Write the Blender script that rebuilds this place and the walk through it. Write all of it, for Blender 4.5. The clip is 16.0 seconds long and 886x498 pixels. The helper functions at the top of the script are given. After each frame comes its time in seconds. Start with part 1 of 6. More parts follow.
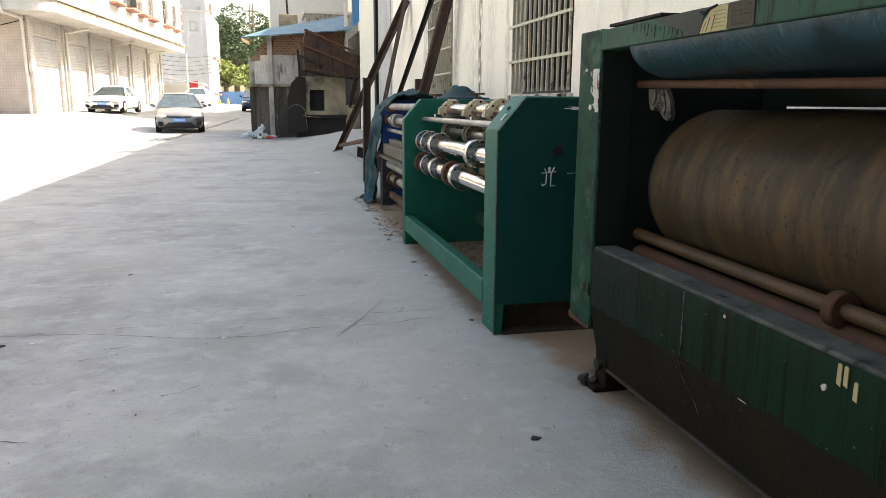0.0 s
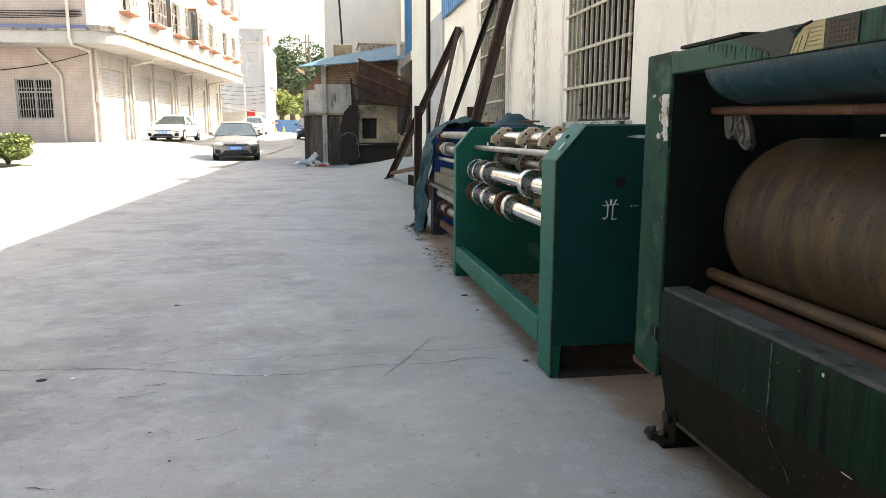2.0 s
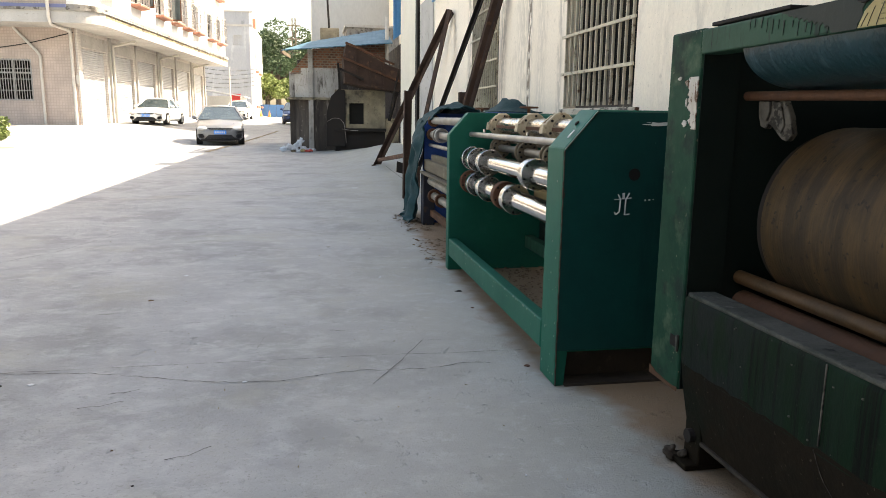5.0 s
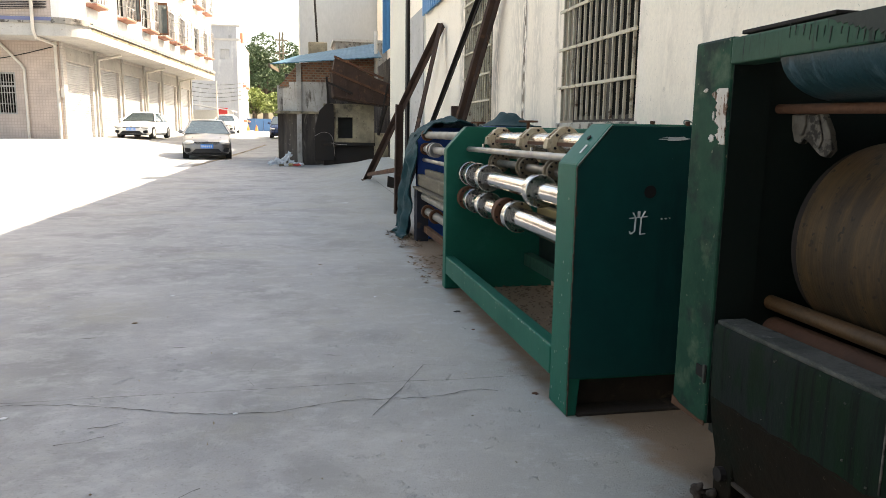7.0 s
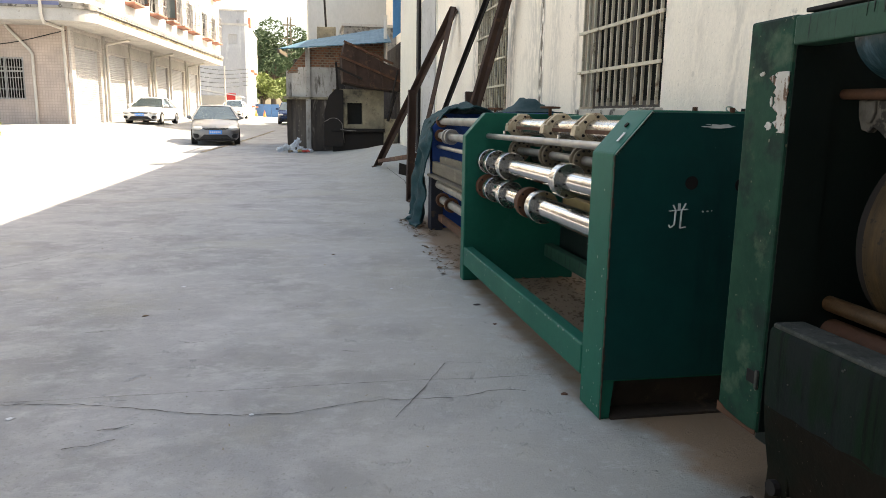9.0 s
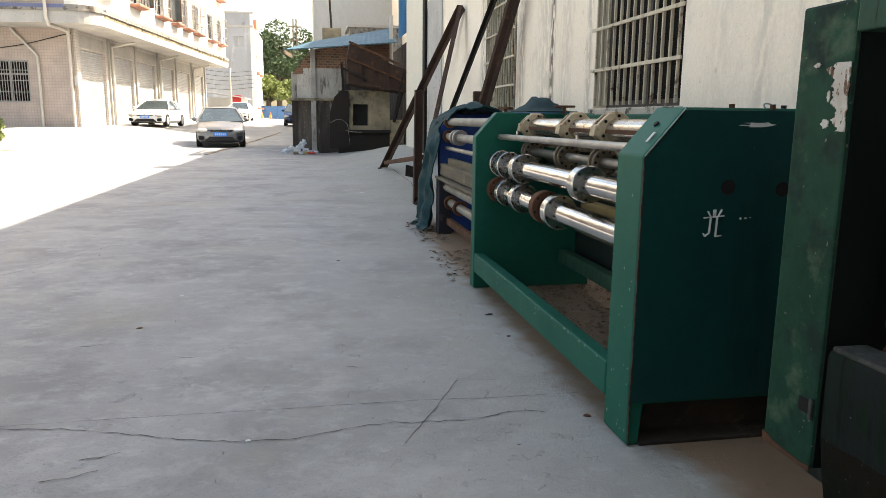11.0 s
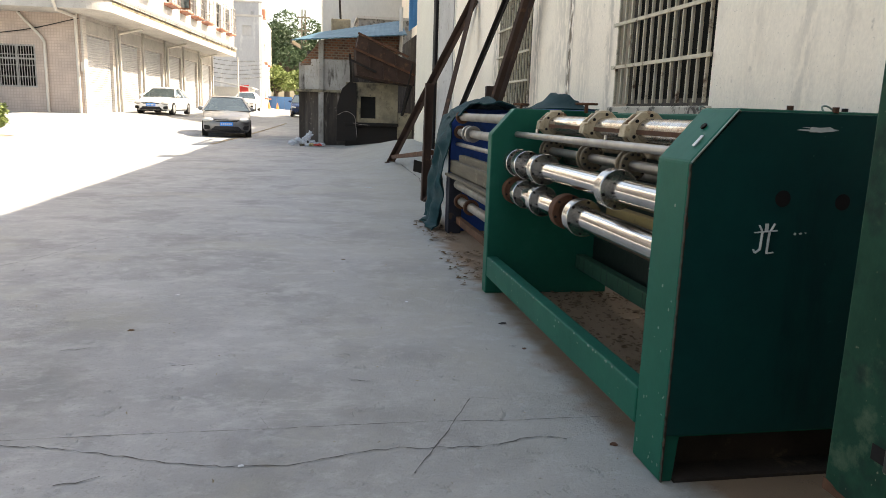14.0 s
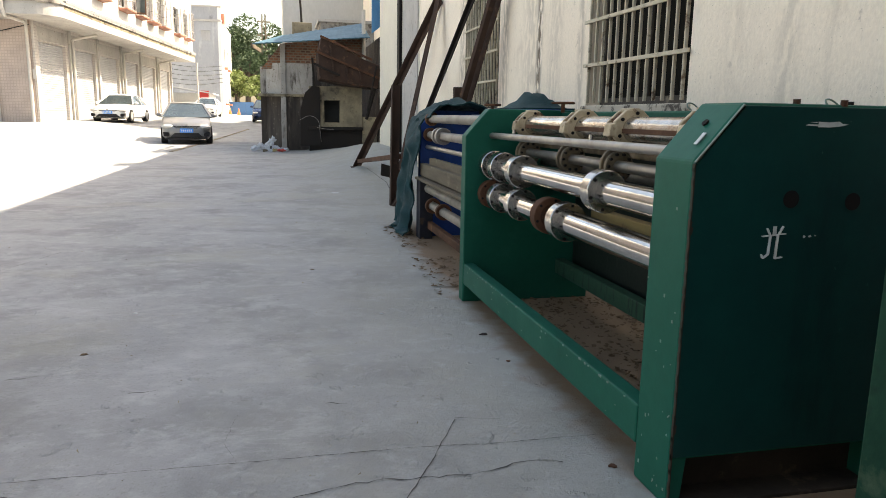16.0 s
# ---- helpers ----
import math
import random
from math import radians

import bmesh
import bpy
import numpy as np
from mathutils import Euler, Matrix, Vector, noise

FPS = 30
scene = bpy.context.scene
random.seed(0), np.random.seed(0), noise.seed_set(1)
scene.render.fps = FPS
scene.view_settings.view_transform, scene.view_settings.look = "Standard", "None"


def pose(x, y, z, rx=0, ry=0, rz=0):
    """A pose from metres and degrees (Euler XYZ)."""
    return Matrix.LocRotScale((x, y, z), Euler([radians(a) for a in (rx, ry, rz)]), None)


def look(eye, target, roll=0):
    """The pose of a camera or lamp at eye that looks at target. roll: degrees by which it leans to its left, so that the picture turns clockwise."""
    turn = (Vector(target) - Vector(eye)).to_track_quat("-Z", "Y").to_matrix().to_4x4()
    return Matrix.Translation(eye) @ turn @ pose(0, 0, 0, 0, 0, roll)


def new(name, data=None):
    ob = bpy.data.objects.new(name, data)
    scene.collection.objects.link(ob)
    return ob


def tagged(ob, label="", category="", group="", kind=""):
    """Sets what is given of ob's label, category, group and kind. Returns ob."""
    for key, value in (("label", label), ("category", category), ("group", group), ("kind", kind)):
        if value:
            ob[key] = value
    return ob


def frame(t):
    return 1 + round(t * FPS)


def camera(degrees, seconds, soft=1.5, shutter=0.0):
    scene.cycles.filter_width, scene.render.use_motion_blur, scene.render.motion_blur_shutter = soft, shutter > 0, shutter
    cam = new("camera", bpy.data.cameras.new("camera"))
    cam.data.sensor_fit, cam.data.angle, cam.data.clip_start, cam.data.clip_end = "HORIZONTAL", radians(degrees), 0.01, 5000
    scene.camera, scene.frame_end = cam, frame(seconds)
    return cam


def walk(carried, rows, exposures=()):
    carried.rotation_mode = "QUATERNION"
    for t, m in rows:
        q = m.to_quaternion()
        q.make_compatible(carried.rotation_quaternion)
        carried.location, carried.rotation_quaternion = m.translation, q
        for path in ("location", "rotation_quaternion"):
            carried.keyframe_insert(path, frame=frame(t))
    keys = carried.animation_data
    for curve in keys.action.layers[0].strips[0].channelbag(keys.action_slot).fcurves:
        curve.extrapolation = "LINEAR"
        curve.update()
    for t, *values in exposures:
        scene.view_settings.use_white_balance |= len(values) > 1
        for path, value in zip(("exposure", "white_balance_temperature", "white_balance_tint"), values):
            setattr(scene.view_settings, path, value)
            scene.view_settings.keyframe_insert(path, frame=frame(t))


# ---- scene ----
cam = camera(63.8, 16.0, soft=0.8)
PATH = [
    (0, (-1.071, -3.366, 1.176), (-0.614, -1.46, 0.776), 0.3),
    (0.5, (-1.079, -3.314, 1.172), (-0.637, -1.403, 0.782), -0.3),
    (1, (-1.084, -3.284, 1.182), (-0.715, -1.354, 0.808), -0.7),
    (1.5, (-1.029, -3.186, 1.185), (-0.688, -1.249, 0.82), -0.6),
    (2, (-1.039, -3.163, 1.181), (-0.717, -1.216, 0.854), 0.1),
    (2.5, (-1.035, -3.114, 1.175), (-0.701, -1.171, 0.844), 0.2),
    (3, (-1.031, -3.068, 1.177), (-0.685, -1.132, 0.814), 0.2),
    (3.5, (-1.035, -3.035, 1.188), (-0.691, -1.101, 0.811), 0.4),
    (6, (-1.037, -2.757, 1.166), (-0.656, -0.823, 0.827), 1.0),
    (6.5, (-1.065, -2.72, 1.175), (-0.666, -0.788, 0.848), 0.8),
    (7, (-1.073, -2.667, 1.172), (-0.678, -0.734, 0.848), 0.8),
    (7.5, (-1.096, -2.631, 1.176), (-0.688, -0.702, 0.841), 1.0),
    (8, (-1.101, -2.583, 1.182), (-0.713, -0.652, 0.834), 1.1),
    (8.5, (-1.108, -2.536, 1.179), (-0.728, -0.604, 0.83), 1.2),
    (9, (-1.117, -2.492, 1.173), (-0.743, -0.561, 0.811), 0.9),
    (11.5, (-1.093, -2.209, 1.167), (-0.74, -0.273, 0.811), 0.7),
    (12, (-1.103, -2.17, 1.181), (-0.763, -0.23, 0.834), 1.1),
    (12.5, (-1.102, -2.128, 1.173), (-0.761, -0.187, 0.832), 1.6),
    (13, (-1.098, -2.081, 1.172), (-0.754, -0.145, 0.809), 1.7),
    (13.5, (-1.106, -2.038, 1.184), (-0.758, -0.104, 0.811), 1.7),
    (14, (-1.097, -1.993, 1.171), (-0.751, -0.059, 0.796), 1.9),
    (14.5, (-1.095, -1.935, 1.171), (-0.724, -0.008, 0.783), 1.8),
    (15, (-1.096, -1.882, 1.171), (-0.708, 0.042, 0.787), 1.3),
    (15.5, (-1.094, -1.832, 1.161), (-0.693, 0.092, 0.79), 1.2),
    (16, (-1.108, -1.781, 1.161), (-0.671, 0.136, 0.796), 1.0),
]
walk(cam, [(t, look(eye, target, roll)) for t, eye, target, roll in PATH], exposures=[(0, 2.05, 8700, 10), (2, 2.0, 8700, 10), (7, 1.85, 8700, 10), (12, 1.7, 8700, 10), (16, 1.65, 8700, 10)])

# ---- light ----
SUN_EL, SUN_AZ = radians(47), radians(74)      # azimuth clockwise from +y: mostly from +x, a little from ahead
world = bpy.data.worlds.new("sky")
scene.world = world
world.use_nodes = True
wn = world.node_tree.nodes
sky = wn.new("ShaderNodeTexSky")
sky.sky_type, sky.sun_disc = "NISHITA", False
sky.sun_elevation, sky.sun_rotation = SUN_EL, SUN_AZ
sky.dust_density = 3.0
wn["Background"].inputs[1].default_value = 0.15
world.node_tree.links.new(sky.outputs[0], wn["Background"].inputs[0])
sun = new("sun", bpy.data.lights.new("sun", "SUN"))
sun.data.energy, sun.data.angle, sun.data.color = 4.5, radians(0.53), (1.0, 0.99, 0.985)
sd = Vector((math.sin(SUN_AZ) * math.cos(SUN_EL), math.cos(SUN_AZ) * math.cos(SUN_EL), math.sin(SUN_EL)))
sun.matrix_world = look(sd * 60, (0, 0, 0))


# ---- materials ----
def mat(name, col, col2=None, rough=0.6, metal=0.0, scale=3.0, fine=40.0, bump=0.15, spots=None, spot_scale=2.0, spot_at=0.6,
        stretch=(1, 1, 1), spot_stretch=(1, 1, 1), spot_soft=0.06, rough_var=0.15, rand=0.0, spots2=None, spot2_scale=12.0, spot2_at=0.68,
        spot2_soft=0.03, spec=0.3, specks=None, speck_scale=60.0, speck_at=0.66):
    """Two colours mixed by broad noise, darkened by fine grain, with stains or wear of other colours, and relief."""
    m = bpy.data.materials.new(name)
    m.use_nodes = True
    n, l = m.node_tree.nodes, m.node_tree.links
    b = n["Principled BSDF"]
    tc = n.new("ShaderNodeTexCoord")

    def noise_at(sc, st, detail=5, rough_n=0.6):
        mp = n.new("ShaderNodeMapping")
        mp.inputs["Scale"].default_value = st
        l.new(tc.outputs["Object"], mp.inputs[0])
        t = n.new("ShaderNodeTexNoise")
        t.inputs["Scale"].default_value, t.inputs["Detail"].default_value, t.inputs["Roughness"].default_value = sc, detail, rough_n
        l.new(mp.outputs[0], t.inputs["Vector"])
        return t.outputs["Fac"]

    def ramp(src, a, z):
        r = n.new("ShaderNodeMapRange")
        r.inputs[1].default_value, r.inputs[2].default_value = a, z
        l.new(src, r.inputs[0])
        return r.outputs[0]

    def mix(fac, a, z, kind="MIX"):
        x = n.new("ShaderNodeMix")
        x.data_type, x.blend_type = "RGBA", kind
        for val, sock in ((fac, x.inputs[0]), (a, x.inputs[6]), (z, x.inputs[7])):
            if hasattr(val, "links"):
                l.new(val, sock)
            elif isinstance(val, tuple):
                sock.default_value = (*val, 1)
            else:
                sock.default_value = val
        return x.outputs[2]

    broad, grain = noise_at(scale, stretch), noise_at(fine, stretch, 3)
    c = mix(ramp(broad, 0.3, 0.7), col, col2 or tuple(v * 0.8 for v in col))
    g = n.new("ShaderNodeMapRange")
    g.inputs[3].default_value, g.inputs[4].default_value = 0.86, 1.1
    l.new(grain, g.inputs[0])
    c = mix(1.0, c, g.outputs[0], "MULTIPLY")
    if spots:
        c = mix(ramp(noise_at(spot_scale, spot_stretch, 8, 0.65), spot_at, spot_at + spot_soft), c, spots)
    if spots2:
        c = mix(ramp(noise_at(spot2_scale, (1, 1, 1), 6, 0.6), spot2_at, spot2_at + spot2_soft), c, spots2)
    if specks:
        c = mix(ramp(noise_at(speck_scale, (1, 1, 1), 2, 0.5), speck_at, speck_at + 0.04), c, specks)
    if rand:
        oi = n.new("ShaderNodeObjectInfo")
        rr = n.new("ShaderNodeMapRange")
        rr.inputs[3].default_value, rr.inputs[4].default_value = 1 - rand, 1 + rand
        l.new(oi.outputs["Random"], rr.inputs[0])
        c = mix(1.0, c, rr.outputs[0], "MULTIPLY")
    l.new(c, b.inputs["Base Color"])
    rv = n.new("ShaderNodeMapRange")
    rv.inputs[3].default_value, rv.inputs[4].default_value = max(0.03, rough - rough_var), min(1, rough + rough_var)
    l.new(broad, rv.inputs[0])
    l.new(rv.outputs[0], b.inputs["Roughness"])
    b.inputs["Metallic"].default_value = metal
    b.inputs["Specular IOR Level"].default_value = spec
    if bump:
        bp = n.new("ShaderNodeBump")
        bp.inputs["Strength"].default_value, bp.inputs["Distance"].default_value = bump, 0.01
        l.new(grain, bp.inputs["Height"])
        l.new(bp.outputs[0], b.inputs["Normal"])
    return m


def brick_mat(name, c1, c2, mortar, w, h, gap, axes, rough=0.8, shift=0.5):
    """Small courses (tiles or bricks) too fine to be pieces; axes: which object axes run along and up."""
    m = bpy.data.materials.new(name)
    m.use_nodes = True
    n, l = m.node_tree.nodes, m.node_tree.links
    b = n["Principled BSDF"]
    tc, sp, cb, br = n.new("ShaderNodeTexCoord"), n.new("ShaderNodeSeparateXYZ"), n.new("ShaderNodeCombineXYZ"), n.new("ShaderNodeTexBrick")
    l.new(tc.outputs["Object"], sp.inputs[0])
    l.new(sp.outputs[axes[0]], cb.inputs[0])
    l.new(sp.outputs[axes[1]], cb.inputs[1])
    l.new(cb.outputs[0], br.inputs[0])
    br.inputs["Color1"].default_value, br.inputs["Color2"].default_value, br.inputs["Mortar"].default_value = (*c1, 1), (*c2, 1), (*mortar, 1)
    br.offset = shift
    br.inputs["Scale"].default_value, br.inputs["Mortar Size"].default_value = 1.0, gap
    br.inputs["Brick Width"].default_value, br.inputs["Row Height"].default_value = w, h
    ns, mx = n.new("ShaderNodeTexNoise"), n.new("ShaderNodeMix")
    ns.inputs["Scale"].default_value, ns.inputs["Detail"].default_value = 1.3, 6
    l.new(tc.outputs["Object"], ns.inputs[0])
    rg = n.new("ShaderNodeMapRange")
    rg.inputs[3].default_value, rg.inputs[4].default_value = 0.65, 1.25
    l.new(ns.outputs[0], rg.inputs[0])
    mx.data_type, mx.blend_type = "RGBA", "MULTIPLY"
    mx.inputs[0].default_value = 1
    l.new(br.outputs[0], mx.inputs[6])
    l.new(rg.outputs[0], mx.inputs[7])
    l.new(mx.outputs[2], b.inputs["Base Color"])
    bp = n.new("ShaderNodeBump")
    bp.inputs["Strength"].default_value, bp.inputs["Distance"].default_value, bp.invert = 0.4, 0.01, True
    l.new(br.outputs["Fac"], bp.inputs["Height"])
    l.new(bp.outputs[0], b.inputs["Normal"])
    b.inputs["Roughness"].default_value = rough
    return m


def glass_mat(name, tint, rough=0.03, spec=0.5):
    m = bpy.data.materials.new(name)
    m.use_nodes = True
    b = m.node_tree.nodes["Principled BSDF"]
    b.inputs["Base Color"].default_value = (*tint, 1)
    b.inputs["Roughness"].default_value = rough
    b.inputs["Specular IOR Level"].default_value = spec
    return m


M = dict(
    concrete=mat("concrete_floor", (0.366, 0.374, 0.376), (0.290, 0.297, 0.299), 0.74, scale=0.8, fine=110, bump=0.3, spots=(0.396, 0.404, 0.405),
                 spot_scale=5.0, spot_at=0.52, spot_soft=0.2, spots2=(0.256, 0.260, 0.259), spot2_scale=1.9, spot2_at=0.55, spot2_soft=0.16, spot_stretch=(0.8, 1.1, 1),
                 specks=(0.280, 0.283, 0.280), speck_scale=60, speck_at=0.62),
    # bluer, darkened copy of the teal: the near side's shade is in its colour
    shadedteal=mat("shaded_side_teal", (0.001, 0.054, 0.048), (0.001, 0.036, 0.033), 0.42, scale=1.6, fine=25, bump=0.05, spec=0.22, spots=(0.002, 0.026, 0.025), spot_scale=2.2, spot_at=0.55, spot_soft=0.2, spot_stretch=(2.5, 1, 0.5), spots2=(0.01, 0.070, 0.062), spot2_scale=14, spot2_at=0.7, specks=(0.03, 0.09, 0.08), speck_scale=70, speck_at=0.76),
    crack=mat("crack_dirt", (0.09, 0.085, 0.08), rough=0.95, bump=0),
    plaster=mat("old_plaster", (0.95, 0.835, 0.69), (0.91, 0.79, 0.645), 0.9, scale=0.9, fine=45, bump=0.35, spots=(0.70, 0.59, 0.47), spot_scale=2.1,
                spot_at=0.56, spot_soft=0.22, stretch=(1, 1, 0.7), spot_stretch=(1, 1.3, 0.7), spots2=(0.60, 0.51, 0.41), spot2_scale=11, spot2_at=0.66, spot2_soft=0.10,
                specks=(0.66, 0.57, 0.46), speck_scale=80, speck_at=0.70),
    sill=mat("mouldy_plaster", (0.60, 0.53, 0.43), (0.40, 0.35, 0.28), 0.9, scale=5, fine=40, bump=0.3, spots=(0.10, 0.085, 0.07), spot_scale=9, spot_at=0.52, spot_soft=0.08),
    cream=mat("cream_paint", (0.74, 0.69, 0.58), (0.66, 0.61, 0.51), 0.8, scale=0.7, fine=20, bump=0.08),
    bar=mat("window_bar_paint", (0.64, 0.565, 0.43), (0.47, 0.40, 0.29), 0.6, scale=8, fine=60, spots=(0.13, 0.075, 0.045), spot_scale=9, spot_at=0.58, spot_soft=0.1),
    oldframe=mat("old_window_frame", (0.10, 0.085, 0.07), (0.06, 0.05, 0.042), 0.7, scale=6, fine=50, bump=0.1, spots=(0.20, 0.17, 0.13), spot_scale=8, spot_at=0.6),
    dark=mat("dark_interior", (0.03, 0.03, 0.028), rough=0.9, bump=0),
    # opaque near-black panes: the darkness of unlit rooms is in their colour
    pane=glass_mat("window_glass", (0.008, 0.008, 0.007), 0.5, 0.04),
    teal=mat("teal_paint", (0.003, 0.106, 0.069), (0.002, 0.086, 0.056), 0.5, spec=0.16, scale=2, fine=25, bump=0.06, spots=(0.018, 0.125, 0.088), spot_scale=3, spot_at=0.6,
             spot_soft=0.2, spots2=(0.30, 0.36, 0.32), spot2_scale=26, spot2_at=0.74),
    darkchip=mat("chipped_edge", (0.028, 0.034, 0.027), (0.065, 0.038, 0.024), 0.8, scale=20, fine=60),
    wornteal=mat("worn_teal_edge", (0.20, 0.30, 0.25), (0.20, 0.20, 0.16), 0.7, scale=14, fine=60),
    press=mat("weathered_green_paint", (0.024, 0.078, 0.048), (0.014, 0.052, 0.032), 0.55, spec=0.2, scale=2.4, fine=40, bump=0.12, spots=(0.010, 0.018, 0.015),
              spot_scale=9, spot_at=0.53, spot_soft=0.1, spot_stretch=(1, 4, 0.4), spots2=(0.22, 0.24, 0.19), spot2_scale=10, spot2_at=0.7),
    presscol=mat("faded_green_paint", (0.014, 0.064, 0.038), (0.006, 0.036, 0.021), 0.6, scale=4, fine=40, bump=0.12, spots=(0.062, 0.100, 0.062), spec=0.12,
                 spot_scale=5.5, spot_at=0.55, spot_soft=0.12, spots2=(0.009, 0.024, 0.018), spot2_scale=7, spot2_at=0.50, spot2_soft=0.14, specks=(0.13, 0.14, 0.10), speck_scale=45, speck_at=0.70),
    # for oil stains and dark plates, and for shade painted inside the press column
    pressdark=mat("oily_shaded_green", (0.006, 0.012, 0.010), (0.010, 0.017, 0.014), 0.45, scale=3, fine=40, bump=0.1, spots=(0.022, 0.028, 0.024), spot_scale=3, spot_at=0.58,
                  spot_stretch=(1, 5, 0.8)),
    # base and pale spots brightened to paint the beam's bluish sheen
    presstop=mat("oily_green_blue_sheen", (0.017, 0.062, 0.078), (0.008, 0.030, 0.034), 0.36, spec=0.35, scale=2.2, fine=30, bump=0.45, stretch=(1, 1.5, 0.8), spots=(0.070, 0.125, 0.150), spot_scale=7, spot_at=0.57,
                 spot_soft=0.16, spot_stretch=(1, 4, 0.8), spots2=(0.004, 0.009, 0.009), spot2_scale=3.4, spot2_at=0.53, spot2_soft=0.12, rough_var=0.12),
    redprint=mat("faded_red_print", (0.15, 0.045, 0.028), (0.10, 0.045, 0.030), 0.8, scale=30, bump=0),
    trayunder=mat("grimy_iron", (0.0180, 0.0120, 0.0075), (0.0100, 0.0085, 0.0058), 0.8, spec=0.06, scale=1.8, fine=40, bump=0.3, spots=(0.005, 0.011, 0.0075), spot_scale=2.2, spot_at=0.54, spot_soft=0.25,
                  spots2=(0.030, 0.022, 0.014), spot2_scale=4, spot2_at=0.58, spot2_soft=0.2, specks=(0.055, 0.045, 0.034), speck_scale=70, speck_at=0.70),
    trayface=mat("streaked_green_paint", (0.003, 0.024, 0.0105), (0.008, 0.012, 0.0070), 0.6, scale=1.5, fine=30, bump=0.2, stretch=(1, 1.6, 0.8), spots=(0.0045, 0.0052, 0.0042),
                 spot_scale=4, spot_at=0.50, spot_soft=0.12, spot_stretch=(1, 9, 0.22), spots2=(0.022, 0.019, 0.014), spot2_scale=6, spot2_at=0.60, spot2_soft=0.16, spec=0.06,
                 specks=(0.030, 0.036, 0.028), speck_scale=80, speck_at=0.71),
    ledge=mat("dusty_ledge", (0.092, 0.089, 0.076), (0.034, 0.038, 0.031), 0.9, scale=9, fine=60, bump=0.6, spots=(0.13, 0.125, 0.112), spot_scale=20, spot_at=0.60, spot_soft=0.12, spots2=(0.012, 0.012, 0.011), spot2_scale=13, spot2_at=0.58, spot2_soft=0.1),
    dirtyiron=mat("dirt_caked_iron", (0.055, 0.040, 0.029), (0.020, 0.017, 0.014), 0.9, scale=4, fine=50, bump=0.3, spots=(0.15, 0.11, 0.08), spot_scale=6, spot_at=0.58, spot_soft=0.15),
    drum=mat("rusty_drum", (0.064, 0.041, 0.022), (0.040, 0.028, 0.018), 0.46, metal=0.1, spec=0.14, scale=1.3, fine=30, bump=0.12, stretch=(0.35, 5, 0.35), spots=(0.108, 0.062, 0.027),
             spot_scale=2.4, spot_at=0.46, spot_soft=0.26, spot_stretch=(1.4, 7, 1.4), spots2=(0.024, 0.018, 0.013), spot2_scale=3.2, spot2_at=0.55, spot2_soft=0.24,
             specks=(0.030, 0.022, 0.016), speck_scale=38, speck_at=0.64),
    oldrod=mat("brown_oily_bar", (0.095, 0.046, 0.018), (0.048, 0.028, 0.014), 0.55, scale=6, fine=60, bump=0.2, spots=(0.13, 0.070, 0.030), spot_scale=9, spot_at=0.56, spot_soft=0.15, spot_stretch=(1, 0.5, 1)),
    rubber=mat("perished_red_rubber", (0.150, 0.062, 0.032), (0.085, 0.044, 0.028), 0.8, scale=4, fine=50, bump=0.25, spots=(0.10, 0.060, 0.042), spot_scale=8, spot_at=0.58, spot_soft=0.12),
    rust=mat("rust", (0.12, 0.050, 0.024), (0.06, 0.028, 0.017), 0.8, scale=5, fine=60, bump=0.3, spots=(0.24, 0.12, 0.06), spot_scale=7, spot_at=0.6, spot_soft=0.1),
    beam=mat("rusted_beam", (0.066, 0.036, 0.025), (0.042, 0.026, 0.020), 0.85, scale=4, fine=50, bump=0.3, spots=(0.14, 0.075, 0.045), spot_scale=5, spot_at=0.58, spot_soft=0.15),
    chrome=mat("chrome", (0.62, 0.605, 0.585), (0.50, 0.485, 0.46), 0.14, metal=1.0, scale=3, fine=30, bump=0.0, stretch=(1, 6, 1), rough_var=0.06, spots=(0.44, 0.40, 0.34), spot_scale=9, spot_at=0.62, spot_soft=0.12, spot_stretch=(1, 2.5, 1)),
    collarsteel=mat("turned_steel", (0.62, 0.605, 0.58), (0.44, 0.42, 0.39), 0.22, metal=0.95, scale=9, fine=50, bump=0.03, spots=(0.22, 0.16, 0.11), spot_scale=14, spot_at=0.62, spot_soft=0.1),
    rustyshaft=mat("oil_stained_shaft", (0.66, 0.64, 0.60), (0.42, 0.34, 0.26), 0.22, metal=0.9, scale=5, fine=30, bump=0.03, stretch=(1, 2, 1), spots=(0.20, 0.095, 0.042), spot_scale=6, spot_at=0.57, spot_soft=0.12, spot_stretch=(1, 1.5, 2)),
    batten=mat("yellowed_batten", (0.38, 0.265, 0.105), (0.24, 0.165, 0.075), 0.7, scale=5, fine=40, bump=0.15, stretch=(4, 0.6, 4), spots=(0.16, 0.11, 0.06), spot_scale=6, spot_at=0.58, spot_soft=0.1),
    steel=mat("dull_steel", (0.42, 0.40, 0.37), (0.28, 0.25, 0.22), 0.42, metal=0.9, scale=7, fine=40, bump=0.05, spots=(0.24, 0.14, 0.08), spot_scale=8, spot_at=0.64),
    brassy=mat("yellowed_casting", (0.56, 0.47, 0.33), (0.40, 0.31, 0.20), 0.5, metal=0.2, scale=14, fine=60, bump=0.15, spots=(0.13, 0.055, 0.025), spot_scale=16, spot_at=0.56, spot_soft=0.08),
    hole=mat("bolt_hole", (0.009, 0.006, 0.005), rough=0.8, bump=0),
    white=mat("white_paint_mark", (0.70, 0.72, 0.70), (0.5, 0.52, 0.5), 0.8, scale=30, bump=0),
    greasy=mat("greasy_steel", (0.30, 0.25, 0.18), (0.13, 0.10, 0.072), 0.5, metal=0.4, scale=12, fine=60, bump=0.2, spots=(0.24, 0.19, 0.12), spot_scale=16, spot_at=0.57),
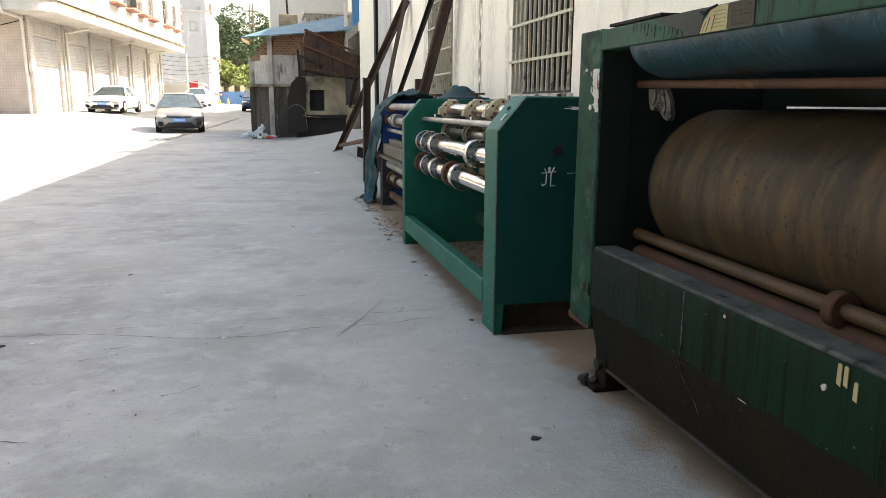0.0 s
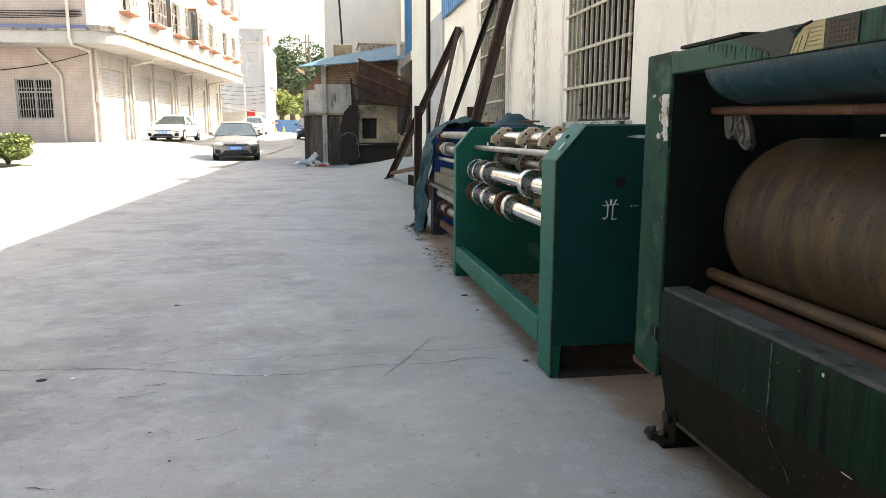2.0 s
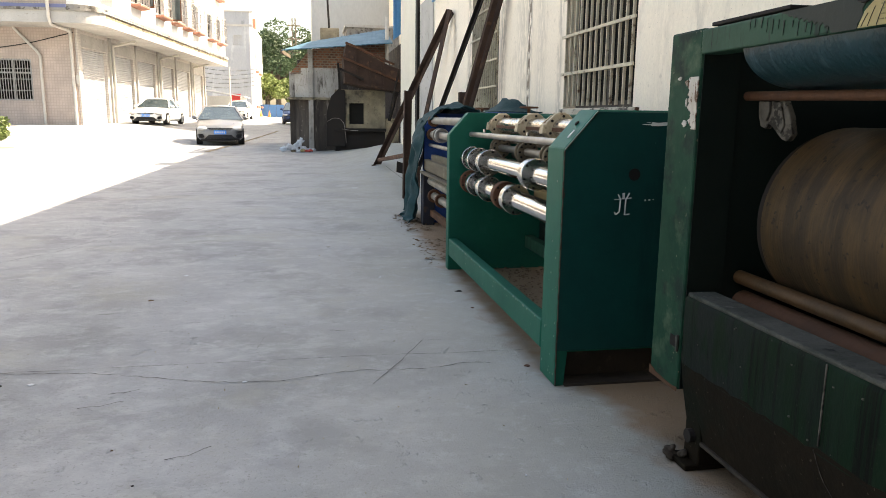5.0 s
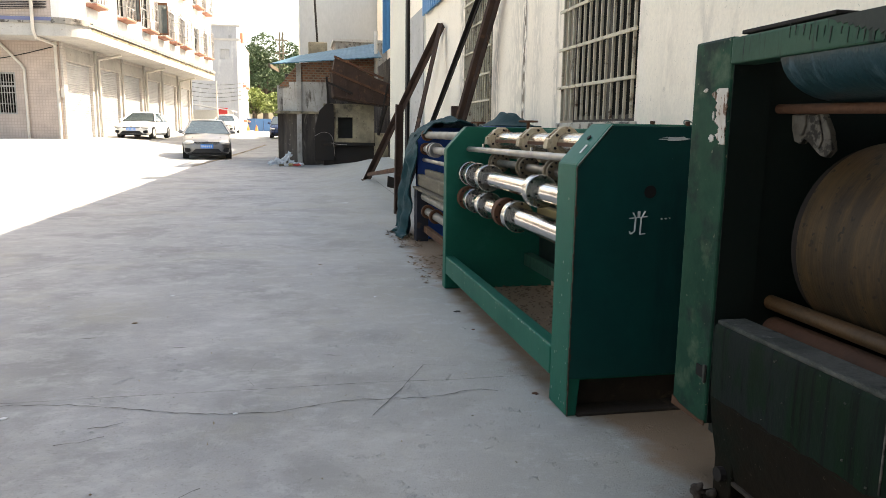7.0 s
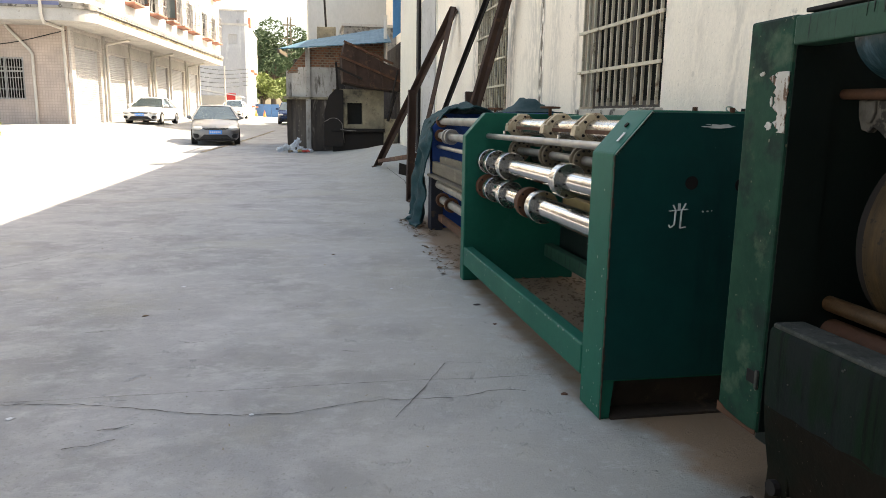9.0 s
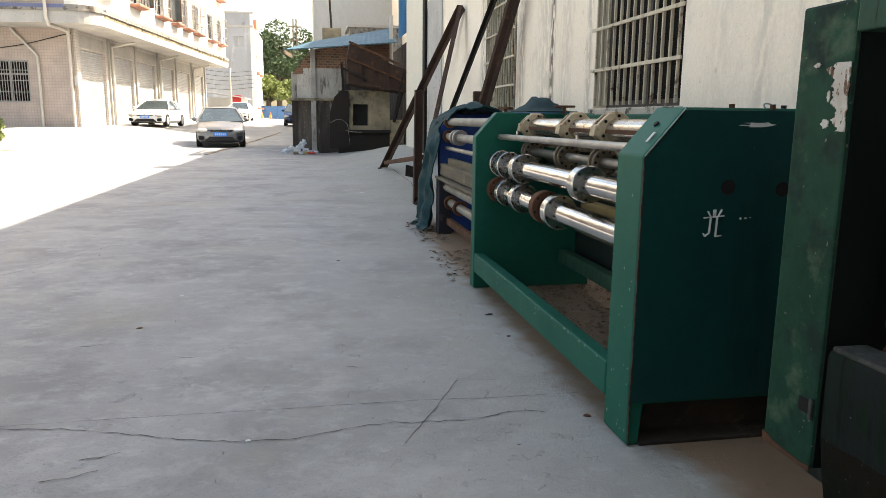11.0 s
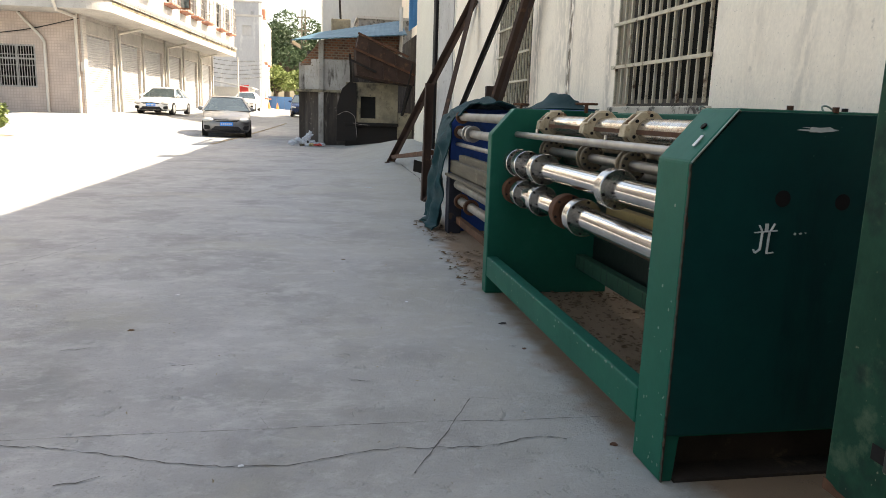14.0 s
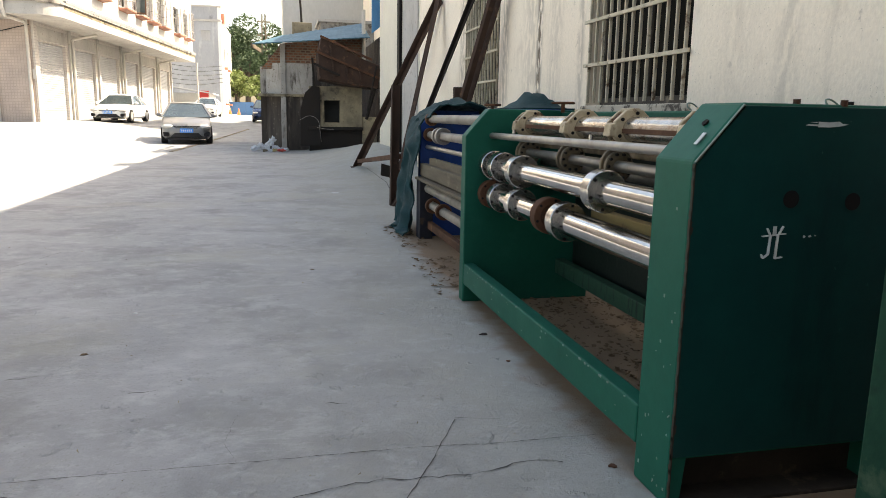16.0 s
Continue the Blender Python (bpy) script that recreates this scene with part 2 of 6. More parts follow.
    navy=mat("dark_navy_paint", (0.012, 0.017, 0.032), (0.020, 0.018, 0.020), 0.6, scale=4, fine=30, bump=0.05, spots=(0.06, 0.04, 0.03), spot_scale=6, spot_at=0.6),
    blue=mat("blue_paint", (0.008, 0.060, 0.27), (0.006, 0.040, 0.17), 0.5, scale=3, fine=30, bump=0.05, spots=(0.006, 0.022, 0.07), spot_scale=4, spot_at=0.58, spot_soft=0.15, spots2=(0.10, 0.12, 0.16), spot2_scale=16, spot2_at=0.72),
    tarp=mat("blue_green_tarp", (0.008, 0.048, 0.053), (0.004, 0.028, 0.033), 0.7, spec=0.2, scale=3, fine=140, bump=0.2, spots=(0.020, 0.074, 0.082), spot_scale=6, spot_at=0.54, spot_soft=0.18, spots2=(0.05, 0.09, 0.095), spot2_scale=22, spot2_at=0.70),
    wood=mat("dirty_wood", (0.175, 0.14, 0.095), (0.10, 0.082, 0.058), 0.85, scale=3, fine=30, bump=0.3, stretch=(6, 0.6, 6), spots=(0.22, 0.18, 0.125), spot_scale=5, spot_at=0.6, spot_soft=0.1),
    ivory=mat("dusty_roller", (0.29, 0.26, 0.22), (0.17, 0.148, 0.12), 0.45, scale=5, fine=40, bump=0.06, spots=(0.11, 0.075, 0.05), spot_scale=7, spot_at=0.62, spot_soft=0.1),
    paper=mat("torn_paper", (0.60, 0.56, 0.50), (0.46, 0.40, 0.33), 0.9, scale=14, fine=60, spots=(0.15, 0.085, 0.055), spot_scale=22, spot_at=0.54, spot_soft=0.04, spot_stretch=(1, 1.6, 0.7)),
    smear=mat("smeared_casting", (0.17, 0.15, 0.125), (0.06, 0.05, 0.04), 0.8, scale=12, spots=(0.03, 0.025, 0.02), spot_scale=16, spot_at=0.52, spot_soft=0.05),
    yellow=mat("yellow_label", (0.46, 0.37, 0.18), (0.34, 0.26, 0.12), 0.6, scale=10),
    fadedprint=mat("faded_print", (0.20, 0.165, 0.085), (0.27, 0.22, 0.11), 0.7, scale=30, bump=0),
    redlabel=mat("green_brown_plate", (0.060, 0.038, 0.024), (0.030, 0.050, 0.032), 0.7, scale=18),
    bluesheet=mat("blue_sheet_metal", (0.06, 0.25, 0.48), (0.05, 0.19, 0.38), 0.5, scale=1.2, fine=20, bump=0.03, spots=(0.22, 0.33, 0.42), spot_scale=2, spot_at=0.62),
    roofsheet=mat("faded_blue_roof", (0.060, 0.155, 0.205), (0.045, 0.115, 0.155), 0.55, scale=1.2, fine=20, bump=0.03, spots=(0.15, 0.27, 0.35), spot_scale=2, spot_at=0.58, spot_soft=0.15),
    soot=mat("sooty_concrete", (0.40, 0.335, 0.225), (0.10, 0.085, 0.066), 0.9, scale=1.3, fine=25, bump=0.35, spots=(0.36, 0.30, 0.19), spot_scale=1.6, spot_at=0.54, spot_soft=0.15,
             spots2=(0.025, 0.023, 0.020), spot2_scale=1.9, spot2_at=0.57, spot2_soft=0.12, specks=(0.13, 0.11, 0.085), speck_scale=10, speck_at=0.66),
    palewall=mat("grey_white_render", (0.52, 0.52, 0.50), (0.45, 0.45, 0.435), 0.9, scale=0.4, fine=12, bump=0.08, spots=(0.36, 0.355, 0.34), spot_scale=0.7, spot_at=0.62, spot_soft=0.2, stretch=(1, 1, 0.4)),
    blackiron=mat("burnt_iron", (0.014, 0.012, 0.011), (0.022, 0.016, 0.013), 0.8, scale=2, fine=25, bump=0.2),
    shedwall=mat("stained_render", (0.47, 0.44, 0.40), (0.27, 0.245, 0.22), 0.9, scale=1.6, fine=22, bump=0.35, spots=(0.075, 0.062, 0.050), spot_scale=2.1, spot_at=0.56, spot_soft=0.12, spot_stretch=(2.4, 2.4, 0.5), specks=(0.20, 0.17, 0.14), speck_scale=14, speck_at=0.64),
    darkwall=mat("dark_stained_render", (0.085, 0.068, 0.056), (0.030, 0.025, 0.022), 0.9, scale=2.4, fine=25, bump=0.3, stretch=(2.5, 2.5, 0.4), spots=(0.24, 0.21, 0.18), spot_scale=2.2, spot_at=0.57, spot_soft=0.1, spot_stretch=(2.2, 2.2, 0.4), specks=(0.14, 0.12, 0.10), speck_scale=12, speck_at=0.66),
    brick=brick_mat("red_brick", (0.32, 0.125, 0.06), (0.12, 0.050, 0.030), (0.24, 0.18, 0.13), 0.15, 0.078, 0.016, (0, 2)),
    tile=brick_mat("pale_tiles", (0.50, 0.40, 0.345), (0.465, 0.37, 0.32), (0.40, 0.325, 0.285), 0.125, 0.125, 0.012, (0, 2), 0.45, 0.0),
    tile_side=brick_mat("pale_tiles_side", (0.58, 0.53, 0.49), (0.54, 0.49, 0.455), (0.43, 0.39, 0.36), 0.125, 0.125, 0.010, (1, 2), 0.45, 0.0),
    whitewall=mat("white_render", (0.78, 0.77, 0.74), (0.70, 0.69, 0.66), 0.85, scale=0.4, fine=12, bump=0.08, spots=(0.58, 0.57, 0.54), spot_scale=0.7, spot_at=0.62, spot_soft=0.2, stretch=(1, 1, 0.4)),
    greywall=mat("grey_render", (0.25, 0.262, 0.28), (0.19, 0.20, 0.215), 0.9, scale=0.3, fine=8, bump=0.1, spots=(0.30, 0.32, 0.35), spot_scale=0.6, spot_at=0.6, spot_soft=0.2, stretch=(1, 1, 0.4)),
    towerwall=mat("stained_grey_render", (0.40, 0.41, 0.43), (0.28, 0.29, 0.31), 0.9, scale=0.35, fine=8, bump=0.1, spots=(0.56, 0.56, 0.56), spot_scale=0.5, spot_at=0.55, spot_soft=0.2, stretch=(1, 1, 0.5), spot_stretch=(2, 1, 0.6), spots2=(0.20, 0.205, 0.215), spot2_scale=0.9, spot2_at=0.60, spot2_soft=0.15),
    slab=mat("stained_slab", (0.50, 0.475, 0.445), (0.38, 0.36, 0.335), 0.85, scale=1.0, fine=20, bump=0.15, spots=(0.20, 0.18, 0.155), spot_scale=1.3, spot_at=0.58, spot_soft=0.22, spot_stretch=(1, 1, 0.4), specks=(0.34, 0.315, 0.285), speck_scale=9, speck_at=0.64),
    fascia=mat("mouldy_fascia", (0.34, 0.315, 0.285), (0.20, 0.185, 0.165), 0.9, scale=0.8, fine=14, bump=0.2, spots=(0.06, 0.053, 0.047), spot_scale=1.5, spot_at=0.52, spot_soft=0.12, spot_stretch=(1, 1, 0.6), specks=(0.12, 0.11, 0.095), speck_scale=5, speck_at=0.60),
    blueband=mat("blue_band_paint", (0.13, 0.15, 0.29), (0.19, 0.20, 0.30), 0.6, scale=2),
    shutter=mat("grey_shutter", (0.48, 0.48, 0.485), (0.42, 0.42, 0.425), 0.5, scale=1, fine=14, bump=0.05),
    pipe=mat("plastic_pipe", (0.62, 0.58, 0.53), (0.54, 0.50, 0.45), 0.5, scale=2, bump=0.02),
    redsill=mat("red_sill_tiles", (0.42, 0.18, 0.12), (0.36, 0.16, 0.11), 0.7, scale=6),
    cage=mat("cage_metal", (0.42, 0.41, 0.40), (0.30, 0.28, 0.26), 0.5, metal=0.4, scale=5),
    cable=mat("black_cable", (0.02, 0.02, 0.02), rough=0.6, bump=0),
    silver=mat("silver_car_paint", (0.23, 0.23, 0.234), (0.21, 0.21, 0.214), 0.33, metal=0.5, scale=2, bump=0, rough_var=0.04),
    whitecar=mat("white_car_paint", (0.78, 0.78, 0.77), (0.76, 0.76, 0.75), 0.25, scale=2, bump=0, rough_var=0.04),
    navycar=mat("navy_car_paint", (0.02, 0.04, 0.10), (0.02, 0.035, 0.09), 0.25, metal=0.3, scale=2, bump=0, rough_var=0.04),
    carglass=mat("car_glass", (0.030, 0.045, 0.052), (0.055, 0.075, 0.082), 0.05, scale=1.2, fine=7, bump=0, spec=0.9, rough_var=0.02),
    lamp=mat("headlight_lens", (0.62, 0.62, 0.60), rough=0.15, bump=0, metal=0.4),
    tyre=mat("tyre_rubber", (0.02, 0.02, 0.02), rough=0.9, bump=0.1),
    plate=mat("blue_number_plate", (0.03, 0.27, 0.80), (0.03, 0.25, 0.74), 0.5, scale=2, bump=0),
    trim=mat("black_plastic", (0.018, 0.018, 0.02), rough=0.6, bump=0),
    bag=mat("white_plastic_bag", (0.66, 0.68, 0.70), (0.40, 0.45, 0.50), 0.35, scale=6, bump=0.05),
    redbag=mat("red_wrapper", (0.60, 0.06, 0.05), (0.45, 0.08, 0.06), 0.4, scale=9, bump=0),
    bark=mat("bark", (0.12, 0.09, 0.065), (0.08, 0.06, 0.045), 0.9, scale=6, bump=0.4),
    leaf=mat("leaves_dark", (0.085, 0.125, 0.06), (0.05, 0.085, 0.04), 0.6, scale=1.5, fine=6, bump=0),
    leafbright=mat("leaves_bright", (0.19, 0.23, 0.075), (0.11, 0.15, 0.045), 0.6, scale=2.5, fine=8, bump=0),
    leafdry=mat("dry_leaves", (0.16, 0.10, 0.05), (0.10, 0.065, 0.04), 0.9, scale=30),
    earth=mat("sandy_earth", (0.36, 0.30, 0.22), (0.30, 0.25, 0.18), 0.95, scale=3, bump=0.4),
    hoarding=mat("blue_hoarding", (0.05, 0.13, 0.28), (0.06, 0.15, 0.30), 0.6, scale=1, bump=0),
    orange=mat("orange_plastic", (0.75, 0.22, 0.06), (0.65, 0.2, 0.06), 0.5, scale=3, bump=0),
    redsign=mat("red_board", (0.50, 0.04, 0.04), (0.42, 0.04, 0.04), 0.5, scale=3, bump=0),
)


def add_streaks(m, lines, colour):
    """Water stains down a wall: (place along y, half width, strength) each, broken up by noise."""
    n, l = m.node_tree.nodes, m.node_tree.links
    b = n["Principled BSDF"]
    src = b.inputs["Base Color"].links[0].from_socket
    tc, sp = n.new("ShaderNodeTexCoord"), n.new("ShaderNodeSeparateXYZ")
    l.new(tc.outputs["Object"], sp.inputs[0])
    wob, mp = n.new("ShaderNodeTexNoise"), n.new("ShaderNodeMapping")
    mp.inputs["Scale"].default_value = (1, 5, 1.7)
    l.new(tc.outputs["Object"], mp.inputs[0])
    l.new(mp.outputs[0], wob.inputs["Vector"])
    wob.inputs["Scale"].default_value, wob.inputs["Detail"].default_value = 3.5, 10
    for y, w, k in lines:
        d, a, r, mul, mx = (n.new("ShaderNodeMath"), n.new("ShaderNodeMath"), n.new("ShaderNodeMapRange"), n.new("ShaderNodeMath"), n.new("ShaderNodeMix"))
        d.operation, a.operation, mul.operation = "SUBTRACT", "ABSOLUTE", "MULTIPLY"
        d.inputs[1].default_value = y
        l.new(sp.outputs[1], d.inputs[0])
        l.new(d.outputs[0], a.inputs[0])
        r.inputs[1].default_value, r.inputs[2].default_value, r.inputs[3].default_value, r.inputs[4].default_value = 0.2 * w, w, k, 0.0
        l.new(a.outputs[0], r.inputs[0])
        g = n.new("ShaderNodeMapRange")
        g.inputs[1].default_value, g.inputs[2].default_value = 0.40, 0.53
        l.new(wob.outputs[0], g.inputs[0])
        l.new(r.outputs[0], mul.inputs[0])
        l.new(g.outputs[0], mul.inputs[1])
        mx.data_type = "RGBA"
        mx.inputs[7].default_value = (*colour, 1)
        l.new(mul.outputs[0], mx.inputs[0])
        l.new(src, mx.inputs[6])
        src = mx.outputs[2]
    l.new(src, b.inputs["Base Color"])


add_streaks(M["trayface"], [(1.0, 0.40, 0.8), (0.55, 0.2, 0.4)], (0.012, 0.0145, 0.0145))
add_streaks(M["plaster"], [(5.16, 0.10, 1.0), (5.38, 0.42, 0.24), (4.75, 0.25, 0.2), (4.12, 0.10, 0.4), (1.50, 0.12, 0.22), (1.95, 0.25, 0.08), (1.2, 0.05, 0.12), (8.3, 0.2, 0.5), (6.3, 0.2, 0.45)], (0.20, 0.155, 0.115))


def add_dirt(m, colour):
    """Rust-brown dirt on the concrete beside and under the machines, with an uneven soft edge."""
    n, l = m.node_tree.nodes, m.node_tree.links
    b = n["Principled BSDF"]
    src = b.inputs["Base Color"].links[0].from_socket
    tc, sp, ns = n.new("ShaderNodeTexCoord"), n.new("ShaderNodeSeparateXYZ"), n.new("ShaderNodeTexNoise")
    l.new(tc.outputs["Object"], sp.inputs[0])
    l.new(tc.outputs["Object"], ns.inputs["Vector"])
    ns.inputs["Scale"].default_value, ns.inputs["Detail"].default_value = 6.0, 12
    add, ra, rb, mul, mx = n.new("ShaderNodeMath"), n.new("ShaderNodeMapRange"), n.new("ShaderNodeMapRange"), n.new("ShaderNodeMath"), n.new("ShaderNodeMix")
    add.operation, add.inputs[1].default_value = "MULTIPLY_ADD", 0.34
    l.new(ns.outputs[0], add.inputs[0])
    l.new(sp.outputs[0], add.inputs[2])
    ry, lift = n.new("ShaderNodeMapRange"), n.new("ShaderNodeMath")
    ry.inputs[1].default_value, ry.inputs[2].default_value, ry.inputs[4].default_value = -0.15, 0.15, 0.17
    l.new(sp.outputs[1], ry.inputs[0])
    l.new(add.outputs[0], lift.inputs[0])
    l.new(ry.outputs[0], lift.inputs[1])
    ra.inputs[1].default_value, ra.inputs[2].default_value, ra.inputs[4].default_value = 0.28, 0.44, 0.88
    l.new(lift.outputs[0], ra.inputs[0])
    rb.inputs[1].default_value, rb.inputs[2].default_value = 6.2, 5.2
    l.new(sp.outputs[1], rb.inputs[0])
    mul.operation = "MULTIPLY"
    l.new(ra.outputs[0], mul.inputs[0])
    l.new(rb.outputs[0], mul.inputs[1])
    mx.data_type = "RGBA"
    mx.inputs[7].default_value = (*colour, 1)
    l.new(mul.outputs[0], mx.inputs[0])
    l.new(src, mx.inputs[6])
    l.new(mx.outputs[2], b.inputs["Base Color"])


def add_wear(m):
    """Worn concrete: crisp darker and beige patches, pale trowel scratches, and a painted wall-bounce tint."""
    n, l = m.node_tree.nodes, m.node_tree.links
    b = n["Principled BSDF"]
    src = b.inputs["Base Color"].links[0].from_socket
    tc = n.new("ShaderNodeTexCoord")

    def field(scale, stretch, rz, detail, rough):
        mp, t = n.new("ShaderNodeMapping"), n.new("ShaderNodeTexNoise")
        mp.inputs["Scale"].default_value, mp.inputs["Rotation"].default_value = stretch, (0, 0, rz)
        mp.inputs["Location"].default_value = (scale, 3 * scale, 0)
        l.new(tc.outputs["Object"], mp.inputs[0])
        l.new(mp.outputs[0], t.inputs["Vector"])
        t.inputs["Scale"].default_value, t.inputs["Detail"].default_value, t.inputs["Roughness"].default_value = scale, detail, rough
        return t.outputs["Fac"]

    def ramp(v, a, z, top=1.0):
        r = n.new("ShaderNodeMapRange")
        r.inputs[1].default_value, r.inputs[2].default_value, r.inputs[4].default_value = a, z, top
        l.new(v, r.inputs[0])
        return r.outputs[0]

    def math_of(kind, a, z):
        q = n.new("ShaderNodeMath")
        q.operation = kind
        l.new(a, q.inputs[0])
        if isinstance(z, float):
            q.inputs[1].default_value = z
        else:
            l.new(z, q.inputs[1])
        return q.outputs[0]

    def over(fac, colour):
        x = n.new("ShaderNodeMix")
        x.data_type = "RGBA"
        x.inputs[7].default_value = (*colour, 1)
        l.new(fac, x.inputs[0])
        l.new(src, x.inputs[6])
        return x.outputs[2]

    src = over(ramp(field(1.1, (1, 1, 1), 0.4, 12, 0.66), 0.50, 0.60, 0.72), (0.226, 0.231, 0.231))
    src = over(ramp(field(2.6, (1, 1.4, 1), 0.8, 12, 0.72), 0.53, 0.64, 0.55), (0.445, 0.453, 0.454))
    src = over(ramp(field(0.9, (1, 1.3, 1), 1.1, 12, 0.70), 0.52, 0.64, 0.6), (0.345, 0.342, 0.305))
    # yellowish tint towards the wall, ragged-edged: warm bounced light put into the colour
    side = n.new("ShaderNodeSeparateXYZ")
    l.new(tc.outputs["Object"], side.inputs[0])
    bounce_tint = math_of("ADD", side.outputs[0], math_of("MULTIPLY", field(1.3, (1, 0.8, 1), 0.7, 8, 0.6), 2.4))
    src = over(ramp(bounce_tint, -0.3, 1.4, 0.72), (0.338, 0.335, 0.292))
    src = over(ramp(field(7.0, (1, 1, 1), 0.2, 10, 0.8), 0.54, 0.64, 0.42), (0.450, 0.458, 0.458))
    src = over(ramp(field(16.0, (1, 1, 1), 0.9, 8, 0.8), 0.58, 0.66, 0.34), (0.225, 0.228, 0.226))
    for scale, stretch, rz in ((3.0, (0.5, 3, 1), 0.5), (4.0, (0.4, 3, 1), -0.7)):
        line = math_of("ABSOLUTE", math_of("SUBTRACT", field(scale, stretch, rz, 4, 0.5), 0.5), 0.0)
        gate = ramp(field(1.6, (1, 1, 1), rz, 4, 0.5), 0.54, 0.66, 0.28)
        src = over(math_of("MULTIPLY", ramp(line, 0.010, 0.0), gate), (0.50, 0.495, 0.485))
    # spalled zones: coarse pits, deepest where a broad field is high
    rough_zone = ramp(field(0.75, (1, 1, 1), 2.1, 6, 0.6), 0.42, 0.62)
    pits = math_of("MULTIPLY", field(34.0, (1, 1.2, 1), 0.3, 8, 0.7), rough_zone)
    dents = math_of("ADD", pits, ramp(field(9.0, (1, 1, 1), 1.4, 6, 0.65), 0.60, 0.72, 0.5))
    bp = n.new("ShaderNodeBump")
    bp.inputs["Strength"].default_value, bp.inputs["Distance"].default_value = 0.9, 0.016
    l.new(dents, bp.inputs["Height"])
    l.new(b.inputs["Normal"].links[0].from_socket, bp.inputs["Normal"])
    l.new(bp.outputs[0], b.inputs["Normal"])
    l.new(src, b.inputs["Base Color"])


add_wear(M["concrete"])
add_dirt(M["concrete"], (0.225, 0.140, 0.080))


# ---- mesh tools ----
OFF = {}


def thing(name, loc, label, category, group="", rz=None):
    """An Empty at a thing's base. With rz None its parts are given in world metres, else in its own axes."""
    ob = new(name)
    ob.empty_display_size = 0.1
    ob.matrix_world = pose(*loc, 0, 0, rz or 0)
    OFF[ob.name] = Vector(loc) if rz is None else Vector((0, 0, 0))
    return tagged(ob, label, category, group)


def part(name, bm, material, parent=None, label="", smooth=False, kind=""):
    me = bpy.data.meshes.new(name)
    root = parent
    while root is not None and root.parent is not None:
        root = root.parent
    if root is not None and root.name in OFF:
        bmesh.ops.translate(bm, verts=bm.verts, vec=-OFF[root.name])
    bmesh.ops.recalc_face_normals(bm, faces=bm.faces)
    if smooth:
        for f in bm.faces:
            f.smooth = True
        for e in bm.edges:
            e.smooth = len(e.link_faces) == 2 and e.calc_face_angle(0) < 0.7
    bm.to_mesh(me)
    bm.free()
    me.materials.append(material)
    ob = new(name, me)
    ob.parent = parent
    return tagged(ob, label, kind=kind)


def single(name, bm, material, label, category, group="", smooth=False, kind=""):
    """A thing that is one mesh, its origin at the middle of its base."""
    lo = [min(v.co[k] for v in bm.verts) for k in range(3)]
    hi = [max(v.co[k] for v in bm.verts) for k in range(3)]
    base = Vector(((lo[0] + hi[0]) / 2, (lo[1] + hi[1]) / 2, lo[2]))
    bmesh.ops.translate(bm, verts=bm.verts, vec=-base)
    ob = part(name, bm, material, None, label, smooth, kind)
    ob.location = base
    return tagged(ob, label, category, group, kind)


def setting(name, bm, material, label, smooth=False):
    return tagged(part(name, bm, material, None, "", smooth), label, name.split("_")[0], "", "structure")


def B():
    return bmesh.new()


def box(bm, x0, x1, y0, y1, z0, z1, bevel=0.0):
    r = bmesh.ops.create_cube(bm, size=1.0)
    bmesh.ops.scale(bm, verts=r["verts"], vec=(abs(x1 - x0), abs(y1 - y0), abs(z1 - z0)))
    bmesh.ops.translate(bm, verts=r["verts"], vec=((x0 + x1) / 2, (y0 + y1) / 2, (z0 + z1) / 2))
    if bevel:
        es = list({e for v in r["verts"] for e in v.link_edges})
        bmesh.ops.bevel(bm, geom=es, offset=bevel, segments=2, affect="EDGES", profile=0.5)
    return bm


def tube(bm, a, b, r, seg=20, r2=None, caps=True):
    a, b = Vector(a), Vector(b)
    m = Matrix.Translation((a + b) / 2) @ (b - a).to_track_quat("Z", "Y").to_matrix().to_4x4()
    bmesh.ops.create_cone(bm, cap_ends=caps, segments=seg, radius1=r, radius2=r if r2 is None else r2, depth=(b - a).length, matrix=m)
    return bm


def bar(bm, a, b, w, h, bevel=0.0):
    """A straight bar of w x h section from a to b."""
    a, b = Vector(a), Vector(b)
    m = Matrix.Translation((a + b) / 2) @ (b - a).to_track_quat("Z", "Y").to_matrix().to_4x4() @ Matrix.Diagonal((w, h, (b - a).length, 1))
    r = bmesh.ops.create_cube(bm, size=1.0, matrix=m)
    if bevel:
        bmesh.ops.bevel(bm, geom=list({e for v in r["verts"] for e in v.link_edges}), offset=bevel, segments=1, affect="EDGES")
    return bm


def angle_bar(bm, a, b, w, t=0.012):
    """An L-section steel bar."""
    a, b = Vector(a), Vector(b)
    q = (b - a).to_track_quat("Z", "Y").to_matrix()
    u, v = q @ Vector((1, 0, 0)), q @ Vector((0, 1, 0))
    bar(bm, a + u * (w / 2), b + u * (w / 2), t, w)
    bar(bm, a + v * (w / 2), b + v * (w / 2), w, t)
    return bm


